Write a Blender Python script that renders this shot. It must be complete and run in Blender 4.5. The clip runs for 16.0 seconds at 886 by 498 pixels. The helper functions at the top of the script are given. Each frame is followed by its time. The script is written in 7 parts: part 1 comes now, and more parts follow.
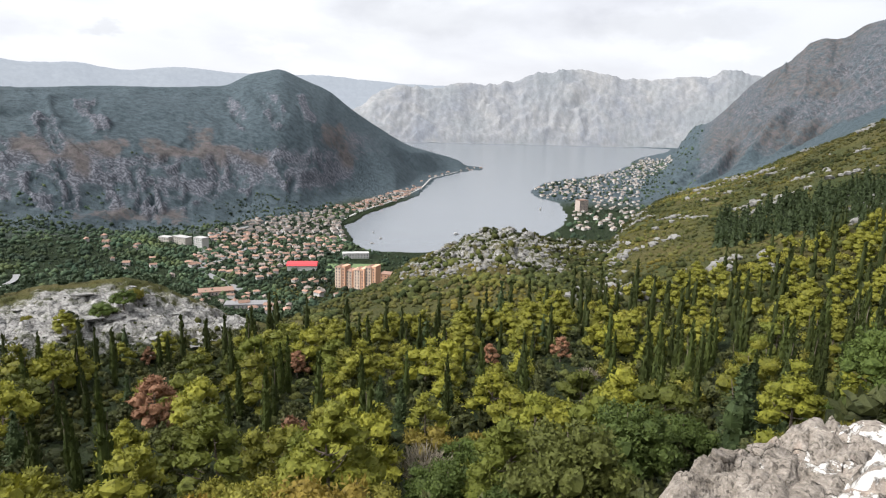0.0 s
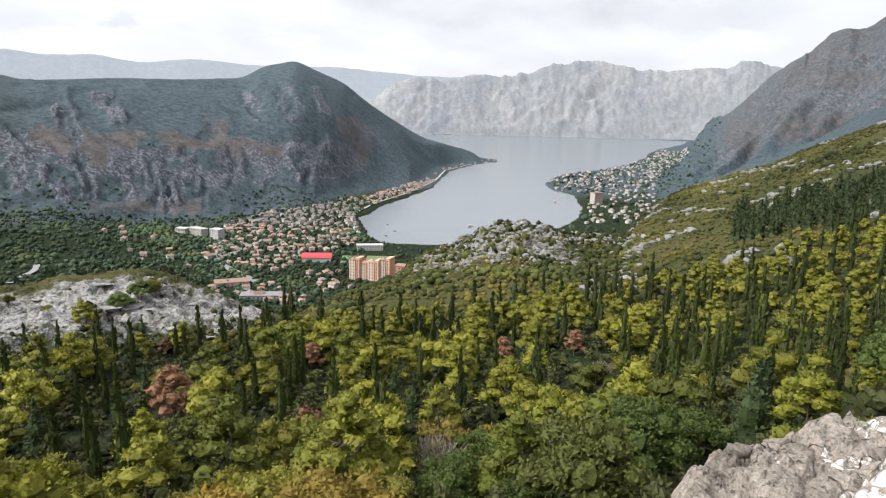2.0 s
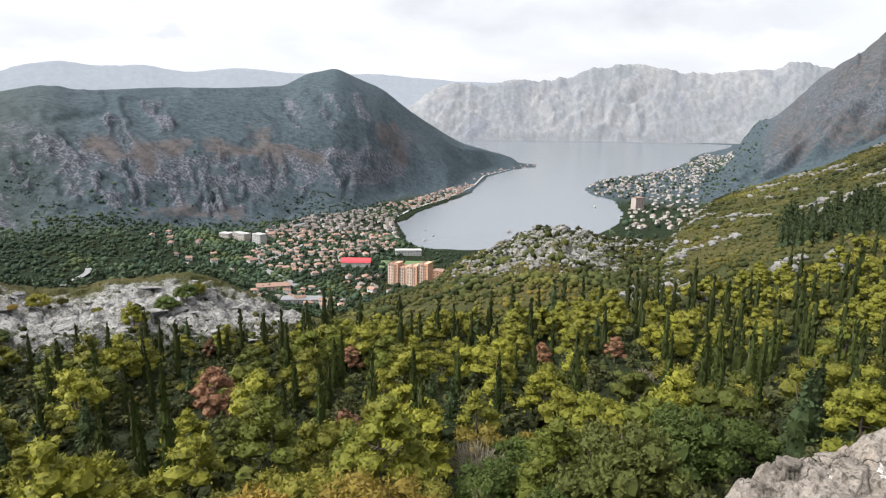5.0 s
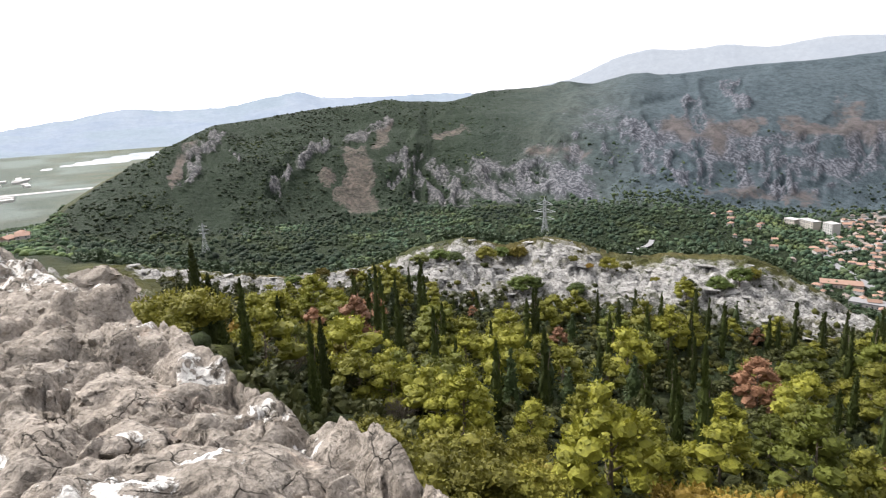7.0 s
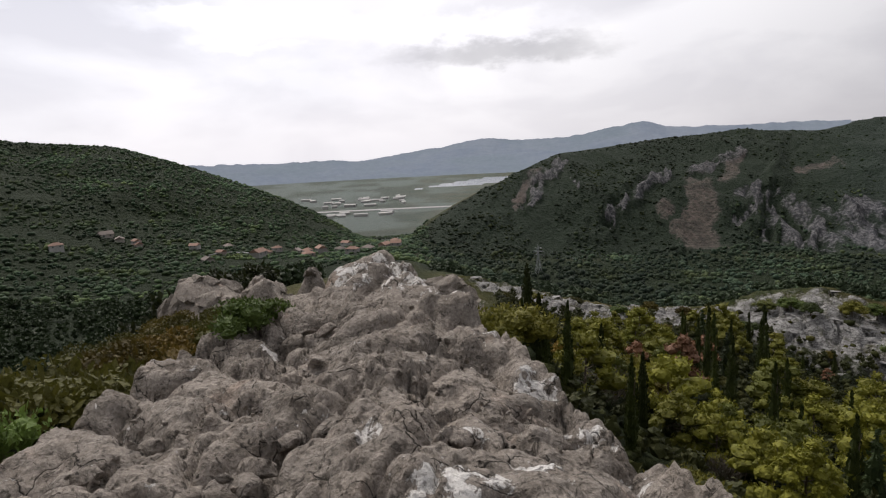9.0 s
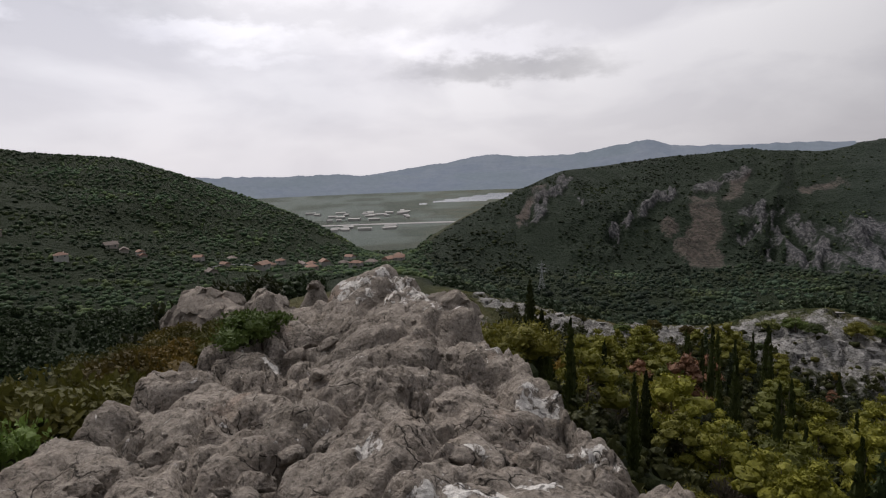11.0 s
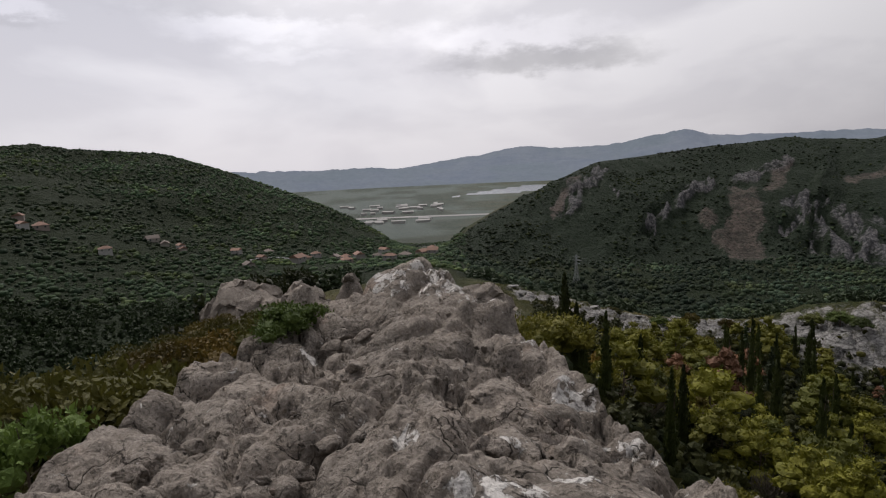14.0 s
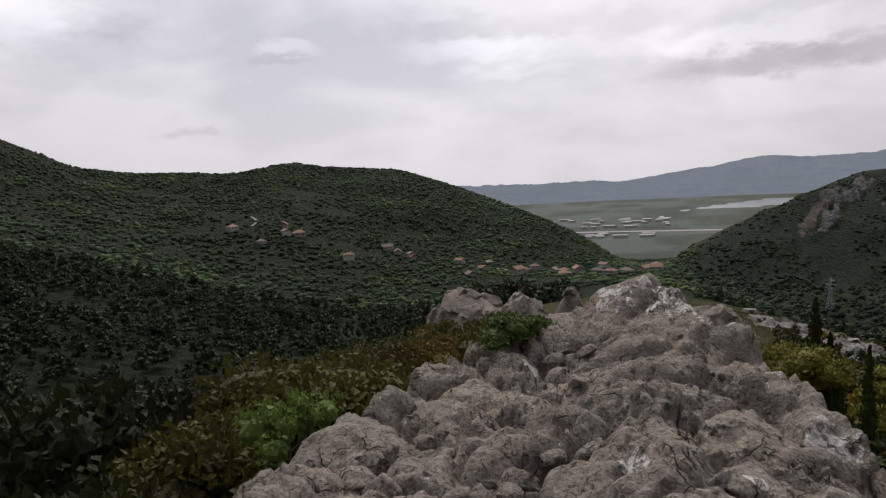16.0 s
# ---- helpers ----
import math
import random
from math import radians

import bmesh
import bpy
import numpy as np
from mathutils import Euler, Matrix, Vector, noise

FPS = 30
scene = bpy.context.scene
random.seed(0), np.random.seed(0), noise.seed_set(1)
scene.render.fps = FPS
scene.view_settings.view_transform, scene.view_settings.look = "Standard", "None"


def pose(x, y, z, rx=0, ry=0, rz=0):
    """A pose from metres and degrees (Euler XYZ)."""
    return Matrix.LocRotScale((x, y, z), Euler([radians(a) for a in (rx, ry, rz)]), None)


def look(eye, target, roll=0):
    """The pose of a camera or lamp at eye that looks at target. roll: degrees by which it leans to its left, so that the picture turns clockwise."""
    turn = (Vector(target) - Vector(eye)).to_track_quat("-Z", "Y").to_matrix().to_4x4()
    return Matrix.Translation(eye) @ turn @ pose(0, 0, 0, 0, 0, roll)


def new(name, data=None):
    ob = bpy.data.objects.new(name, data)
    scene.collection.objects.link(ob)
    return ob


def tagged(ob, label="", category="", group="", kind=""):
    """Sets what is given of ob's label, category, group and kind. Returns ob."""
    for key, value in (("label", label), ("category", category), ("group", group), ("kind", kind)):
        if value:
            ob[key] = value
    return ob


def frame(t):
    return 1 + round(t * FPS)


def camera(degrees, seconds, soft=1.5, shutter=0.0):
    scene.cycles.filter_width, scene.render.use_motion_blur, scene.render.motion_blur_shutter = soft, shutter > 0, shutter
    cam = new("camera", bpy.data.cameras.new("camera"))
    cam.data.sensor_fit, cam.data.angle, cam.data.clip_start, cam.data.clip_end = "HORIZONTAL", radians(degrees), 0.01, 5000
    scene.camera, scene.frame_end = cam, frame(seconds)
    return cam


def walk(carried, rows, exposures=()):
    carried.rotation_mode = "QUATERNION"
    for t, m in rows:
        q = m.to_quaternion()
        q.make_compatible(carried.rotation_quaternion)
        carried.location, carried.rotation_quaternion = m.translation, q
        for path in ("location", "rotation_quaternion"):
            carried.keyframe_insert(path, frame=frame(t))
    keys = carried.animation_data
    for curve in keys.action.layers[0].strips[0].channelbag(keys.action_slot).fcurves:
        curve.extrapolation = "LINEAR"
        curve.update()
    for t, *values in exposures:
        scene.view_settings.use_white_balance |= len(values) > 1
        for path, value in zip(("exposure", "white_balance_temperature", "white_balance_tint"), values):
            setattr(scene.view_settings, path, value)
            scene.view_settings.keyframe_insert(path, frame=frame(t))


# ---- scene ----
# ---- camera: a hand-held turn on the rock, the arm's length from the body ----
EYE, ARM = 170.0, 0.3            # eye above the sea; radius of the turn
cam = camera(69.91, 16.0, soft=1.2, shutter=0.06)
TURNS = [  # seconds, yaw, pitch, roll
    (0.0, 0.00, -12.00, -1.89), (0.5, 0.09, -12.46, -1.97), (1.0, 0.98, -12.56, -1.96), (1.5, 1.40, -12.60, -1.96),
    (2.0, 1.28, -12.74, -1.84), (2.5, 0.45, -13.09, -1.70), (3.0, 0.10, -12.98, -1.53), (3.2, 0.06, -12.96, -1.52),
    (5.3, 7.43, -12.19, -1.15), (5.5, 10.29, -12.16, -1.05), (6.0, 20.22, -13.12, -0.51), (6.5, 36.16, -13.60, 1.70),
    (7.0, 52.51, -13.54, 2.61), (7.5, 69.94, -11.68, 2.51), (8.0, 78.13, -9.87, 2.43), (8.5, 80.96, -9.97, 2.15),
    (9.0, 82.29, -9.59, 2.70), (11.5, 82.78, -8.03, 1.94), (12.0, 83.15, -8.28, 2.16), (12.5, 82.99, -8.47, 2.30),
    (13.0, 83.15, -9.11, 2.23), (13.5, 84.38, -9.26, 2.36), (14.0, 85.70, -8.75, 2.55), (14.5, 90.48, -7.97, 3.19),
    (15.0, 100.49, -6.94, 2.69), (15.5, 108.72, -6.25, 3.72), (16.0, 105.38, -6.55, 3.37),
]
EXPOSURES = [(t, e + 0.62, k, g) for t, e, k, g in ((0.0, 0.12, 6300, 10), (5.5, 0.18, 6300, 10), (6.5, 0.46, 6350, 11), (7.0, 0.4, 6400, 12), (7.5, 0.1, 6400, 13), (8.0, -0.45, 6450, 14), (8.5, -0.85, 6450, 14),
                                                 (9.2, -1.12, 6450, 14), (11.5, -1.36, 6450, 15), (16.0, -1.43, 6450, 15))]
walk(cam, [(t, pose(-ARM * math.sin(radians(y)), ARM * math.cos(radians(y)), EYE, 90 + p, r, y)) for t, y, p, r in TURNS], EXPOSURES)

# ---- sky and sun ----
SUN_AZ, SUN_EL = 106.0, 48.0      # degrees left of north (+y), degrees up


CLOUDS = [(80, 9.5, 10, 1.5, 1.2, 0.9), (76.5, 7.5, 10, 1.3, 0.68, 0.95), (101, 10.6, 7, 1.3, 1.2, 0.9), (99, 8.6, 5, 0.7, 1.14, 0.8), (138.5, 13.4, 6, 2.6, 1.25, 1.0), (131.5, 12.9, 4, 1.4, 0.84, 0.8),
          (118, 11.5, 2.8, 0.8, 1.2, 1.0), (119, 10.4, 3, 0.6, 0.86, 0.7), (126.7, 4.6, 2.4, 0.5, 0.87, 0.9), (27.3, 5.6, 2, 0.5, 0.84, 0.9), (36, 5.4, 7, 1.5, 0.84, 0.8), (14.7, 4.9, 3, 0.8, 1.12, 0.7)]
CLOUDS += [(-23, 5.6, 3, 0.9, 1.12, 0.7), (-18, 7.6, 9, 1.6, 0.85, 0.8), (104, 12.6, 8, 1.2, 0.84, 0.7), (91, 12, 8, 1.3, 0.86, 0.7), (2, 8, 9, 1.5, 0.88, 0.7), (30, 8.4, 8, 1.6, 0.86, 0.7)]


def make_world():
    w = bpy.data.worlds.new("overcast_sky")
    w.use_nodes = True
    scene.world = w
    nt = w.node_tree
    nt.nodes.clear()
    N, L = nt.nodes.new, nt.links.new
    tc = N("ShaderNodeTexCoord")
    sep = N("ShaderNodeSeparateXYZ"); L(tc.outputs["Generated"], sep.inputs[0])
    # clouds lie on a plane overhead, so they flatten towards the horizon
    up = N("ShaderNodeMath"); up.operation = "MAXIMUM"; L(sep.outputs["Z"], up.inputs[0]); up.inputs[1].default_value = 0.0
    add = N("ShaderNodeMath"); add.operation = "ADD"; L(up.outputs[0], add.inputs[0]); add.inputs[1].default_value = 0.32
    dv = N("ShaderNodeVectorMath"); dv.operation = "DIVIDE"; L(tc.outputs["Generated"], dv.inputs[0])
    com = N("ShaderNodeCombineXYZ")
    for i in range(2):
        L(add.outputs[0], com.inputs[i])
    com.inputs[2].default_value = 1.0
    L(com.outputs[0], dv.inputs[1])
    big = N("ShaderNodeTexNoise"); big.inputs["Scale"].default_value = 0.7; big.inputs["Detail"].default_value = 4; big.inputs["Distortion"].default_value = 0.5
    L(dv.outputs[0], big.inputs["Vector"])
    ramp = N("ShaderNodeValToRGB")
    e = ramp.color_ramp.elements
    e[0].position, e[0].color = 0.36, (0.72, 0.73, 0.76, 1)
    e[1].position, e[1].color = 0.60, (0.92, 0.92, 0.92, 1)
    mid = e.new(0.47); mid.color = (0.82, 0.82, 0.84, 1)
    L(big.outputs["Fac"], ramp.inputs[0])
    # heaps of cloud with bright tops
    puff = N("ShaderNodeTexNoise"); puff.inputs["Scale"].default_value = 1.5; puff.inputs["Detail"].default_value = 7; puff.inputs["Roughness"].default_value = 0.5; puff.inputs["Distortion"].default_value = 0.25
    L(dv.outputs[0], puff.inputs["Vector"])
    pr = N("ShaderNodeValToRGB"); q = pr.color_ramp.elements
    q[0].position, q[0].color = 0.42, (0.72, 0.72, 0.755, 1)
    q[1].position, q[1].color = 0.57, (1.16, 1.16, 1.15, 1)
    L(puff.outputs["Fac"], pr.inputs[0])
    heap_mix = N("ShaderNodeMixRGB"); heap_mix.blend_type = "MULTIPLY"; heap_mix.inputs[0].default_value = 0.55
    L(ramp.outputs[0], heap_mix.inputs[1]); L(pr.outputs[0], heap_mix.inputs[2])
    # haze whitens the sky low down
    hz = N("ShaderNodeMapRange"); hz.inputs["From Min"].default_value = 0.0; hz.inputs["From Max"].default_value = 0.22
    hz.inputs["To Min"].default_value = 0.75; hz.inputs["To Max"].default_value = 0.0
    L(up.outputs[0], hz.inputs["Value"])
    mix = N("ShaderNodeMixRGB"); L(hz.outputs[0], mix.inputs[0]); L(heap_mix.outputs[0], mix.inputs[1]); mix.inputs[2].default_value = (0.84, 0.83, 0.85, 1)
    # brighter where the sun stands behind the cloud
    dot = N("ShaderNodeVectorMath"); dot.operation = "DOT_PRODUCT"; L(tc.outputs["Generated"], dot.inputs[0])
    a, b = radians(SUN_AZ), radians(SUN_EL)
    dot.inputs[1].default_value = (-math.sin(a) * math.cos(b), math.cos(a) * math.cos(b), math.sin(b))
    glow = N("ShaderNodeMapRange"); glow.inputs["From Min"].default_value = 0.1; glow.inputs["From Max"].default_value = 1.0
    glow.inputs["To Min"].default_value = 1.0; glow.inputs["To Max"].default_value = 2.7; glow.interpolation_type = "SMOOTHSTEP"
    L(dot.outputs["Value"], glow.inputs["Value"])
    mul = N("ShaderNodeVectorMath"); mul.operation = "SCALE"; L(mix.outputs[0], mul.inputs[0]); L(glow.outputs[0], mul.inputs["Scale"])
    # single clouds that stand out: azimuth, degrees up, half-widths of both, brightness, weight
    rag = N("ShaderNodeTexNoise"); rag.inputs["Scale"].default_value = 16; rag.inputs["Detail"].default_value = 6; rag.inputs["Roughness"].default_value = 0.6
    flat = N("ShaderNodeMapping"); flat.inputs["Scale"].default_value = (1, 1, 2.2)
    L(tc.outputs["Generated"], flat.inputs[0]); L(flat.outputs[0], rag.inputs["Vector"])
    bent = N("ShaderNodeVectorMath"); bent.operation = "MULTIPLY_ADD"
    L(rag.outputs["Color"], bent.inputs[0]); bent.inputs[1].default_value = (0.15, 0.15, 0.065); L(tc.outputs["Generated"], bent.inputs[2])
    shade = mul.outputs[0]
    for az, el, wa, we, tone, weight in CLOUDS:
        a, b = radians(az), radians(el)
        off = N("ShaderNodeVectorMath"); off.operation = "SUBTRACT"; L(bent.outputs[0], off.inputs[0])
        off.inputs[1].default_value = (-math.sin(a) * math.cos(b) + 0.075, math.cos(a) * math.cos(b) + 0.075, math.sin(b) + 0.0325)
        across = N("ShaderNodeVectorMath"); across.operation = "DOT_PRODUCT"; L(off.outputs[0], across.inputs[0])
        across.inputs[1].default_value = (-math.cos(a) / radians(wa), -math.sin(a) / radians(wa), 0)
        along = N("ShaderNodeVectorMath"); along.operation = "DOT_PRODUCT"; L(off.outputs[0], along.inputs[0])
        along.inputs[1].default_value = (-math.sin(a) * 1.5, math.cos(a) * 1.5, 0)
        high = N("ShaderNodeVectorMath"); high.operation = "DOT_PRODUCT"; L(off.outputs[0], high.inputs[0])
        high.inputs[1].default_value = (0, 0, 1 / radians(we))
        com = N("ShaderNodeCombineXYZ")
        L(across.outputs["Value"], com.inputs[0]); L(high.outputs["Value"], com.inputs[1]); L(along.outputs["Value"], com.inputs[2])
        far = N("ShaderNodeVectorMath"); far.operation = "LENGTH"; L(com.outputs[0], far.inputs[0])
        mask = N("ShaderNodeMapRange"); mask.interpolation_type = "SMOOTHSTEP"
        mask.inputs["From Min"].default_value, mask.inputs["From Max"].default_value = 1.25, 0.3
        mask.inputs["To Min"].default_value, mask.inputs["To Max"].default_value = 0.0, weight
        L(far.outputs["Value"], mask.inputs["Value"])
        lit = N("ShaderNodeVectorMath"); lit.operation = "SCALE"; L(shade, lit.inputs[0]); lit.inputs["Scale"].default_value = tone
        lay = N("ShaderNodeMixRGB"); L(mask.outputs[0], lay.inputs[0]); L(shade, lay.inputs[1]); L(lit.outputs[0], lay.inputs[2])
        shade = lay.outputs[0]
    cloud = N("ShaderNodeBackground"); L(shade, cloud.inputs[0]); cloud.inputs[1].default_value = 0.72
    sky = N("ShaderNodeTexSky"); sky.sky_type = "NISHITA"; sky.sun_disc = False
    sky.sun_elevation, sky.sun_rotation = radians(SUN_EL), radians(-SUN_AZ)
    clear = N("ShaderNodeBackground"); L(sky.outputs[0], clear.inputs[0]); clear.inputs[1].default_value = 0.07
    ms = N("ShaderNodeMixShader"); ms.inputs[0].default_value = 0.93
    L(clear.outputs[0], ms.inputs[1]); L(cloud.outputs[0], ms.inputs[2])
    out = N("ShaderNodeOutputWorld"); L(ms.outputs[0], out.inputs[0])


make_world()
sun = new("sun", bpy.data.lights.new("sun", "SUN"))
sun.data.energy, sun.data.angle, sun.data.color = 4.4, radians(36), (1.0, 0.95, 0.87)
sun.matrix_world = look((0, 0, 0), (math.sin(radians(SUN_AZ)) * math.cos(radians(SUN_EL)), -math.cos(radians(SUN_AZ)) * math.cos(radians(SUN_EL)), -math.sin(radians(SUN_EL))))

# ---- materials ----
class Mat:
    """A small builder for node materials."""

    def __init__(self, name, rough=0.8, spec=0.3):
        self.m = bpy.data.materials.new(name)
        self.m.use_nodes = True
        self.nt = self.m.node_tree
        self.bsdf = self.nt.nodes["Principled BSDF"]
        self.bsdf.inputs["Roughness"].default_value = rough
        self.bsdf.inputs["Specular IOR Level"].default_value = spec
        self.pos = None

    def node(self, kind, **props):
        n = self.nt.nodes.new(kind)
        for k, v in props.items():
            n.inputs[k.replace("_", " ")].default_value = v
        return n

    def link(self, a, b):
        self.nt.links.new(a, b)

    def coords(self, scale=(1, 1, 1), world=True):
        g = self.node("ShaderNodeNewGeometry").outputs["Position"] if world else self.node("ShaderNodeTexCoord").outputs["Object"]
        mp = self.node("ShaderNodeMapping")
        mp.inputs["Scale"].default_value = scale
        self.link(g, mp.inputs[0])
        return mp.outputs[0]

    def noise(self, scale, detail=5, rough=0.55, distortion=0.0, stretch=(1, 1, 1), world=True):
        n = self.node("ShaderNodeTexNoise", Scale=scale, Detail=detail, Roughness=rough, Distortion=distortion)
        self.link(self.coords(stretch, world), n.inputs["Vector"])
        return n.outputs["Fac"]

    def voronoi(self, scale, feature="DISTANCE_TO_EDGE", stretch=(1, 1, 1), world=True, warp=None, amount=0.3):
        n = self.node("ShaderNodeTexVoronoi", Scale=scale)
        n.feature = feature
        c = self.coords(stretch, world)
        if warp is not None:
            v = self.node("ShaderNodeVectorMath"); v.operation = "MULTIPLY_ADD"
            self.link(warp, v.inputs[0]); v.inputs[1].default_value = (amount,) * 3; self.link(c, v.inputs[2])
            c = v.outputs[0]
        self.link(c, n.inputs["Vector"])
        return n.outputs["Distance"]

    def ramp(self, fac, *stops):
        r = self.node("ShaderNodeValToRGB")
        e = r.color_ramp.elements
        while len(e) < len(stops):
            e.new(0.5)
        for el, (p, c) in zip(e, stops):
            el.position, el.color = p, (*c, 1) if not isinstance(c, float) else (c, c, c, 1)
        self.link(fac, r.inputs[0])
        return r.outputs[0]

    def mix(self, fac, a, b, mode="MIX"):
        n = self.node("ShaderNodeMixRGB")
        n.blend_type = mode
        for i, v in enumerate((fac, a, b)):
            if isinstance(v, bpy.types.NodeSocket):
                self.link(v, n.inputs[i])
            else:
                n.inputs[i].default_value = v if not isinstance(v, tuple) else (*v, 1)
        return n.outputs[0]

    def math(self, op, a, b=0.0):
        n = self.node("ShaderNodeMath")
        n.operation = op
        for i, v in enumerate((a, b)):
            if isinstance(v, bpy.types.NodeSocket):
                self.link(v, n.inputs[i])
            else:
                n.inputs[i].default_value = v
        return n.outputs[0]

    def attr(self, name):
        n = self.node("ShaderNodeAttribute")
        n.attribute_name = name
        return n.outputs["Fac"]

    def steep(self):
        s = self.node("ShaderNodeSeparateXYZ")
        self.link(self.node("ShaderNodeNewGeometry").outputs["Normal"], s.inputs[0])
        return s.outputs["Z"]

    def random(self):
        return self.node("ShaderNodeObjectInfo").outputs["Random"]

    def island(self):
        return self.node("ShaderNodeNewGeometry").outputs["Random Per Island"]

    def color(self, c):
        if isinstance(c, bpy.types.NodeSocket):
            self.link(c, self.bsdf.inputs["Base Color"])
        else:
            self.bsdf.inputs["Base Color"].default_value = (*c, 1)
        return self

    def bump(self, height, strength=0.5, dist=0.1):
        b = self.node("ShaderNodeBump", Strength=strength, Distance=dist)
        self.link(height, b.inputs["Height"])
        self.link(b.outputs[0], self.bsdf.inputs["Normal"])
        return self


def leaf_material(name, dark, light, alt=None, alt_share=0.25, translucent=0.2, drift=0.55):
    """Foliage: tint by tree, by spray and a little by leaf, some light passing through."""
    m = Mat(name, 0.65, 0.2)
    f = m.math("ADD", m.math("MULTIPLY", m.ramp(m.noise(drift, 4, 0.6), (0.3, 0.0), (0.7, 1.0)), 0.6), m.math("MULTIPLY", m.island(), 0.4))
    c = m.mix(f, dark, light)
    if alt:
        c = m.mix(m.ramp(m.random(), (1 - alt_share - 0.12, 0.0), (1 - alt_share + 0.12, 0.8)), c, alt)
    v = m.ramp(m.math("FRACT", m.math("MULTIPLY", m.random(), 7.3)), (0.0, 0.66), (1.0, 1.25))
    c = m.mix(1.0, c, v, "MULTIPLY")
    c = m.mix(0.5, c, m.ramp(m.noise(3.5, 5, 0.7), (0.3, 0.6), (0.7, 1.3)), "MULTIPLY")
    m.color(c)
    m.bump(m.noise(7.0, 4, 0.7), 0.7, 0.12)
    t = m.node("ShaderNodeBsdfTranslucent")
    m.link(c, t.inputs[0])
    s = m.node("ShaderNodeMixShader", Fac=translucent)
    m.link(m.bsdf.outputs[0], s.inputs[1])
    m.link(t.outputs[0], s.inputs[2])
    m.link(s.outputs[0], m.nt.nodes["Material Output"].inputs["Surface"])
    return m.m


def rock_material(name="karst_limestone", crusted=0.555):
    """Weathered grey karst limestone: warm-grey body, rusty stains, white lichen, cracks and pits."""
    m = Mat(name, 0.92, 0.12)
    n1, n2, n3 = m.noise(0.8, 6), m.noise(3.6, 7, 0.6), m.noise(22, 5, 0.65)
    c = m.mix(m.ramp(n1, (0.35, 0.0), (0.65, 1.0)), (0.135, 0.117, 0.098), (0.25, 0.217, 0.184))
    c = m.mix(m.ramp(n2, (0.38, 0.0), (0.68, 0.7)), c, (0.285, 0.256, 0.224))
    c = m.mix(m.ramp(m.noise(1.1, 5, 0.6, 0.6), (0.60, 0.0), (0.70, 0.55)), c, (0.33, 0.252, 0.20))
    c = m.mix(0.7, c, m.ramp(n3, (0.32, 0.5), (0.68, 1.45)), "MULTIPLY")
    c = m.mix(0.6, c, m.ramp(m.noise(7, 7, 0.7, 0.6), (0.33, 0.5), (0.44, 1.08)), "MULTIPLY")
    flake = m.noise(4.2, 8, 0.7, 0.5)
    white = m.math("ADD", m.math("MULTIPLY", flake, 0.62), m.math("MULTIPLY", m.attr("lichen"), 0.17))
    crust = m.math("MULTIPLY", m.ramp(m.math("MAXIMUM", white, m.math("ADD", m.math("MULTIPLY", flake, 0.62), 0.40 - crusted * 0.62)), (0.452, 0.0), (0.466, 1.0)), m.ramp(m.steep(), (0.2, 0.0), (0.45, 1.0)))
    c = m.mix(m.math("MULTIPLY", crust, m.ramp(n3, (0.28, 0.55), (0.46, 1.0))), c, (0.60, 0.58, 0.55))
    warp = m.node("ShaderNodeTexNoise", Scale=1.9, Detail=4.0)
    m.link(m.coords(), warp.inputs["Vector"])
    crack = m.ramp(m.voronoi(1.5, warp=warp.outputs["Color"], amount=0.6), (0.0, 0.12), (0.013, 1.0))
    patch = m.ramp(m.noise(1.1, 4), (0.47, 0.0), (0.55, 1.0))
    c = m.mix(patch, c, m.mix(1.0, c, crack, "MULTIPLY"))
    pits = m.ramp(m.noise(13, 5, 0.6, 0.5), (0.35, 0.25), (0.41, 1.0))
    c = m.mix(0.7, c, pits, "MULTIPLY")
    m.color(c)
    h = m.math("ADD", m.math("MULTIPLY", n2, 0.5), m.math("ADD", m.math("MULTIPLY", n3, 0.16), m.math("MULTIPLY", pits, 0.10)))
    h = m.math("ADD", h, m.math("MULTIPLY", m.noise(9, 6, 0.6, 0.6), 0.34))
    h = m.math("ADD", h, m.math("ADD", m.math("MULTIPLY", m.math("MULTIPLY", crack, patch), 0.16), m.math("MULTIPLY", crust, 0.05)))
    m.bump(h, 1.0, 0.24)
    return m.m


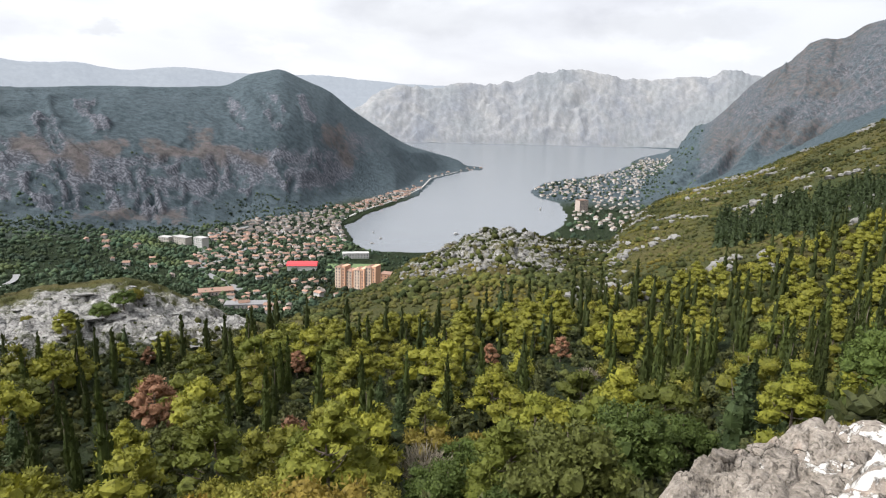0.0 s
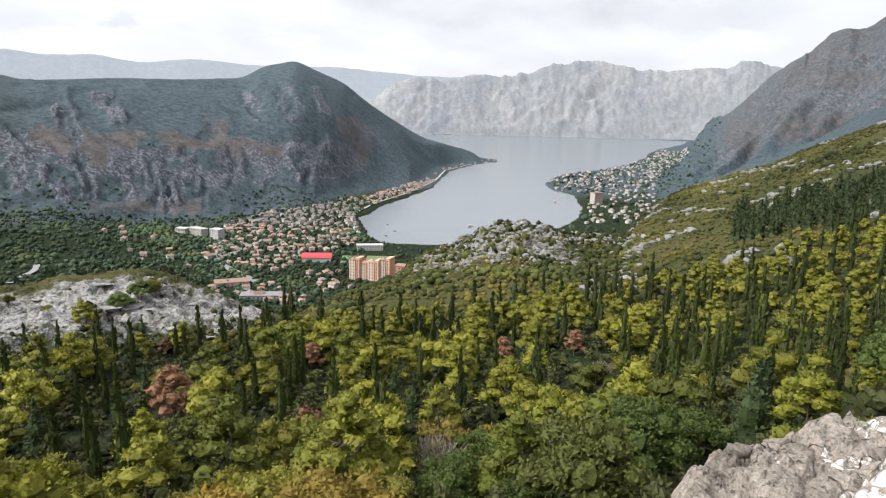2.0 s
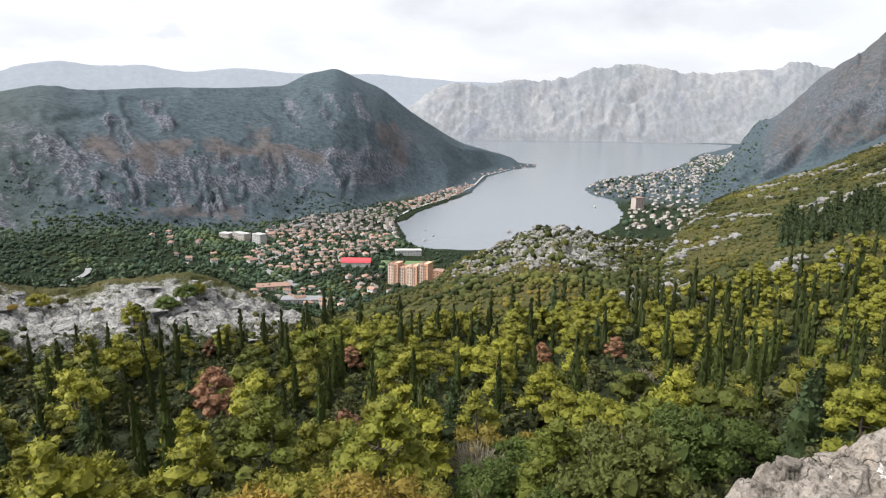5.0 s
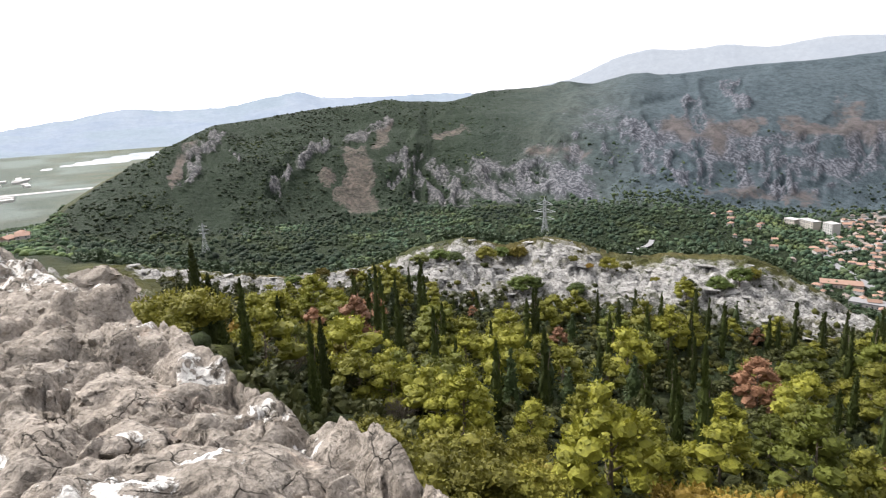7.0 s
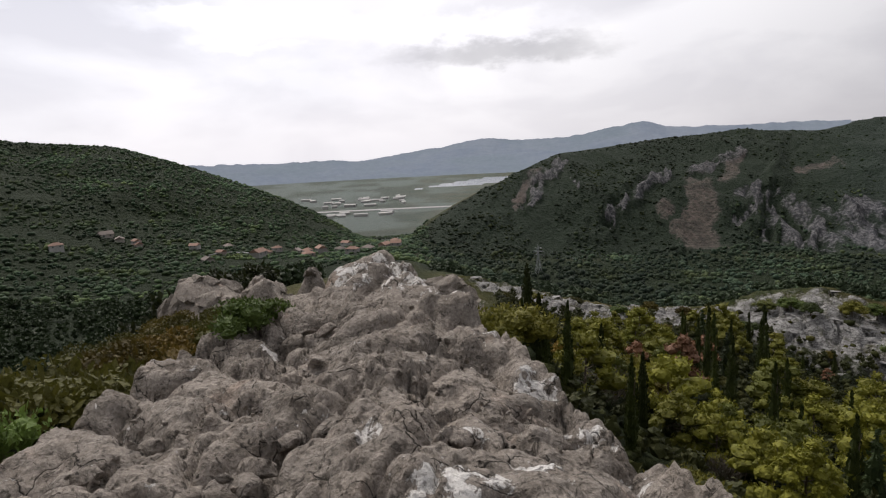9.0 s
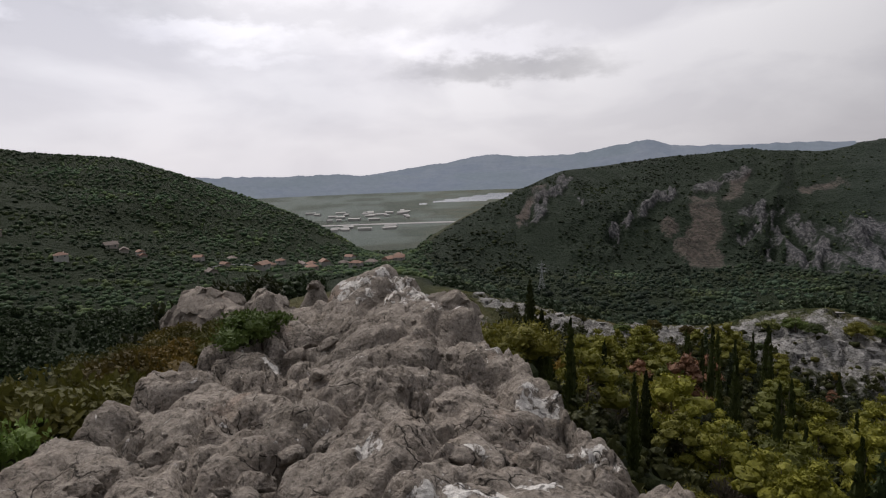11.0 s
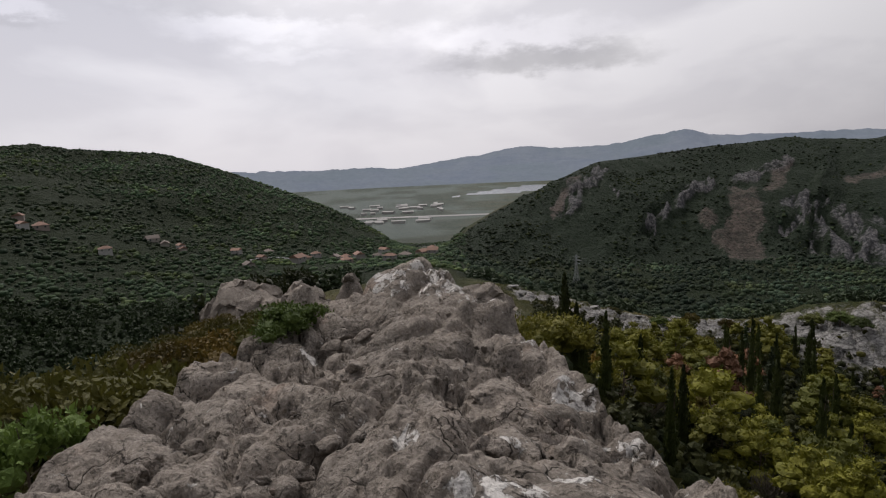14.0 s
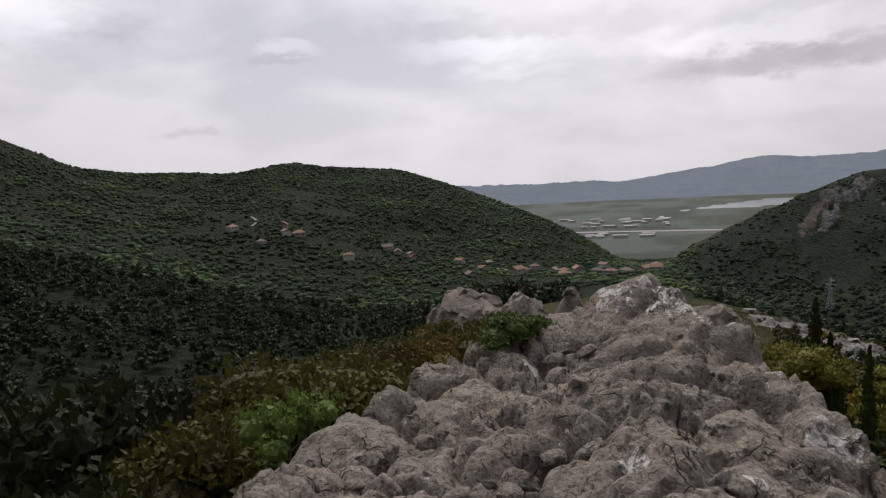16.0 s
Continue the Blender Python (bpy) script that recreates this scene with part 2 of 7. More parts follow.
def ground_material():
    """Karst ground: scrub and forest floor, bare limestone where it is steep or stony."""
    m = Mat("karst_ground", 0.95, 0.1)
    n1, n2, n3 = m.noise(0.012, 6), m.noise(0.09, 7, 0.6), m.noise(0.5, 6, 0.65)
    veg = m.mix(m.ramp(n2, (0.35, 0.0), (0.65, 1.0)), (0.025, 0.035, 0.012), (0.054, 0.055, 0.018))
    veg = m.mix(m.ramp(n1, (0.42, 0.0), (0.62, 0.6)), veg, (0.085, 0.065, 0.023))
    # floor of the woods nearly black: shade between the crowns painted in
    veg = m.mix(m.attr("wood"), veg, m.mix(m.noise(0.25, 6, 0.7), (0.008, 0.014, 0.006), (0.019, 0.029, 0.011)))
    # growth of the massif is blue-grey: haze put into its colour
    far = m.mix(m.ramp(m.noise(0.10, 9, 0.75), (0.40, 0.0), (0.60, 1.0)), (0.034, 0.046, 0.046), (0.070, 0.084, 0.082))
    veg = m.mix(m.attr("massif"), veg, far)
    stone = m.mix(m.ramp(n3, (0.3, 0.0), (0.7, 1.0)), (0.20, 0.195, 0.185), (0.35, 0.342, 0.328))
    strata = m.noise(0.45, 7, 0.62, 0.4, (0.45, 0.45, 3.0))
    stone = m.mix(1.0, stone, m.ramp(strata, (0.34, 0.45), (0.45, 1.0)), "MULTIPLY")
    jw = m.node("ShaderNodeTexNoise", Scale=0.5, Detail=4.0)
    m.link(m.coords(), jw.inputs["Vector"])
    joint = m.ramp(m.voronoi(0.62, stretch=(1, 1, 1.9), warp=jw.outputs["Color"], amount=1.5), (0.0, 0.30), (0.06, 1.0))
    stone = m.mix(0.9, stone, joint, "MULTIPLY")
    ribs = m.noise(0.24, 6, 0.66, 0.5, (1, 1, 0.2))
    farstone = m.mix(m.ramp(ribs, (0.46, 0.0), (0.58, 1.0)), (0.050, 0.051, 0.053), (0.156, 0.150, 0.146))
    brown = m.mix(m.ramp(m.noise(0.06, 9, 0.75), (0.36, 0.0), (0.62, 1.0)), (0.046, 0.041, 0.035), (0.122, 0.100, 0.084))
    stone = m.mix(m.attr("scree"), m.mix(m.ramp(m.attr("massif"), (0.02, 0.0), (0.13, 1.0)), stone, farstone), brown)
    wob = m.math("MULTIPLY", m.math("SUBTRACT", m.mix(m.attr("massif"), m.noise(0.22, 8, 0.7), m.noise(0.07, 9, 0.75)), 0.5), 1.5)
    k = m.ramp(m.math("ADD", m.attr("rock"), wob), (0.38, 0.0), (0.64, 1.0))
    c = m.mix(k, veg, stone)
    # blue tint over all of the massif, painted in place of haze
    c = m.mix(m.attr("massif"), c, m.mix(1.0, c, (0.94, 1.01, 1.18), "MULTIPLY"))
    # the plain's pale blue-green also has the haze painted in
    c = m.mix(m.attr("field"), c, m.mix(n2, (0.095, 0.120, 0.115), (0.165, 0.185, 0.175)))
    m.color(c)
    h = m.mix(m.attr("massif"), m.math("ADD", m.math("MULTIPLY", n3, 0.3), m.math("ADD", m.math("MULTIPLY", strata, 0.2), m.math("MULTIPLY", joint, 0.12))), m.math("ADD", m.math("MULTIPLY", ribs, 0.6), m.noise(0.16, 8, 0.78)))
    crowns = m.math("SUBTRACT", 1.0, m.voronoi(0.19, "F1"))
    h = m.math("ADD", h, m.math("MULTIPLY", m.attr("wood"), m.math("ADD", m.math("MULTIPLY", crowns, 0.7), m.math("MULTIPLY", n3, 0.3))))
    m.bump(h, 0.9, 5.0)
    return m.m


def water_material():
    m = Mat("bay_water", 0.22, 0.36)
    m.color(m.mix(m.noise(0.004, 4), (0.105, 0.117, 0.133), (0.130, 0.142, 0.155)))
    m.bump(m.noise(0.25, 4, 0.6, 0.0, (1, 0.4, 1)), 0.12, 0.4)
    return m.m


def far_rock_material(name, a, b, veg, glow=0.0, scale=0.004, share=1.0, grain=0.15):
    """Far limestone slopes, with the haze painted in as colour and glow."""
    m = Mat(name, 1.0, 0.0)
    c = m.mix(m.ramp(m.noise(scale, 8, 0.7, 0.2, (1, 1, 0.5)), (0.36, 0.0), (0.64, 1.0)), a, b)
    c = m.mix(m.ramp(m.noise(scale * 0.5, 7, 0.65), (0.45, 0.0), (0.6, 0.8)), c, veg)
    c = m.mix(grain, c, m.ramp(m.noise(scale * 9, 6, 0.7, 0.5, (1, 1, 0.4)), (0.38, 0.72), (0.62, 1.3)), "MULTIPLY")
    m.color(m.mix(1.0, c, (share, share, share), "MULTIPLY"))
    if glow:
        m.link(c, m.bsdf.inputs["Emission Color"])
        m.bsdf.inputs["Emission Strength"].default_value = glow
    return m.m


def plain(name, c, rough=0.7, vary=0.25, scale=1.5):
    m = Mat(name, rough, 0.3)
    v = m.math("ADD", m.math("MULTIPLY", m.random(), vary), 1 - vary / 2)
    m.color(m.mix(1.0, m.mix(0.5, m.mix(1.0, c, v, "MULTIPLY"), m.ramp(m.noise(scale, 5), (0.3, 0.7), (0.7, 1.2)), "MULTIPLY"), (1.0, 1.0, 1.0), "MULTIPLY"))
    return m.m


def crown_material(name, dark, light, grain=0.35):
    """Tree crowns seen from afar: leafy relief, tint by tree and in drifts."""
    m = Mat(name, 0.8, 0.1)
    fine = m.noise(grain * 2.2, 5, 0.7)
    c = m.mix(m.island(), dark, light)
    c = m.mix(0.8, c, m.ramp(m.noise(0.005, 4, 0.6), (0.4, 0.45), (0.6, 1.35)), "MULTIPLY")
    c = m.mix(0.85, c, m.ramp(m.noise(0.012, 6, 0.65), (0.36, 0.45), (0.64, 1.6)), "MULTIPLY")
    c = m.mix(m.ramp(m.noise(0.02, 5, 0.6), (0.5, 0.0), (0.66, 0.7)), c, m.mix(1.0, c, (1.75, 1.35, 0.8), "MULTIPLY"))
    c = m.mix(0.7, c, m.ramp(fine, (0.35, 0.6), (0.65, 1.3)), "MULTIPLY")
    m.color(c)
    m.bump(fine, 0.8, 0.8)
    return m.m


ROCK, GROUND, WATER = rock_material(), ground_material(), water_material()

# ---- noise on arrays ----
def lattice(ix, iy, seed):
    h = (ix.astype(np.int64) * 374761393 + iy.astype(np.int64) * 668265263 + seed * 1442695041) & 0x7FFFFFFF
    h = ((h ^ (h >> 13)) * 1274126177) & 0x7FFFFFFF
    return ((h ^ (h >> 16)) & 0xFFFF) / 65535.0


def value_noise(x, y, seed=0):
    ix, iy = np.floor(x), np.floor(y)
    fx, fy = x - ix, y - iy
    fx, fy = fx * fx * fx * (fx * (fx * 6 - 15) + 10), fy * fy * fy * (fy * (fy * 6 - 15) + 10)
    a, b = lattice(ix, iy, seed), lattice(ix + 1, iy, seed)
    c, d = lattice(ix, iy + 1, seed), lattice(ix + 1, iy + 1, seed)
    return (a * (1 - fx) + b * fx) * (1 - fy) + (c * (1 - fx) + d * fx) * fy


def fbm(x, y, octaves=5, gain=0.5, seed=0):
    """-1 to 1."""
    v, amp, tot = 0.0, 1.0, 0.0
    ca, sa = math.cos(0.63), math.sin(0.63)
    for i in range(octaves):
        v = v + amp * (value_noise(x, y, seed + i) * 2 - 1)
        tot += amp
        amp *= gain
        x, y = (x * ca - y * sa) * 2.03 + 17.1, (x * sa + y * ca) * 2.03 - 9.7
    return v / tot


def ridged(x, y, octaves=5, gain=0.55, seed=0):
    """0 to 1, with sharp crests."""
    v, amp, tot = 0.0, 1.0, 0.0
    for i in range(octaves):
        n = 1 - np.abs(value_noise(x, y, seed + i) * 2 - 1) * 1.6
        v = v + amp * np.clip(n, -0.6, 1)
        tot += amp
        amp *= gain
        x, y = x * 2.07 + 5.3, y * 2.07 - 3.1
    return v / tot


def cells(x, y, seed=0):
    """Distance to the nearest and to the second nearest scattered point, and that cell's own number."""
    ix, iy = np.floor(x), np.floor(y)
    d1 = np.full(x.shape, 9.0); d2 = d1.copy(); own = np.zeros(x.shape)
    for dx in (-1, 0, 1):
        for dy in (-1, 0, 1):
            cx, cy = ix + dx, iy + dy
            px, py = cx + lattice(cx, cy, seed), cy + lattice(cx, cy, seed + 7)
            d = np.hypot(px - x, py - y)
            near = d < d1
            d2 = np.where(near, d1, np.minimum(d2, d))
            own = np.where(near, lattice(cx, cy, seed + 13), own)
            d1 = np.where(near, d, d1)
    return d1, d2, own


def smooth(a, b, x):
    t = np.clip((x - a) / (b - a), 0, 1)
    return t * t * (3 - 2 * t)


# ---- the lie of the land: lines that run round the viewpoint ----
# azimuth (degrees left of +y), distance in m, degrees above the eye's level
SLOPE_TOP = [(-60, 30, -14), (-45, 30, -17), (-36, 30, -24), (-25, 30, -34), (-10, 30, -40), (20, 30, -41), (50, 30, -40), (66, 30, -36), (76, 30, -23),
             (84, 30, -17), (90, 30, -16), (98, 30, -16.5), (104, 30, -18), (110, 30, -22), (118, 30, -27), (150, 30, -27), (170, 30, -18)]
WOOD_MID = [(-60, 90, -12), (-45, 90, -18), (-36, 90, -21.5), (-30, 90, -23.5), (-20, 90, -26), (-10, 90, -28), (0, 90, -29), (10, 90, -29.5), (25, 90, -29), (40, 90, -28),
            (55, 90, -26), (68, 90, -22), (78, 90, -16.5), (85, 90, -12), (92, 90, -11.3), (99, 90, -12.2), (105, 90, -14), (111, 90, -18.5), (120, 90, -22.5), (135, 90, -24), (150, 90, -20), (170, 90, -10)]
WOOD_EDGE = [(-60, 170, -5), (-45, 170, -10.5), (-35, 170, -14.5), (-30, 170, -16.2), (-20, 170, -18.6), (-12, 170, -19.3), (0, 170, -21), (10, 170, -21.2), (16, 170, -20.3),
             (22.6, 170, -20.8), (30, 170, -19.6), (40, 170, -19.6), (47, 170, -19.8), (55, 170, -18.4), (60, 170, -17), (68, 170, -17), (76, 170, -15), (82, 170, -12.7),
             (90, 170, -12), (100, 170, -13.4), (110, 170, -16.8), (120, 170, -18), (135, 170, -17.5), (150, 170, -14), (170, 170, -4)]
RIM = [(-60, 480, 10), (-45, 560, 5), (-34.4, 600, 0.6), (-31.5, 600, -1.0), (-28.7, 600, -2.4), (-26, 600, -3.8), (-23.6, 600, -4.8), (-20.6, 580, -6), (-17.6, 540, -7.7),
       (-15.5, 470, -10.6), (-11.5, 390, -11.1), (-8.9, 380, -10.9), (-6.3, 375, -10.2), (-3.8, 375, -10.6), (-0.7, 370, -12), (2.9, 360, -13.7), (5, 345, -15.2), (8.1, 320, -16.5),
       (11.2, 280, -17.5), (15.5, 240, -18.7), (19, 230, -17.8), (21.8, 225, -16.7), (25, 220, -15.4), (27.4, 220, -14.7), (32.8, 220, -15.0), (36, 220, -15.4)]
RIM += [(39.2, 220, -14.7), (42.3, 220, -13.5), (44, 220, -13.4), (47.3, 220, -14.3), (51, 220, -13.3), (55.5, 220, -14.1), (59, 220, -14.9), (63, 220, -15.1), (67.4, 220, -15.3),
        (75, 220, -13.8), (82.6, 220, -11.9), (88, 200, -11.8), (95, 200, -13), (105, 260, -14.5), (115, 260, -15), (125, 260, -13), (135, 280, -9), (150, 300, -4), (170, 350, 4)]
VALLEY = [(-60, 900, 9), (-45, 900, 3.5), (-34, 900, -1.8), (-26, 1000, -6), (-20, 1050, -8.4), (-15, 850, -11.2), (-8, 690, -13.9), (0, 600, -15.7), (6, 500, -18.4), (14, 470, -19.6),
          (22, 470, -19.3), (30, 470, -17.6), (40, 470, -16.4), (55, 450, -15.8), (70, 430, -14.9), (80, 420, -12.2), (86, 430, -10), (95, 430, -10), (105, 420, -11.5), (115, 430, -10.5),
          (125, 450, -8), (135, 480, -3.5), (150, 500, 1), (170, 550, 8)]
FOOT = [(-60, 1500, 11), (-45, 1500, 6.2), (-34, 1500, 1.6), (-26, 1500, -3.6), (-21, 1450, -6.2), (-17, 1450, -6.55), (-8, 1300, -7.3), (2, 1350, -7.0), (6, 1285, -7.3), (9, 1200, -7.8),
        (11, 1085, -8.6), (14, 990, -9.4), (19, 940, -9.8), (23.4, 890, -10.2), (27.6, 870, -9.8), (31.5, 830, -9.4), (35, 820, -9.3), (45, 800, -9.6), (57, 760, -10), (68, 700, -10.6),
        (79, 640, -10.6), (84.6, 650, -8.7), (88, 680, -8.8), (92, 680, -8.6), (98, 640, -8.3), (105, 620, -7.6), (112, 620, -6.2), (120, 650, -3.8), (130, 700, -2), (138, 700, 0), (150, 720, 2), (170, 800, 9)]
CREST = [(-60, 2200, 14), (-45, 2200, 11), (-33.4, 2200, 7.7), (-32.1, 2200, 7.4), (-31.2, 2250, 6.4), (-29.4, 2250, 6.6), (-27.3, 2350, 4.7), (-25.5, 2450, 3.5), (-22.6, 2700, 0.2),
         (-20.6, 2950, -1.8), (-19.4, 3000, -3.2), (-12, 2500, -3.9), (-4.8, 2300, -4.25), (-4.2, 2180, -4.45), (-0.9, 2000, -3.9), (3.1, 1950, -2.8), (7.2, 1850, -0.4), (10.1, 1800, 1.7), (12, 1760, 2.45), (14, 1750, 3.3),
         (16.6, 1750, 2.7), (18.4, 1700, 1.7), (22.8, 1600, 1.4), (27.6, 1550, 1.3), (34.2, 1500, 0.8), (36.3, 1500, 1.2)]
CREST += [(39.5, 1450, 0.45), (41.7, 1450, 0.65), (44.5, 1430, 0.4), (48.7, 1400, 0.25), (51.9, 1360, -0.5), (57.2, 1300, -0.2), (60.2, 1280, -0.55), (63.8, 1240, -0.6), (69.3, 1150, -1.25), (72.2, 1100, -1.5),
          (77.3, 950, -3.8), (81.4, 850, -5.7), (85.6, 760, -8.4), (88, 740, -8.9), (91, 780, -7.9), (95.6, 900, -4.9), (100.5, 1000, -2.6), (105.4, 1050, -0.6), (109.4, 1050, 0.8), (115.9, 1100, 1.4), (118.3, 1100, 1.9),
          (120.3, 1100, 1.75), (123.3, 1100, 1.2), (131.9, 1150, 1.7), (135.2, 1050, 2.3), (138.5, 980, 4.0), (141, 950, 5.2), (143.1, 950, 5.4), (150, 950, 6), (170, 1000, 12)]

AZ = np.concatenate([np.arange(-60, -37, 0.8), np.arange(-37, 2, 0.24), np.arange(2, 80, 0.19), np.arange(80, 146, 0.26), np.arange(146, 170.01, 0.8)])
RAD = np.concatenate([np.geomspace(2.2, 30, 14)[:-1], np.geomspace(30, 155, 38)[:-1], np.linspace(155, 240, 66)[:-1], np.geomspace(240, 640, 64)[:-1], np.geomspace(640, 1900, 150)[:-1], np.geomspace(1900, 4950, 26)])


def line(table, blur):
    t = np.array(table, float)
    a = np.arange(-70, 180, 0.1)
    k = np.exp(-0.5 * (np.arange(-40, 41) * 0.1 / blur) ** 2)
    k /= k.sum()
    out = []
    for v in (t[:, 1], EYE + t[:, 1] * np.tan(np.radians(t[:, 2]))):
        w = np.interp(a, t[:, 0], v)
        w = np.convolve(np.pad(w, 40, mode="edge"), k, "valid")
        out.append(np.interp(AZ, a, w))
    return out


def hermite(xs, ys, q):
    """Monotone cubic through knots."""
    h, d = np.diff(xs), np.diff(ys) / np.diff(xs)
    m = np.zeros(len(xs))
    same = d[:-1] * d[1:] > 0
    w1, w2 = 2 * h[1:] + h[:-1], h[1:] + 2 * h[:-1]
    m[1:-1][same] = ((w1 + w2) / (w1 / np.where(d[:-1] == 0, 1, d[:-1]) + w2 / np.where(d[1:] == 0, 1, d[1:])))[same]
    m[0], m[-1] = d[0], d[-1]
    i = np.clip(np.searchsorted(xs, q) - 1, 0, len(h) - 1)
    t = (q - xs[i]) / h[i]
    return (ys[i] * (1 + 2 * t) * (1 - t) ** 2 + m[i] * h[i] * t * (1 - t) ** 2 + ys[i + 1] * t * t * (3 - 2 * t) + m[i + 1] * h[i] * t * t * (t - 1))


LINES = [line(SLOPE_TOP, 1.5), line(WOOD_MID, 1.5), line(WOOD_EDGE, 1.0), line(RIM, 0.4), line(VALLEY, 1.2), line(FOOT, 0.8), line(CREST, 0.35)]
FOOT_R, CREST_R, RIM_R = LINES[5][0], LINES[6][0], LINES[3][0]
FOOT_Z, CREST_Z = LINES[5][1], LINES[6][1]


# crags and brown scree of the massif: streaks from (azimuth, degrees above the eye's level) to the same, and half-width
CRAGS = [(57.5, -2.2, 61, -3.1, 0.45), (63.2, -3.5, 67, -6.0, 0.65), (67, -6.0, 67.7, -7.8, 0.6), (56, -4.6, 57.6, -7.6, 0.5), (55.2, -5.2, 55.6, -8.6, 0.6), (54.3, -5.8, 53.9, -8.8, 0.6), (53.4, -6.8, 52.6, -10, 0.6)]
CRAGS += [(51.8, -8, 51, -10.8, 0.6), (50.5, -6.2, 49.5, -7.2, 0.5), (47.5, -6.8, 43.5, -7.0, 0.5), (48.5, -8.2, 46, -10.2, 0.6), (44, -8.2, 42, -9.4, 0.5), (40, -9.8, 37.8, -10.8, 0.35), (61.5, -10.6, 56, -12.4, 0.5)]
CRAGS += [(74.4, -4, 72, -2.8, 0.55), (71, -3.7, 70.8, -4.4, 0.35), (75.2, -5.6, 74, -4.6, 0.5), (36.9, -2.6, 36.5, -4, 0.5), (35, -3.2, 34.5, -5, 0.5), (32, -1.4, 31, -3, 0.7), (28.9, -0.2, 28.2, -1.6, 0.8), (31, -5.4, 30.4, -7.4, 0.7)]
CRAGS += [(28, -5.6, 27.4, -7.6, 0.7), (32.8, -6, 32, -8, 0.7), (35.2, -5.4, 34.8, -7, 0.6), (25.5, -6.2, 24.7, -8.2, 0.8), (22.8, -6.2, 22, -8, 0.7), (20, -5, 19.2, -6.8, 0.7), (18, -4.8, 17.2, -6.6, 0.7), (14.4, -4.2, 13.6, -6, 0.7)]
CRAGS += [(11.5, -3.8, 10.5, -5, 0.6), (18, 0.2, 17.3, -1.4, 0.6), (15.2, 0.6, 14.4, -1, 0.8), (12.4, 0.6, 11.6, -0.8, 0.6), (23, -4.6, 22.4, -5.6, 0.5), (38.5, -4.6, 38, -6, 0.5), (41.3, -4.4, 40.8, -5.8, 0.5)]
STONY = [(57, -6.5, 46, -9.5, 2.0), (50, -7, 40, -8, 1.4), (36, -5, 10, -5.5, 1.9), (76, -4.5, 70, -5.5, 1.2), (62, -11, 55, -12.4, 0.8)]
SCREE = [(60.6, -4.8, 60.2, -10.4, 2.0), (57.5, -2.6, 58.4, -4, 0.8), (50.5, -2.6, 53, -3.2, 0.45), (62.8, -6.4, 61, -9, 1.4), (58.5, -10, 56, -11.5, 1.1), (74, -3, 76, -5, 0.7), (33.4, -3.5, 26.6, -3.6, 0.9), (29.5, -4.1, 29.4, -5, 0.8)]
SCREE += [(20.3, -2.2, 19.8, -4.6, 1.0), (9.5, -2, 8.5, -3.6, 1.0), (45, -4.8, 40, -5.6, 0.6), (24.5, -3.4, 16, -4.2, 0.8), (30, -8.6, 22, -9.0, 0.5)]


def streaks(lines, A, E):
    out = np.zeros(A.shape)
    for a0, e0, a1, e1, w in lines:
        da, de = a1 - a0, e1 - e0
        t = np.clip(((A - a0) * da + (E - e0) * de) / (da * da + de * de), 0, 1)
        out = np.maximum(out, np.exp(-((A - a0 - t * da) ** 2 + (E - e0 - t * de) ** 2) / w ** 2))
    return out


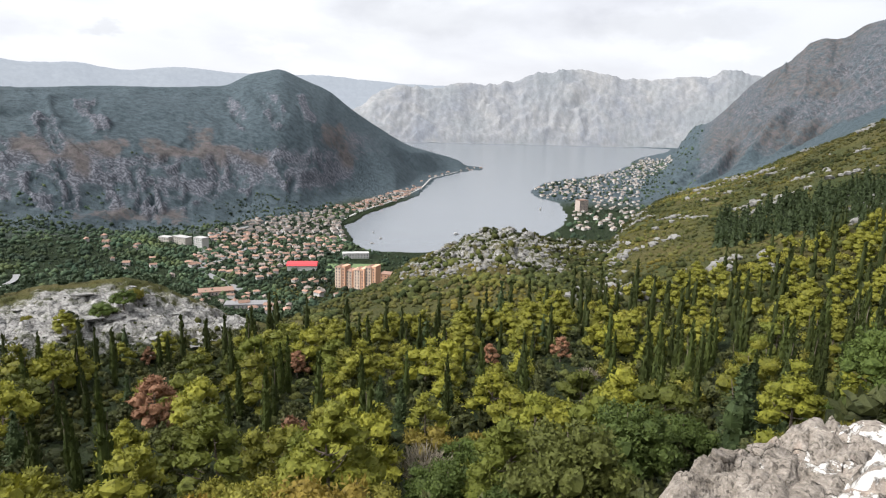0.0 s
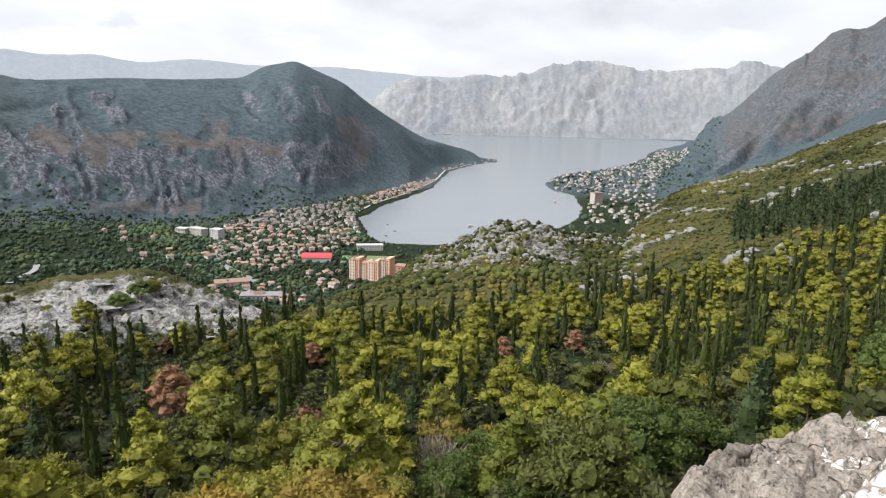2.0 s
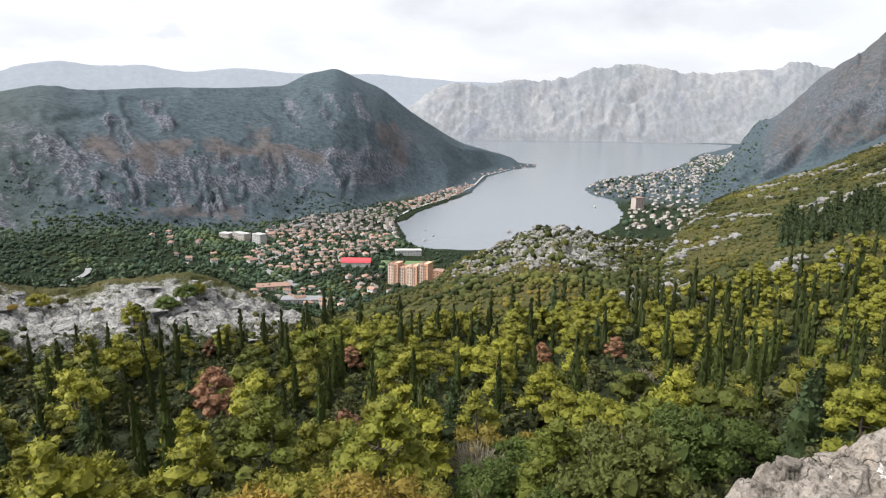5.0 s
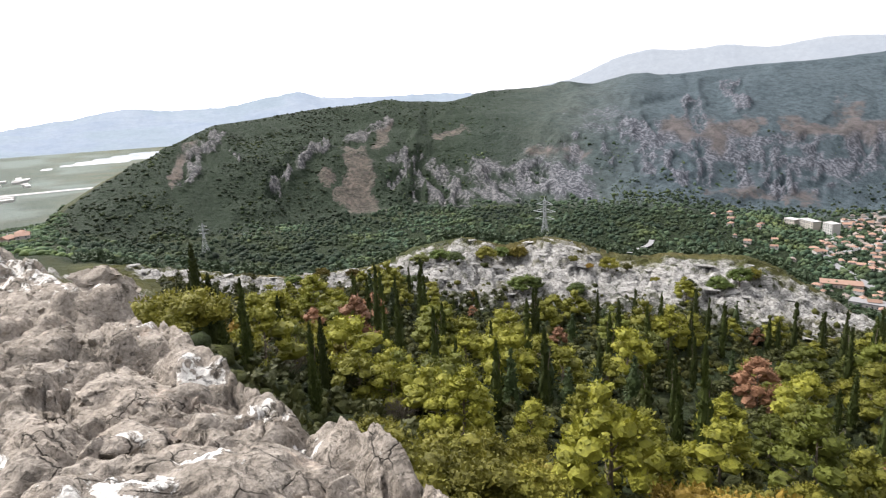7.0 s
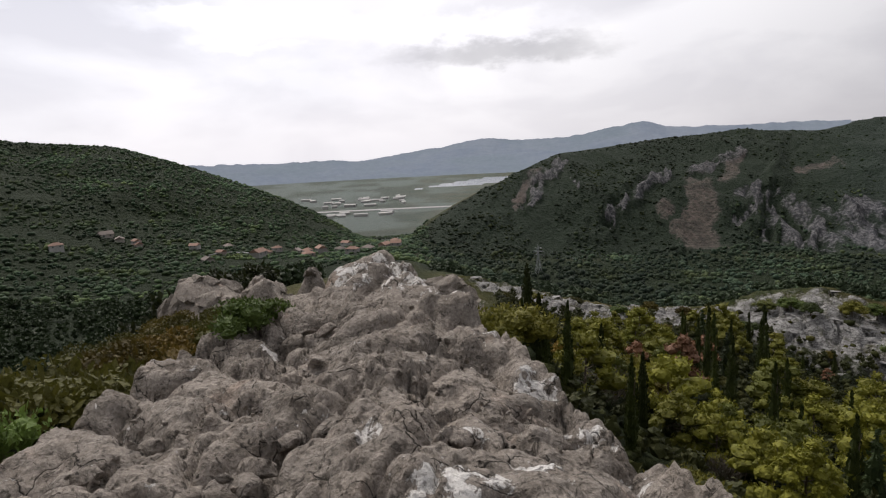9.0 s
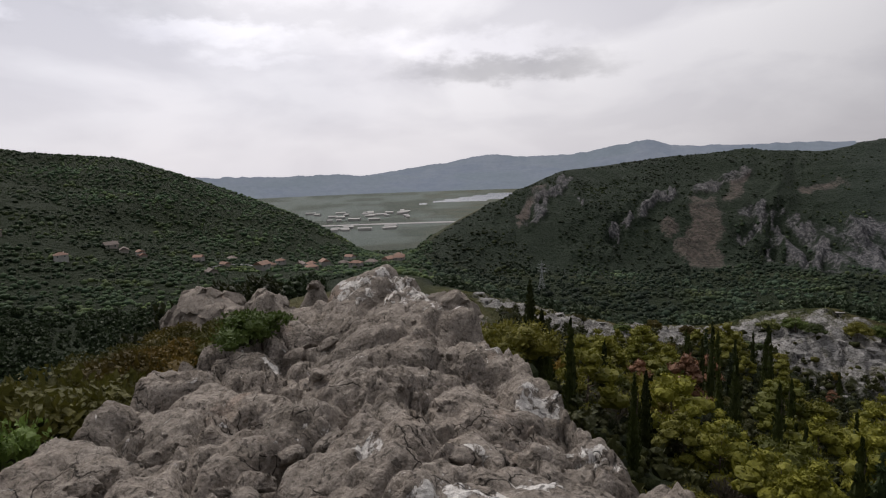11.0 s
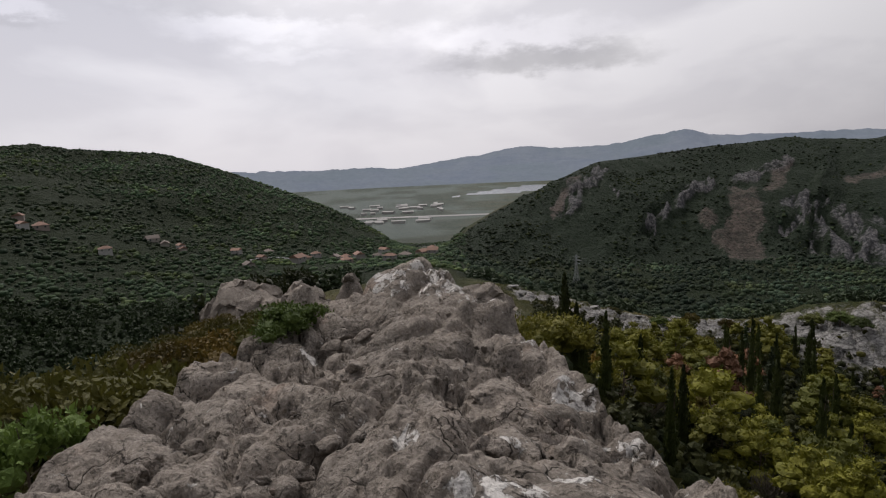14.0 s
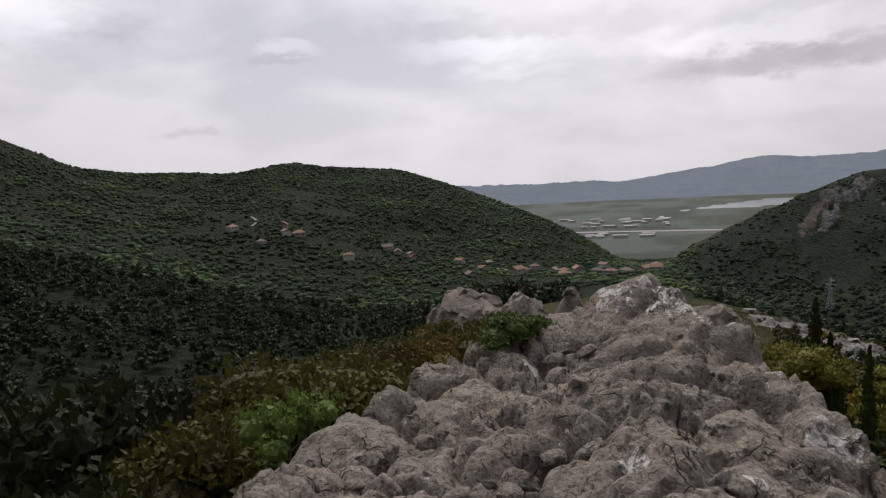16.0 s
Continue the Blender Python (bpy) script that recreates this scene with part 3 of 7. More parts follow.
def land():
    """Heights on the polar grid, with how stony, how mountainous and how tilled each place is; the last two also carry
    the painted haze.
    """
    Z = np.zeros((len(AZ), len(RAD)))
    for i, a in enumerate(AZ):
        ridge = math.exp(-((a - 90) / 16) ** 2)       # the rock that the viewer stands on runs out this way
        near = EYE - 7.5 + 2.2 * ridge
        xs, ys = [0.0, 6.0], [EYE - 4.5 + 0.8 * ridge, near]
        for r, z in LINES[:6]:
            xs.append(r[i]); ys.append(z[i])
        fr, fz, cr, cz = FOOT_R[i], FOOT_Z[i], CREST_R[i], CREST_Z[i]
        if -19 < a < 85:                               # the long massif is steep below, gentler above
            xs.append(fr + 0.42 * (cr - fr)); ys.append(fz + 0.60 * (cz - fz))
        else:
            xs.append(fr + 0.5 * (cr - fr)); ys.append(fz + 0.48 * (cz - fz))
        xs.append(cr); ys.append(cz)
        gap = math.exp(-((a - 90) / 14) ** 2)
        xs.append(cr + 450 + 150 * (1 - gap)); ys.append(min(cz, 6.0) * gap + (1 - gap) * max(4.0, cz - 110) if cz > 8 else 3.0)
        xs.append(max(3300.0, cr + 1000)); ys.append(4.0)
        xs.append(4960.0); ys.append(4.0)
        Z[i] = hermite(np.array(xs), np.array(ys), RAD)
    A, R = np.meshgrid(AZ, RAD, indexing="ij")
    X, Y = -np.sin(np.radians(A)) * R, np.cos(np.radians(A)) * R
    S = np.radians(A)
    # roughness of the ground
    Z += fbm(X / 14, Y / 14, 4) * 0.9 * smooth(15, 60, R) * (1 - smooth(400, 600, R))
    # blocky limestone on the rim to the west, and on the knoll
    rim = np.exp(-((R - (RIM_R - 18)[:, None]) / 44) ** 2) * smooth(13, 19, A) * (1 - smooth(78, 84, A))
    rim = np.maximum(rim, 0.8 * np.exp(-((R - 120) / 60) ** 2) * smooth(76, 81, A) * (1 - smooth(88, 94, A)))
    d1, d2, own = cells(X / 7 + fbm(X / 9, Y / 9, 3) * 0.5, Y / 7 + fbm(X / 9, Y / 9, 3, seed=5) * 0.5, 3)
    Z += rim * ((own - 0.5) * 3.4 - (1 - smooth(0.0, 0.16, d2 - d1)) * 1.5 + fbm(X / 3, Y / 3, 4, 0.6, 8) * 1.2)
    d1, d2, own = cells(X / 3.1 + fbm(X / 4, Y / 4, 3, seed=15) * 0.5, Y / 3.1 + fbm(X / 4, Y / 4, 3, seed=17) * 0.5, 13)
    Z += rim * ((own - 0.5) * 1.7 - (1 - smooth(0.0, 0.2, d2 - d1)) * 1.0)
    knoll = np.exp(-((A + 4.5) / 9.5) ** 4) * smooth(230, 300, R) * (1 - smooth(430, 520, R))
    d1, d2, own = cells(X / 11 + fbm(X / 14, Y / 14, 3) * 0.5, Y / 11 + fbm(X / 14, Y / 14, 3, seed=9) * 0.5, 21)
    Z += knoll * ((own - 0.5) * 6.0 - (1 - smooth(0.0, 0.2, d2 - d1)) * 2.0 + fbm(X / 9, Y / 9, 4, 0.6, 4) * 2.6)
    d1, d2, own = cells(X / 5 + fbm(X / 6, Y / 6, 3, seed=19) * 0.5, Y / 5 + fbm(X / 6, Y / 6, 3, seed=23) * 0.5, 27)
    Z += knoll * ((own - 0.5) * 2.6 - (1 - smooth(0.0, 0.2, d2 - d1)) * 1.2)
    side = (1 - smooth(-16, -12, A)) * smooth(180, 260, R) * (1 - smooth(700, 900, R))
    Z += side * (ridged(X / 60, Y / 60, 4, 0.5, 31) - 0.5) * 5 * np.clip(1.6 - R / 600, 0.25, 1)
    # crags of the massif: spurs and gullies that run down the slope
    u = (R - FOOT_R[:, None]) / (CREST_R - FOOT_R)[:, None]
    west = smooth(-4, 9, A) * (1 - smooth(80, 86, A))
    warp = fbm(S * 12, R / 160, 3, seed=41)
    E = np.degrees(np.arctan2(Z - EYE, R))
    Aw, Ew = A + fbm(S * 45, E / 1.6, 4, 0.6, 43) * 0.9, E + fbm(S * 40, E / 1.2, 4, 0.6, 45) * 0.8
    onto = smooth(-0.08, 0.05, u) * (1 - smooth(0.86, 0.96, u)) * west
    craggy = smooth(0.08, 0.62, streaks(CRAGS, Aw, Ew)) * onto
    scree = smooth(0.1, 0.8, streaks(SCREE, Aw, Ew) * (0.95 + 0.8 * fbm(S * 34, E / 1.4, 5, 0.65, 47))) * onto * (1 - 0.8 * craggy)
    patchy = fbm(S * 1100 / 150, E / 2.5, 4, 0.6, 61)
    crag = ridged(S * 1100 / 62 + warp * 1.6, E / 2.6 + warp, 4, 0.6, 51)
    spur = ridged(S * 1100 / 13 + warp * 3.5, E / 1.1 + warp * 2, 3, 0.6, 55)
    Z += craggy * ((crag - 0.45) * 13 + (spur - 0.4) * 11) + onto * (1 - craggy) * (ridged(S * 1100 / 90 + warp, R / 200, 4, 0.5, 57) - 0.4) * 12
    top = smooth(0.45, 0.7, u) * (1 - smooth(0.86, 0.97, u)) * west
    Z += top * fbm(S * 1100 / 180, R / 150, 4, 0.5, 71) * 9
    Z += np.exp(-((u - 1) / 0.05) ** 2) * fbm(S * 1500 / 22, R / 40, 3, 0.6, 77) * 1.2
    east = (1 - smooth(-21, -18, A)) * smooth(0.0, 0.2, u) * (1 - smooth(0.85, 1.0, u))
    Z += east * (ridged(S * 2000 / 210 + R / 420, R / 420, 5, 0.55, 81) - 0.45) * 120
    south = smooth(92, 97, A) * smooth(0.05, 0.3, u) * (1 - smooth(0.85, 1.0, u))
    Z += south * fbm(S * 900 / 120, R / 120, 4, 0.5, 91) * 14
    # cover
    rock = -0.25 + 0.95 * rim + 0.76 * knoll + 0.26 * side
    rock = rock + craggy * (0.78 + 0.35 * (crag - 0.4) + 0.9 * (spur - 0.35)) + 0.86 * scree + onto * (1 - craggy) * (1 - scree) * (0.46 + 0.5 * patchy - 0.5 * smooth(40, 60, A)) * smooth(-11, -8, E) * (1 - smooth(-2.5, 0.5, E))
    rock = rock + 0.75 * smooth(0.1, 0.8, streaks(STONY, Aw, Ew)) * onto * (1 - craggy) * (0.55 + 1.1 * patchy + 0.6 * (spur - 0.4))
    rock = rock + 0.8 * (1 - smooth(-23, -19, A)) * smooth(0.02, 0.2, u)
    scree = np.maximum(scree, (1 - smooth(-23, -19, A)) * (0.35 + 0.65 * smooth(-0.2, 0.25, fbm(X / 240 + Z / 90, Y / 240, 4, 0.55, 93))))
    rock = np.where(R < 60, np.maximum(rock, 0.75 * np.exp(-((A - 91) / 9) ** 2)), rock)
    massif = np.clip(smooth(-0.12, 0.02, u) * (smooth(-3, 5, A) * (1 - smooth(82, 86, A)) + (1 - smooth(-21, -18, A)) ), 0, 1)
    # the painted haze fades out westward
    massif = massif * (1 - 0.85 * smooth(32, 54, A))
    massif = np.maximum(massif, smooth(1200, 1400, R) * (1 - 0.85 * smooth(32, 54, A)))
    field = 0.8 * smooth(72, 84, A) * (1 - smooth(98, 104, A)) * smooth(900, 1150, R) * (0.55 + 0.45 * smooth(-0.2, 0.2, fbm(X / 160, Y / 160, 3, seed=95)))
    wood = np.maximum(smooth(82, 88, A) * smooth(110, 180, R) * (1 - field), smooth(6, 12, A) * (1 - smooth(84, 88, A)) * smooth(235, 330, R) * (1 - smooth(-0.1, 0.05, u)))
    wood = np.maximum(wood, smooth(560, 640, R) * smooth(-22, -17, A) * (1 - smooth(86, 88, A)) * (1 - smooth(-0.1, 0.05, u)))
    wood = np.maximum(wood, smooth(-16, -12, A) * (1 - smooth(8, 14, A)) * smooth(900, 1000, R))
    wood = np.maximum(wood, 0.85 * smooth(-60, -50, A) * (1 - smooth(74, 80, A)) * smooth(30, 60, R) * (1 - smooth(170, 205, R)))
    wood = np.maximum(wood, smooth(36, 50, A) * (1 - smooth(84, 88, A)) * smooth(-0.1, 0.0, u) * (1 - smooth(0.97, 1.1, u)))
    return X, Y, Z, rock, massif, np.clip(field, 0, 1), wood, scree


# the bay: its shore as corners in metres
BAY = [(165, 2095), (67, 1940), (-15, 1690), (-32, 1459), (-60, 1290), (-84, 1193), (-123, 1073), (-140, 971), (-130, 890), (-113, 821), (-81, 773), (-39, 763), (40, 790), (110, 850),
       (165, 930), (200, 1010), (231, 1135), (243, 1287), (205, 1380), (215, 1500), (268, 1674), (360, 1800), (466, 1946), (590, 2170), (702, 2408), (800, 2700), (921, 2991), (1250, 3600), (1480, 4130),
       (900, 4330), (500, 4150), (-290, 3800), (-700, 3300), (-400, 2800), (-120, 2400)]
LAGOON = [(-2370, 200), (-2440, 480), (-2800, 1500), (-3100, 1500), (-2850, 560), (-2520, 300)]


def signed_distance(poly, X, Y):
    """Metres to a shore, negative on the water."""
    best = np.full(X.shape, 1e9)
    inside = np.zeros(X.shape, bool)
    for (ax, ay), (bx, by) in zip(poly, poly[1:] + poly[:1]):
        t = np.clip(((X - ax) * (bx - ax) + (Y - ay) * (by - ay)) / ((bx - ax) ** 2 + (by - ay) ** 2), 0, 1)
        best = np.minimum(best, np.hypot(X - ax - t * (bx - ax), Y - ay - t * (by - ay)))
        cross = (ay > Y) != (by > Y)
        inside ^= cross & (X < (bx - ax) * (Y - ay) / (by - ay + 1e-9) + ax)
    return np.where(inside, -best, best)


def carve(X, Y, Z):
    for poly in (BAY, LAGOON):
        d = signed_distance(poly, X, Y) + fbm(X / 45, Y / 45, 3, seed=101) * 9
        Z = np.where(d < 0, np.minimum(Z, -5.0), np.where(d < 160, np.minimum(Z, 1.2 + np.maximum(d, 0) * 0.12 + np.maximum(d - 45, 0) * 0.9), Z) if poly is BAY else Z)
        Z = np.where((d >= 0) & (d < 400), np.maximum(Z, 1.2), Z)
    return Z


GX, GY, GZ, G_ROCK, G_MASSIF, G_FIELD, G_WOOD, G_SCREE = land()
GZ = carve(GX, GY, GZ)


def ground_at(x, y):
    """Height of the ground in metres above the sea."""
    a, r = np.degrees(np.arctan2(-np.asarray(x, float), np.asarray(y, float))), np.hypot(x, y)
    i = np.clip(np.searchsorted(AZ, a) - 1, 0, len(AZ) - 2)
    j = np.clip(np.searchsorted(RAD, r) - 1, 0, len(RAD) - 2)
    s, t = np.clip((a - AZ[i]) / (AZ[i + 1] - AZ[i]), 0, 1), np.clip((r - RAD[j]) / (RAD[j + 1] - RAD[j]), 0, 1)
    return (GZ[i, j] * (1 - s) + GZ[i + 1, j] * s) * (1 - t) + (GZ[i, j + 1] * (1 - s) + GZ[i + 1, j + 1] * s) * t


def grid_faces(n, m):
    i = np.arange(n - 1)[:, None] * m + np.arange(m - 1)[None]
    return np.stack([i, i + m, i + m + 1, i + 1], -1).reshape(-1, 4)


def mesh_from(name, verts, faces, material, smooth_shade=True):
    me = bpy.data.meshes.new(name)
    verts, faces = np.asarray(verts, np.float32), np.asarray(faces, np.int32)
    k = faces.shape[1]
    me.vertices.add(len(verts)); me.vertices.foreach_set("co", verts.ravel())
    me.loops.add(faces.size); me.loops.foreach_set("vertex_index", faces.ravel())
    me.polygons.add(len(faces)); me.polygons.foreach_set("loop_start", np.arange(len(faces), dtype=np.int32) * k)
    me.update(calc_edges=True)
    if smooth_shade:
        me.polygons.foreach_set("use_smooth", np.ones(len(faces), bool))
    if material:
        me.materials.append(material)
    me.validate()
    return me


def add_field(me, name, values):
    me.attributes.new(name, "FLOAT", "POINT").data.foreach_set("value", np.asarray(values, np.float32).ravel())


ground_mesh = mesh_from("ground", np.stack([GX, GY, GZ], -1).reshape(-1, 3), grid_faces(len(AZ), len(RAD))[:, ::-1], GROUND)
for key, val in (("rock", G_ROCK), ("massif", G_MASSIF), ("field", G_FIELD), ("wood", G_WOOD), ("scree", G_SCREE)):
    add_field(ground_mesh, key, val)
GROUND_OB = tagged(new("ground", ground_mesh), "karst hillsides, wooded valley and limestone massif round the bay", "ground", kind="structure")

# the land behind the viewer, which no view shows, closes the ring
back = np.radians(np.linspace(170, 300, 40))
rr = np.geomspace(2.2, 4950, 30)
bx, by = -np.sin(back)[:, None] * rr, np.cos(back)[:, None] * rr
w = np.linspace(0, 1, 40)[:, None]
bz = (np.interp(rr, RAD, GZ[-1])[None] * (1 - w) + np.interp(rr, RAD, GZ[0])[None] * w)
me = mesh_from("ground_behind", np.stack([bx, by, bz], -1).reshape(-1, 3), grid_faces(40, 30)[:, ::-1], GROUND)
add_field(me, "rock", np.full(1200, 0.1)); add_field(me, "massif", np.zeros(1200)); add_field(me, "field", np.zeros(1200)); add_field(me, "wood", np.zeros(1200)); add_field(me, "scree", np.zeros(1200))
tagged(new("ground_behind", me), "scrub-covered mountainside behind the viewpoint", "ground", kind="structure")

# water: one level sheet over the bay, one over the lagoon
bm = bmesh.new()
for x0, x1, y0, y1 in ((-1500, 2300, 700, 4850), (-3300, -2250, 100, 1700)):
    bm.faces.new([bm.verts.new(p) for p in ((x0, y0, 0), (x1, y0, 0), (x1, y1, 0), (x0, y1, 0))])
me = bpy.data.meshes.new("water"); bm.to_mesh(me); bm.free(); me.materials.append(WATER)
tagged(new("water", me), "calm pale grey water of the bay under cloud", "water", kind="structure")


# ---- far mountains ----
def far_range(name, label, skyline, r0, r1, foot, material, rough=0.16, seed=0, steps=30, lean=0.0):
    """A range whose crest is given as (azimuth, degrees up); it rises from r0 to r1 and falls away behind."""
    t = np.array(skyline, float)
    a = np.arange(t[0, 0], t[-1, 0], 0.12)
    el = np.interp(a, t[:, 0], t[:, 1])
    k = np.exp(-0.5 * (np.arange(-12, 13) * 0.12 / 0.45) ** 2)
    el = np.convolve(np.pad(el, 12, mode="edge"), k / k.sum(), "valid") + fbm(a * 1.3, a * 0, 5, 0.62, seed + 21) * max(0.08, 1.8 * rough)
    u = np.concatenate([np.linspace(0, 1, steps), [1.08]])
    A, U = np.meshgrid(a, u, indexing="ij")
    near = r0 + lean * a
    R = near[:, None] + (r1 - r0) * U
    crest = (near + r1 - r0) * np.tan(np.radians(el)) + EYE
    k = np.exp(-0.5 * (np.arange(-50, 51) * 0.12 / 2.0) ** 2)
    bulk = np.convolve(np.pad(crest, 50, mode="edge"), k / k.sum(), "valid")
    prof = np.where(U <= 1, U ** 0.85, 1 - (U - 1) * 4)
    Z = foot + (bulk - foot)[:, None] * prof + (crest - bulk)[:, None] * smooth(0.35, 1.0, U)
    H = (crest - foot)[:, None]
    wx = fbm(A / 5, U * 2.5, 4, seed=seed) * 1.6
    Z += H * rough * (ridged(A / 3.2 + wx + U * 1.8, U * 3.2 + wx - A / 5, 5, 0.52, seed + 3) - 0.5) * smooth(0.0, 0.2, U) * (1 - 0.85 * smooth(0.7, 1.0, U))
    Z += H * 0.2 * rough * fbm(A * 1.7, U * 3, 4, 0.6, seed + 9)
    X, Y = -np.sin(np.radians(A)) * R, np.cos(np.radians(A)) * R
    me = mesh_from(name, np.stack([X, Y, Z], -1).reshape(-1, 3), grid_faces(len(a), len(u))[:, ::-1], material)
    return tagged(new(name, me), label, "mountains", kind="structure")


# haze of the far ranges: pale blue colours that also glow by themselves
PALE = far_rock_material("hazed_limestone", (0.20, 0.212, 0.236), (0.30, 0.298, 0.295), (0.215, 0.23, 0.243), 0.55, 0.0045, 0.42, 0.42)
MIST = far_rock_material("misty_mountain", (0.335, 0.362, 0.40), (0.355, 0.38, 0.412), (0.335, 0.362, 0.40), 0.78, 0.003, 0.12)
BLUE = far_rock_material("hazed_hills", (0.27, 0.316, 0.385), (0.333, 0.374, 0.431), (0.27, 0.322, 0.368), 0.7, 0.004, 0.2)
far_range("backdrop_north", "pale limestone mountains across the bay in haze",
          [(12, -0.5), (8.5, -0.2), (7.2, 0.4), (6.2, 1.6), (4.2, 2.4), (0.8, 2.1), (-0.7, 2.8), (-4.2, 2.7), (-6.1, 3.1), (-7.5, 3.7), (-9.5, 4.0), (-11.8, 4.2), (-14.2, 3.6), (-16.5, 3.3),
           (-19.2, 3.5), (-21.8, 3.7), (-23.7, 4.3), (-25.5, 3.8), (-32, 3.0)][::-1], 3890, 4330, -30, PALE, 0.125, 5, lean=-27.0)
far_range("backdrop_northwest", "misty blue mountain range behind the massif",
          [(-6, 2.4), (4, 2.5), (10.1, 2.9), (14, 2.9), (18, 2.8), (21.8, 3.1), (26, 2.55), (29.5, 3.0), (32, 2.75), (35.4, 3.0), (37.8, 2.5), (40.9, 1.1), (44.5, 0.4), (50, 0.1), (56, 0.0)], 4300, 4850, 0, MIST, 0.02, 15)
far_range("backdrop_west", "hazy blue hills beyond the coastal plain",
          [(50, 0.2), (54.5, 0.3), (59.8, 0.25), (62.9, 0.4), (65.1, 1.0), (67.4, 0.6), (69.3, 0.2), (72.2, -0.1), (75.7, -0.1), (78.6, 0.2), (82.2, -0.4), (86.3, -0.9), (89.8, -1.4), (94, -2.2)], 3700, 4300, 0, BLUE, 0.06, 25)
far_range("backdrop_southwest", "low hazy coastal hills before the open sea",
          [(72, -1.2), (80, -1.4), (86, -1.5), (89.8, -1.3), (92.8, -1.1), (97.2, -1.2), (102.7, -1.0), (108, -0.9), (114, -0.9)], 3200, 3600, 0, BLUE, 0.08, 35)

# ---- the limestone that the viewer stands on ----
def lumps(x, y, size, seed, depth, round_=0.55, vary=0.5):
    """Height of a surface weathered into rounded, pillow-like lumps with creases between them."""
    wx, wy = fbm(x / size / 1.5, y / size / 1.5, 4, 0.5, seed + 1) * 0.55, fbm(x / size / 1.5, y / size / 1.5, 4, 0.5, seed + 2) * 0.55
    d1, d2, own = cells(x / size + wx, y / size + wy, seed)
    dome = 1 - (1 - np.clip((d2 - d1) / round_, 0, 1)) ** 2.6
    lean = fbm(x / size * 0.8, y / size * 0.8, 2, 0.5, seed + 4) * 0.5
    return depth * (dome - 0.72 + lean + (own - 0.5) * vary)


def facets(x, y, size, seed, slope):
    """Height of a surface broken into small tilted planes that meet in edges."""
    px, py = x / size + fbm(x / size, y / size, 2, 0.5, seed + 1) * 0.3, y / size + fbm(x / size, y / size, 2, 0.5, seed + 2) * 0.3
    ix, iy = np.floor(px), np.floor(py)
    top = np.full(px.shape, -9.0)
    for dx in (-1, 0, 1):
        for dy in (-1, 0, 1):
            cx, cy = ix + dx, iy + dy
            ox, oy = px - cx - lattice(cx, cy, seed), py - cy - lattice(cx, cy, seed + 7)
            t, k = lattice(cx, cy, seed + 13) * 6.283, 0.25 + lattice(cx, cy, seed + 17)
            top = np.maximum(top, 0.4 * lattice(cx, cy, seed + 19) + k * (ox * np.cos(t) + oy * np.sin(t)) - 0.9 * (ox * ox + oy * oy))
    return top * size * slope


def karst(x, y, big=0.55):
    """Relief of weathered limestone, in metres."""
    k = big / 0.55
    u, v = x * 0.82 + y * 0.57, (y * 0.82 - x * 0.57) * 1.08         # the joints run slantwise
    some = smooth(0.35, 0.65, value_noise(x / 1.3, y / 1.3, 71))
    h = k * (lumps(u, v, 1.35, 11, 0.30, 0.55, 0.5) + lumps(u + 3.1, v - 1.7, 0.60, 23, 0.12, 0.42, 0.6) * (0.25 + 0.75 * some) + facets(u - 5.3, v + 2.2, 0.55, 37, 0.30) - 0.06 + facets(u, v, 0.20, 41, 0.32) * (0.4 + 0.6 * some) - 0.02 + lumps(x, y, 0.12, 39, 0.02, 0.5) * some)
    h += k * (fbm(x / 0.9, y / 0.9, 6, 0.55, 43) * 0.12 + fbm(x / 0.12, y / 0.12, 3, 0.55, 45) * 0.012)
    d1, d2, _ = cells(u / 1.15 + fbm(x / 0.7, y / 0.7, 4, 0.55, 49) * 0.5, v / 2.3 + fbm(x / 0.7, y / 0.7, 4, 0.55, 51) * 0.5, 77)
    h -= k * 0.17 * (1 - smooth(0.0, 0.045, d2 - d1)) * smooth(0.4, 0.6, value_noise(x / 0.9, y / 0.9, 73))
    pits = smooth(0.66, 0.8, value_noise(x / 0.26, y / 0.26, 53)) * smooth(0.5, 0.7, value_noise(x / 1.4, y / 1.4, 59))
    return h - pits * 0.08


def rock_patch(name, label, az, rad, base, relief=0.55, mat=ROCK, lichen=(), fine=1.0, crusted=1.0):
    A, R = np.meshgrid(np.radians(az), rad, indexing="ij")
    X, Y = -np.sin(A) * R, np.cos(A) * R
    Z = base(X, Y) + karst(X * fine, Y * fine, relief) / fine ** 0.7
    crust = np.zeros(X.shape)
    for a, r, w in lichen:
        x, y = -math.sin(radians(a)) * r, math.cos(radians(a)) * r
        crust = np.maximum(crust, np.exp(-((X - x) ** 2 + (Y - y) ** 2) / w ** 2))
    X, Y = X + fbm(X / 0.6, Y / 0.6, 4, 0.6, 61) * 0.12, Y + fbm(X / 0.6, Y / 0.6, 4, 0.6, 67) * 0.12
    me = mesh_from(name, np.stack([X, Y, Z], -1).reshape(-1, 3), grid_faces(len(az), len(rad))[:, ::-1], mat)
    add_field(me, "lichen", crust * crusted)
    return tagged(new(name, me), label, "rock", kind="structure")


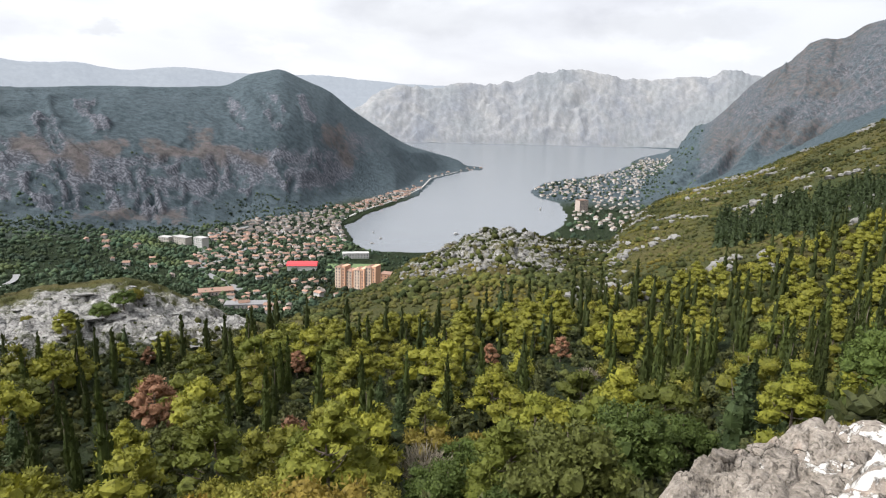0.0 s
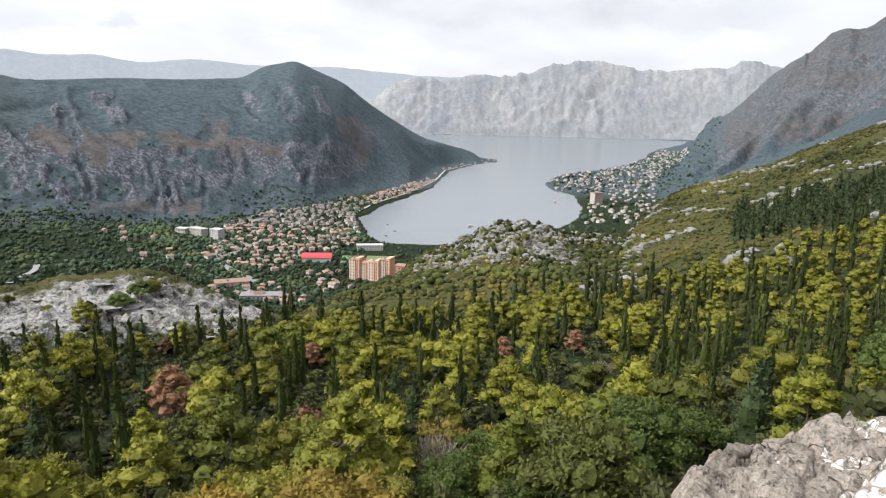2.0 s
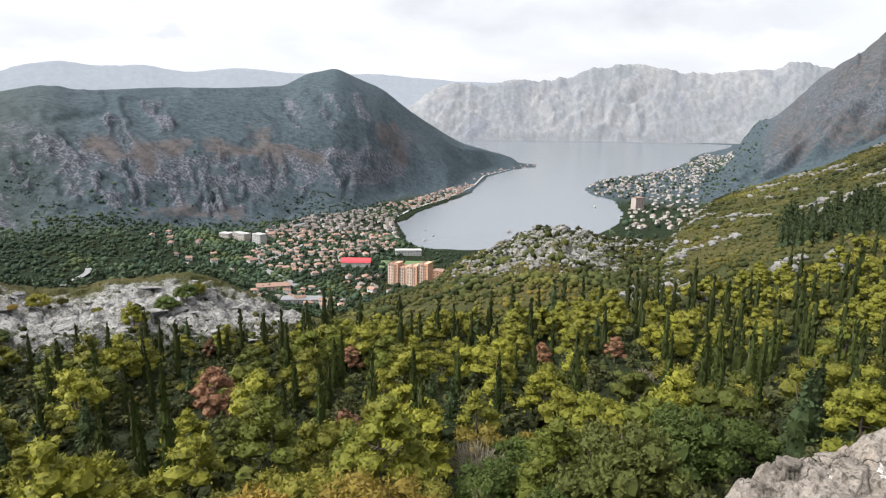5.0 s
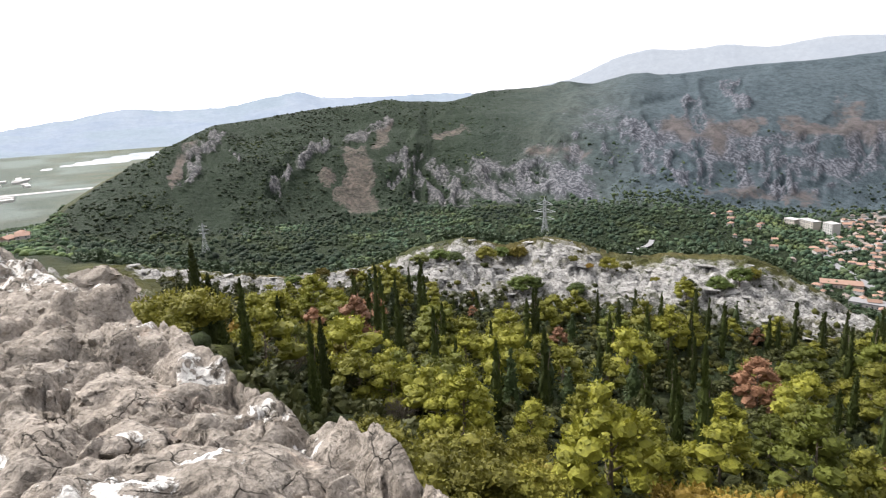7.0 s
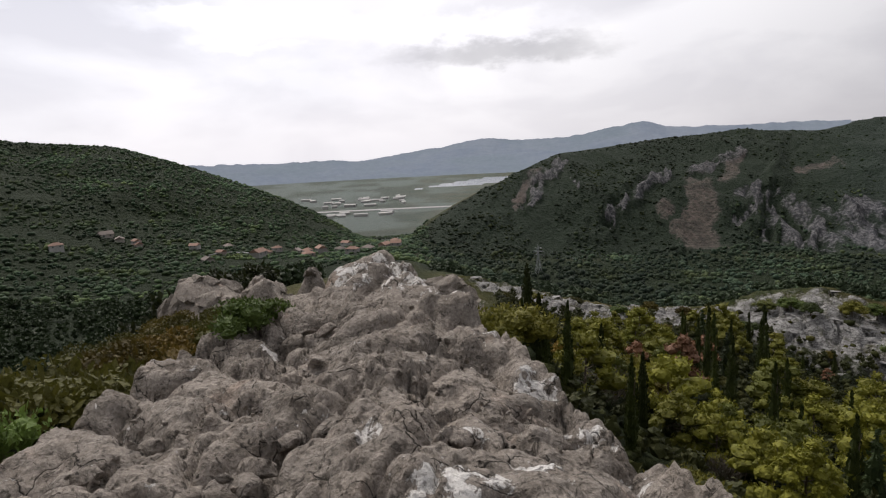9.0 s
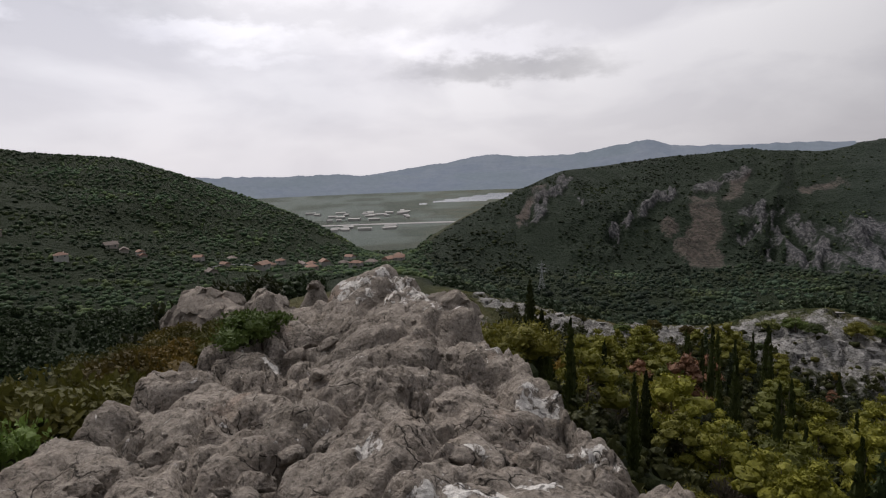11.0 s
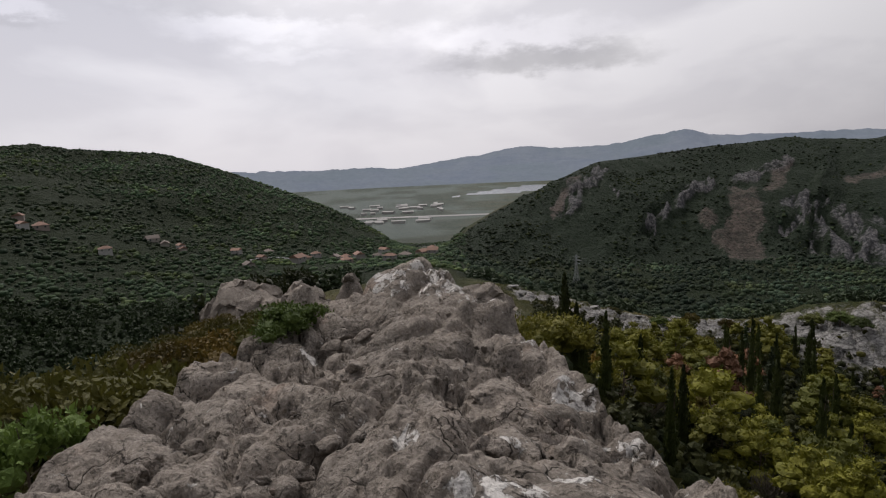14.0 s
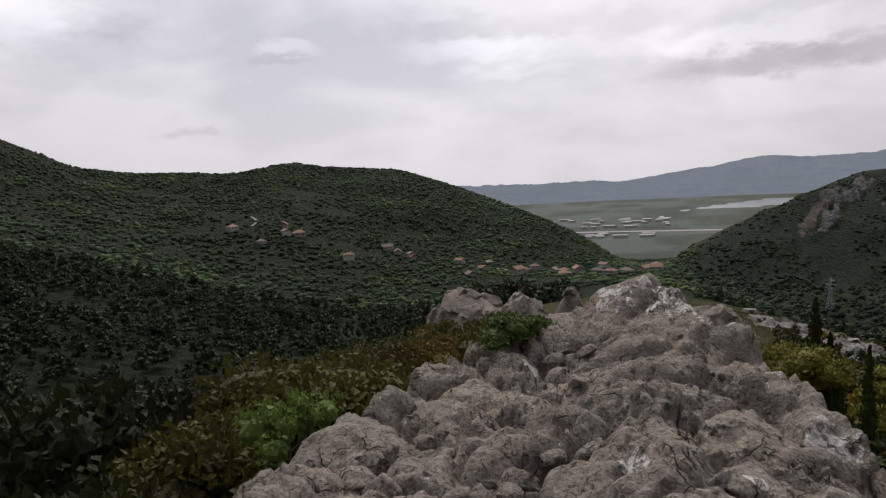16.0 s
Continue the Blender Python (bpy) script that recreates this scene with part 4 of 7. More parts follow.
# brinks of the rock round the viewer: azimuth, distance, degrees from the eye's level
RIDGE_EDGE = np.array([(40, 3.6, -42), (49.9, 3.8, -37.5), (53.2, 4.1, -33.8), (60.7, 4.9, -29.6), (69.5, 6.3, -24.0), (74.3, 7.7, -20.4), (80.4, 9.8, -15.0), (82.8, 10.8, -13.2), (85.2, 12.0, -11.0), (88.0, 13.0, -9.5), (91, 13.0, -10.0),
                       (93.2, 12.6, -11.6), (96.7, 11.6, -13.4), (102.2, 10.6, -14.8), (109.7, 9.0, -17.4), (113.3, 8.2, -19.0), (119.8, 6.9, -22.4), (124.9, 6.2, -23.6), (129, 5.8, -25.0), (135.7, 5.4, -27.0), (145, 5.0, -30)], float)
SHELF_EDGE = np.array([(-80, 15, -14), (-60, 14, -15.5), (-45, 12.5, -17.8), (-36.4, 11, -20.4), (-31.3, 10, -22.4), (-26.5, 8.8, -25.2), (-22.2, 7.8, -28.2), (-20.3, 7.0, -32.4), (-17, 6.0, -38), (-10, 5.0, -44)], float)
SLAB_EDGE = np.array([(-80, 5.4, -17), (-50, 5.2, -18.8), (-36.7, 4.9, -22.0), (-33, 4.5, -25.2), (-29.7, 3.9, -28.4), (-26, 3.2, -34), (-20, 2.6, -41), (-10, 2.3, -48)], float)


def brink(table, x, y):
    a, r = np.degrees(np.arctan2(-x, y)), np.hypot(x, y)
    edge = np.interp(a, table[:, 0], table[:, 1])
    return a, r, edge, edge * np.tan(np.radians(np.interp(a, table[:, 0], table[:, 2])))


def ridge_base(x, y):
    """The ridge runs out along -x to a peak, with a hollow before it, and falls steeply on both sides."""
    a, r, edge, top = brink(RIDGE_EDGE, x, y)
    f = np.clip((r - 2.0) / (edge - 2.0), 0, 1)
    z = -1.95 * (1 - f) + top * f - 0.42 * (edge / 12) * 4 * f * (1 - f) * (0.6 + 0.8 * f)
    along = np.exp(-((a - 90) / 9) ** 2)
    fall = 1.5 * (1 - along) + 0.42 * along
    return EYE + 0.10 + z - np.maximum(r - edge, 0) * fall - np.maximum(r - edge - 1.5, 0) * 0.5 * (1 - along)


def shoulder_base(x, y):
    """A lower shelf to the east, with a higher slab close by."""
    a, r, edge, top = brink(SHELF_EDGE, x, y)
    z = top - 0.25 + 0.25 * np.clip(r / edge, 0, 1) - np.maximum(r - edge, 0) * 1.6
    a, r, edge, top = brink(SLAB_EDGE, x, y)
    f = np.clip((r - 2.0) / (edge - 2.0), 0, 1)
    return EYE + np.maximum(z, -1.9 * (1 - f) + top * f - np.maximum(r - edge, 0) * 1.9)


ridge = rock_patch("rock_ridge", "weathered grey limestone ridge with white lichen and cracks", np.concatenate([np.arange(38, 57, 0.5), np.arange(57, 138, 0.22), np.arange(138, 152, 0.8)]), np.concatenate([np.geomspace(2.0, 15, 260)[:-1], np.geomspace(15, 46, 40)]), ridge_base, 0.55,
                   lichen=((83.6, 4.0, 0.42), (79.5, 4.1, 0.30), (88.5, 3.7, 0.25), (75.8, 4.6, 0.28), (81.5, 5.4, 0.22), (74.8, 7.2, 0.4), (90.5, 5.2, 0.2), (79.0, 8.8, 0.5), (85.5, 11.6, 0.9), (88.0, 12.6, 0.8), (91.0, 12.4, 0.7), (82.5, 10.4, 0.6), (98.5, 9.6, 0.4), (70.2, 5.9, 0.3), (66, 5.2, 0.3)))
shelf = rock_patch("rock_shelf", "pale grey limestone shelf beside the viewpoint", np.concatenate([np.arange(-78, -42, 0.8), np.arange(-42, -9, 0.2)]), np.geomspace(2.0, 17, 200), shoulder_base, 0.50, fine=1.9, crusted=1.1,
                   lichen=((-34, 3.6, 0.9), (-40, 4.4, 1.2), (-30, 3.2, 0.7), (-46, 5.0, 1.2), (-37, 4.6, 0.8), (-35.5, 10.4, 0.6), (-33, 9.0, 0.4)))
a = np.radians(np.arange(0, 361, 4))
rr = np.concatenate([np.linspace(0.05, 2.0, 22), np.linspace(2.1, 5.2, 26)])
X, Y = -np.sin(a)[:, None] * rr, np.cos(a)[:, None] * rr
Z = EYE - 1.72 - 0.12 * np.maximum(rr - 1.2, 0)[None] - 1.6 * np.maximum(rr - 1.9, 0)[None] + karst(X, Y, 0.12) * np.where(rr < 1.9, 1.0, 3.0)[None]
me = mesh_from("rock_stand", np.stack([X, Y, Z], -1).reshape(-1, 3), grid_faces(len(a), len(rr))[:, ::-1], ROCK)
tagged(new("rock_stand", me), "bare limestone on which the viewer stands", "rock", kind="structure")


def rock_block(seed, levels, mat=None, worn=1.0):
    """One weathered limestone block: a ball cut by random planes, then pitted; the smaller worn, the smoother."""
    r = np.random.default_rng(seed)
    bm = bmesh.new()
    bmesh.ops.create_icosphere(bm, subdivisions=levels, radius=1.0)
    p = np.array([v.co for v in bm.verts])
    for _ in range(15):
        n = r.normal(0, 1, 3); n /= np.linalg.norm(n)
        over = np.maximum(p @ n - r.uniform(0.42, 0.70), 0)
        p -= over[:, None] * n
    p /= 0.88
    p *= np.array([1.0, r.uniform(0.72, 0.95), r.uniform(0.6, 0.85)])
    off = Vector(r.uniform(-50, 50, 3))
    for v, q in zip(bm.verts, p):
        a = Vector(q) * 1.7 + off
        w = a + 0.35 * noise.noise_vector(a * 1.1)
        near, spots = noise.voronoi(w * 1.15)
        gap = near[1] - near[0]
        d = (noise.cell(spots[0] * 7.3) - 0.5) * 0.20 * min(1.0, gap / 0.12) - 0.13 * max(0.0, 1 - gap / 0.13)
        near, spots = noise.voronoi(w * 2.9 + Vector((5, 1, 8)))
        gap = near[1] - near[0]
        d += (noise.cell(spots[0] * 5.1) - 0.5) * 0.09 * min(1.0, gap / 0.12) - 0.05 * max(0.0, 1 - gap / 0.14)
        d *= worn
        d += 0.06 * noise.fractal(a * 1.6, 0.7, 2.1, 6) + 0.045 * noise.fractal(a * 6.1, 0.5, 2.1, 3)
        v.co = Vector(q) * (1 + d)
    for f in bm.faces:
        f.smooth = True
    me = bpy.data.meshes.new("rock"); bm.to_mesh(me); bm.free()
    me.materials.append(mat or ROCK)
    if worn > 0.7:
        me.set_sharp_from_angle(angle=radians(42))
    return me


def heap(parent, base, inside, sizes, count, seed, squash=1.0, mat=None, worn=1.0):
    """Blocks bedded side by side over a rock surface, large ones first."""
    r = np.random.default_rng(seed)
    fine, coarse = [rock_block(seed + i, 4, mat, worn) for i in range(7)], [rock_block(seed + i, 3, mat, worn) for i in range(7)]
    kept = []
    for s in np.sort(r.uniform(0, 1, count * 9) ** 2.2 * (sizes[1] - sizes[0]) + sizes[0])[::-1]:
        x, y = inside(r)
        d = math.hypot(x, y)
        if any((x - a) ** 2 + (y - b) ** 2 < (0.55 * (s + t)) ** 2 for a, b, t in kept) or d < 2.2:
            continue
        kept.append((x, y, s))
        z = float(base(np.array([x]), np.array([y]))[0])
        g = float(base(np.array([x + 0.3]), np.array([y]))[0]) - float(base(np.array([x - 0.3]), np.array([y]))[0])
        h = float(base(np.array([x]), np.array([y + 0.3]))[0]) - float(base(np.array([x]), np.array([y - 0.3]))[0])
        up = Vector((-g / 0.6, -h / 0.6, 1)).normalized()
        o = new("rock", (fine if d < 8 and s > 0.2 else coarse)[int(r.integers(7))])
        o.parent = parent
        turn = up.to_track_quat("Z", "Y").to_matrix().to_4x4() @ pose(0, 0, 0, r.uniform(-16, 16), r.uniform(-16, 16), r.uniform(0, 360))
        k = s * r.uniform(0.9, 1.25)
        o.matrix_world = Matrix.Translation(Vector((x, y, z - 0.22 * s))) @ turn @ Matrix.Diagonal((k * r.uniform(0.95, 1.35), k, k * squash, 1))
        if len(kept) >= count:
            break


def on_ridge(r):
    a = r.uniform(58, 122)
    d = r.uniform(0.4, 0.86) * np.interp(a, RIDGE_EDGE[:, 0], RIDGE_EDGE[:, 1])
    return -math.sin(radians(a)) * d, math.cos(radians(a)) * d


def on_shelf(r):
    a, d = radians(r.uniform(-75, -19)), math.sqrt(r.uniform(2.4 ** 2, 13.5 ** 2))
    return -math.sin(a) * d, math.cos(a) * d


heap(ridge, ridge_base, on_ridge, (0.07, 0.20), 36, 100, 0.9, None, 0.3)
heap(shelf, shoulder_base, on_shelf, (0.12, 0.36), 110, 200, 0.8, None, 0.45)


def rubble(base, inside, sizes, count, seed):
    """Small broken stone in the joints between the blocks."""
    r = np.random.default_rng(seed)
    kinds = [np.array([v.co for v in rock_block(seed + i, 3).vertices]) for i in range(5)]
    tris = np.array([tuple(p.vertices) for p in rock_block(seed, 3).polygons])
    vs, fs = [], []
    for i in range(count):
        x, y = inside(r)
        if math.hypot(x, y) < 2.3:
            continue
        s = r.uniform(*sizes)
        turn = np.array(pose(0, 0, 0, r.uniform(0, 360), r.uniform(0, 360), r.uniform(0, 360)))[:3, :3]
        vs.append(kinds[i % 5] @ turn.T * s + (x, y, float(base(np.array([x]), np.array([y]))[0]) + 0.02))
        fs.append(tris + len(kinds[0]) * (len(vs) - 1))
    me = mesh_from("rock_rubble", np.concatenate(vs), np.concatenate(fs), ROCK)
    me.set_sharp_from_angle(angle=radians(34))
    tagged(new("rock_rubble", me), "small broken limestone in the joints of the ridge", "rocks", kind="stuff")


rubble(ridge_base, on_ridge, (0.03, 0.09), 160, 300)


def rock_pile(az, r, top, wide, count, seed):
    """A heap of limestone standing clear of the slope: top in degrees from the eye's level."""
    cx, cy = -math.sin(radians(az)) * r, math.cos(radians(az)) * r
    peak = EYE + r * math.tan(radians(top))

    def base(x, y):
        g = ground_at(x, y)
        return g - 0.3 + np.maximum(peak - g, 0.6) * np.exp(-((x - cx) ** 2 + (y - cy) ** 2) / wide ** 2)

    g = np.linspace(-2.2 * wide, 2.2 * wide, 60)
    X, Y = np.meshgrid(cx + g, cy + g, indexing="ij")
    o = new("rock_pile", mesh_from("rock_pile", np.stack([X, Y, base(X, Y) + karst(X, Y, 0.3)], -1).reshape(-1, 3), grid_faces(60, 60), ROCK))
    tagged(o, "heap of grey limestone blocks rising from the scrub", "rock", kind="structure")

    def spot(q):
        return cx + q.normal(0, wide * 0.7), cy + q.normal(0, wide * 0.7)

    heap(o, base, spot, (0.25, 0.30 * wide + 0.2), count, seed, 0.85)


rock_pile(104.3, 58, -10.0, 4.2, 40, 400)
rock_pile(99.0, 32, -10.5, 1.9, 26, 420)
rock_pile(94.5, 24, -9.8, 1.1, 20, 440)
rock_pile(82.0, 60, -11.6, 3.0, 30, 460)


_r = Mat("rim_limestone", 0.95, 0.1)
_c = _r.mix(_r.ramp(_r.noise(0.5, 6, 0.65), (0.3, 0.0), (0.7, 1.0)), (0.169, 0.166, 0.159), (0.319, 0.311, 0.299))
_r.color(_r.mix(0.8, _r.mix(0.6, _c, _r.ramp(_r.random(), (0.0, 0.75), (1.0, 1.15)), "MULTIPLY"), _r.ramp(_r.noise(1.8, 7, 0.7, 0.5), (0.36, 0.3), (0.5, 1.05)), "MULTIPLY"))
_r.bump(_r.noise(1.5, 7, 0.7), 1.0, 0.6)
RIM_ROCK = _r.m


# broken ledges on the limestone rim, and the knoll's bare rock
def ledges(az, rad, least, count, sizes, seed, squash):
    r = np.random.default_rng(seed)
    kinds = [rock_block(seed + i, 2, RIM_ROCK) for i in range(6)]
    made = 0
    for _ in range(count * 12):
        a, d = r.uniform(*az), r.uniform(*rad)
        x, y = -math.sin(radians(a)) * d, math.cos(radians(a)) * d
        i, j = min(np.searchsorted(AZ, a), len(AZ) - 1), min(np.searchsorted(RAD, d), len(RAD) - 1)
        if G_ROCK[i, j] + r.normal(0, 0.1) < least:
            continue
        s = sizes[0] + (sizes[1] - sizes[0]) * r.random() ** 2
        o = new("rock", kinds[int(r.integers(6))])
        o.parent = GROUND_OB
        o.matrix_world = Matrix.Translation((x, y, float(ground_at(x, y)) - 0.25 * s * squash)) @ pose(0, 0, 0, r.uniform(-12, 12), r.uniform(-12, 12), a + r.normal(0, 25)) @ Matrix.Diagonal((s * r.uniform(1.2, 2.2), s, s * squash, 1))
        made += 1
        if made >= count:
            break


ledges((15, 84), (150, 232), 0.42, 300, (0.8, 3.2), 500, 0.5)

# ---- plants ----
rng = np.random.default_rng(7)
PINE = leaf_material("pine_needles", (0.088, 0.094, 0.011), (0.200, 0.192, 0.020), (0.060, 0.074, 0.010), 0.33)
CYPRESS = leaf_material("cypress_leaves", (0.020, 0.030, 0.006), (0.050, 0.062, 0.012), None, 0, 0.1)
FIR = leaf_material("fir_needles", (0.016, 0.027, 0.009), (0.040, 0.057, 0.017), None, 0, 0.1)
# leaves for the southern slope, with its shade put into the colour
DARK = leaf_material("shade_toned_dark_leaves", (0.011, 0.016, 0.005), (0.030, 0.036, 0.009), (0.05, 0.045, 0.010), 0.15)
AUTUMN = leaf_material("autumn_leaves", (0.038, 0.041, 0.008), (0.090, 0.084, 0.015), (0.11, 0.07, 0.014), 0.2)
OAK = leaf_material("oak_leaves", (0.034, 0.054, 0.010), (0.080, 0.108, 0.021), (0.088, 0.094, 0.020), 0.25)
SHRUB = leaf_material("shrub_leaves", (0.088, 0.090, 0.014), (0.185, 0.168, 0.024), (0.19, 0.112, 0.020), 0.14)
RUST = leaf_material("dry_needles", (0.120, 0.060, 0.032), (0.220, 0.112, 0.062), None, 0, 0.1)
GREEN = leaf_material("bright_leaves", (0.065, 0.108, 0.019), (0.123, 0.177, 0.039))
# valley trees to the south, likewise darkened in colour for shade
SHADE_LEAVES = leaf_material("shade_toned_leaves", (0.018, 0.034, 0.011), (0.036, 0.058, 0.018), None, 0, 0.1, 0.05)
# shrubs under the trees, darkened in colour for the shade there
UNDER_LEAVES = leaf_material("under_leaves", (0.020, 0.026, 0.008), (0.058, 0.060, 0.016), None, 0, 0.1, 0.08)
VALLEY_LEAVES = leaf_material("valley_leaves", (0.022, 0.037, 0.020), (0.046, 0.066, 0.030), None, 0, 0.1, 0.05)
TWIG = leaf_material("bare_twigs", (0.1, 0.085, 0.062), (0.169, 0.146, 0.115), None, 0, 0.05)
SCRUB = crown_material("hill_scrub", (0.036, 0.040, 0.012), (0.062, 0.060, 0.017), 0.8)
# dark bushes of knoll and hill; under trees the darkness is painted shade
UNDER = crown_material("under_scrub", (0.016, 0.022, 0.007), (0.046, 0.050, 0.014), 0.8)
DARKWOODS = crown_material("southern_woods", (0.023, 0.044, 0.023), (0.054, 0.086, 0.040), 0.45)
# darker copy of the valley woods: shade painted into the crowns
SHADEWOODS = crown_material("shade_toned_woods", (0.008, 0.015, 0.006), (0.021, 0.032, 0.012), 0.45)
WOODS = crown_material("valley_woods", (0.021, 0.037, 0.023), (0.040, 0.060, 0.034), 0.45)
_s = Mat("pale_stone", 0.95, 0.1)
_s.color(_s.mix(_s.island(), _s.mix(_s.noise(0.8, 6), (0.086, 0.084, 0.078), (0.156, 0.152, 0.144)), _s.mix(_s.noise(0.8, 6), (0.130, 0.127, 0.121), (0.222, 0.216, 0.206))))
_s.bump(_s.noise(1.2, 6, 0.7), 0.8, 0.6)
STONE = _s.m
_b = Mat("bark", 0.95, 0.1)
_b.color(_b.mix(_b.noise(6, 5, 0.6, 0, (1, 1, 0.2), False), (0.069, 0.054, 0.042), (0.169, 0.139, 0.115)))
BARK = _b.m


def quads(c, n, size, r):
    """Leaf sprays: small bent quads at points c that face roughly along n."""
    k = len(c)
    n = n + r.normal(0, 0.45, (k, 3))
    n /= np.linalg.norm(n, axis=1)[:, None] + 1e-9
    t = np.cross(n, r.normal(0, 1, (k, 3)))
    t /= np.linalg.norm(t, axis=1)[:, None] + 1e-9
    b = np.cross(n, t)
    s = (size * r.uniform(0.6, 1.35, k))[:, None]
    w = s * r.uniform(0.55, 0.95, k)[:, None]
    v = np.stack([c - t * s - b * w * 0.5, c + b * w * -1.0 + n * s * 0.2, c + t * s + b * w * 0.3, c + b * w + n * s * 0.15], 1)
    return v.reshape(-1, 3)


def tufts(c, d, size, r):
    """Needle tufts that stand out of the crown along d, each a narrow bent quad."""
    k = len(c)
    t = d + r.normal(0, 0.38, (k, 3)) + (0, 0, 0.35)
    t /= np.linalg.norm(t, axis=1)[:, None] + 1e-9
    b = np.cross(t, r.normal(0, 1, (k, 3)))
    b /= np.linalg.norm(b, axis=1)[:, None] + 1e-9
    n = np.cross(t, b)
    s = (size * r.uniform(0.8, 1.7, k))[:, None]
    w = s * r.uniform(0.3, 0.5, k)[:, None]
    return np.stack([c - t * s * 0.7, c - b * w + n * s * 0.1, c + t * s, c + b * w - n * s * 0.1], 1).reshape(-1, 3)


def puff(centre, radii, count, r, top=0.15):
    """Points and outward normals over an ellipsoid, mostly its upper side."""
    d = r.normal(0, 1, (count, 3))
    d[:, 2] = np.abs(d[:, 2]) * np.where(r.random(count) < 0.75, 1, -1) + top
    d /= np.linalg.norm(d, axis=1)[:, None]
    return np.asarray(centre) + d * np.asarray(radii) * r.uniform(0.66, 1.08, count)[:, None], d


def as_tris(v):
    q = v.reshape(-1, 4, 3)
    return q[:, [0, 1, 2, 0, 2, 3]].reshape(-1, 3)


def ball(level):
    bm = bmesh.new()
    bmesh.ops.create_icosphere(bm, subdivisions=level, radius=1.0)
    v = np.array([q.co for q in bm.verts]); f = np.array([[q.index for q in g.verts] for g in bm.faces])
    bm.free()
    return v, f


BALLS = {1: ball(1), 2: ball(2)}


def clump(c, radii, n, size, r, core=0.77):
    """A lumpy heart of foliage with small leaf sprays standing out of it."""
    v, f = BALLS[2 if n > 14 else 1]
    heart = np.asarray(c) + v * np.asarray(radii) * core * r.uniform(0.75, 1.15, (len(v), 1))
    p, d = puff(c, np.asarray(radii) * 1.03, n, r, 0.25)
    h = int(n * 0.5)
    return [heart[f].reshape(-1, 3), as_tris(tufts(p[:h], d[:h], size * 1.25, r)), as_tris(quads(p[h:], d[h:] + (0, 0, 0.25), size, r))]


def crown_pine(h, wide, n, size, r):
    """Billowing sprays in loose tiers, thinning to a rounded, uneven top."""
    k = int(np.clip(n / 60, 13, 30))
    out = []
    lean = r.normal(0, 0.10, 2) * wide
    for i in range(k):
        f = ((i + r.uniform(0.1, 0.9)) / k) ** 0.85              # height share inside the crown
        reach = wide * (0.92 * (1 - f ** 2.4)) * r.uniform(0.35, 1.0) ** 0.5
        an = i * 2.4 + r.uniform(-0.7, 0.7)
        c = (math.cos(an) * reach + lean[0] * f, math.sin(an) * reach + lean[1] * f, h * (0.24 + 0.68 * f) + 0.05 * h * r.normal())
        s = wide * r.uniform(0.26, 0.44) * (1.12 - 0.35 * f) * (22 / k) ** 0.35
        out += clump(c, (s, s * r.uniform(0.8, 1.15), s * r.uniform(0.55, 0.8)), n // k, size, r)
    return np.concatenate(out)


def crown_spindle(h, wide, n, size, r, cone=False):
    f = r.random(n) ** (1.3 if cone else 0.9)
    ph = r.uniform(0, 6.283, 3)

    def girth(f):
        return wide * ((1 - f) ** 0.9 * (0.8 + 0.2 * np.cos(f * 46)) if cone else np.minimum(1, 0.55 + 2.2 * f) * (1 - f ** 1.7) ** 0.85)

    an = r.uniform(0, 6.283, n)
    lump = 1 + 0.13 * np.sin(an * 2 + f * 15 + ph[0]) + 0.08 * np.sin(an * 3 - f * 31 + ph[1]) + r.normal(0, 0.06, n)
    base = 0.03 * h
    rad = girth(f) * lump
    c = np.stack([np.cos(an) * rad, np.sin(an) * rad, base + f * (h - base)], 1)
    d = np.stack([np.cos(an), np.sin(an), np.full(n, 0.25 if not cone else 0.3)], 1)
    if cone:
        out = [as_tris(tufts(c, d * (1, 1, -0.6), size * 1.1, r)), as_tris(quads(c[::2], d[::2] + (0, 0, 0.6), size * 0.9, r))]
    else:                                                        # upright sprays pressed to the stem
        out = [as_tris(tufts(c, d * 0.28 + (0, 0, 1.0), size * 1.15, r))]
    fs = np.linspace(0, 0.97, 10)
    ang = np.arange(7) * np.pi * 2 / 7
    rows = [np.stack([np.cos(ang) * q, np.sin(ang) * q, np.full(7, base + g * (h - base))], 1) for g, q in ((g, girth(np.array(g)) * 0.86 * r.uniform(0.8, 1.08, 7)) for g in fs)]
    for p, q in zip(rows, rows[1:]):
        p2, q2 = np.roll(p, -1, 0), np.roll(q, -1, 0)
        out += [np.stack([p, p2, q2], 1).reshape(-1, 3), np.stack([p, q2, q], 1).reshape(-1, 3)]
    out.append(np.stack([rows[-1], np.roll(rows[-1], -1, 0), np.repeat([[0, 0, h]], 7, 0)], 1).reshape(-1, 3))
    return np.concatenate(out)


def crown_round(h, wide, n, size, r, low=0.06):
    k = int(np.clip(n / 65, 12, 44))
    out = []
    for i in range(k):
        d = r.normal(0, 1, 3); d[2] = abs(d[2]) * 1.1 - 0.3; d /= np.linalg.norm(d)
        f = r.uniform(0.35, 0.80)
        c = (d[0] * wide * f, d[1] * wide * f, h * (low + 0.42) + d[2] * h * 0.46 * f)
        s = wide * r.uniform(0.22, 0.38) * (26 / k) ** 0.3
        out += clump(c, (s, s, s * 0.8 * min(1.1, h / (1.4 * wide))), n // k, size, r, 0.62)
    return np.concatenate(out)


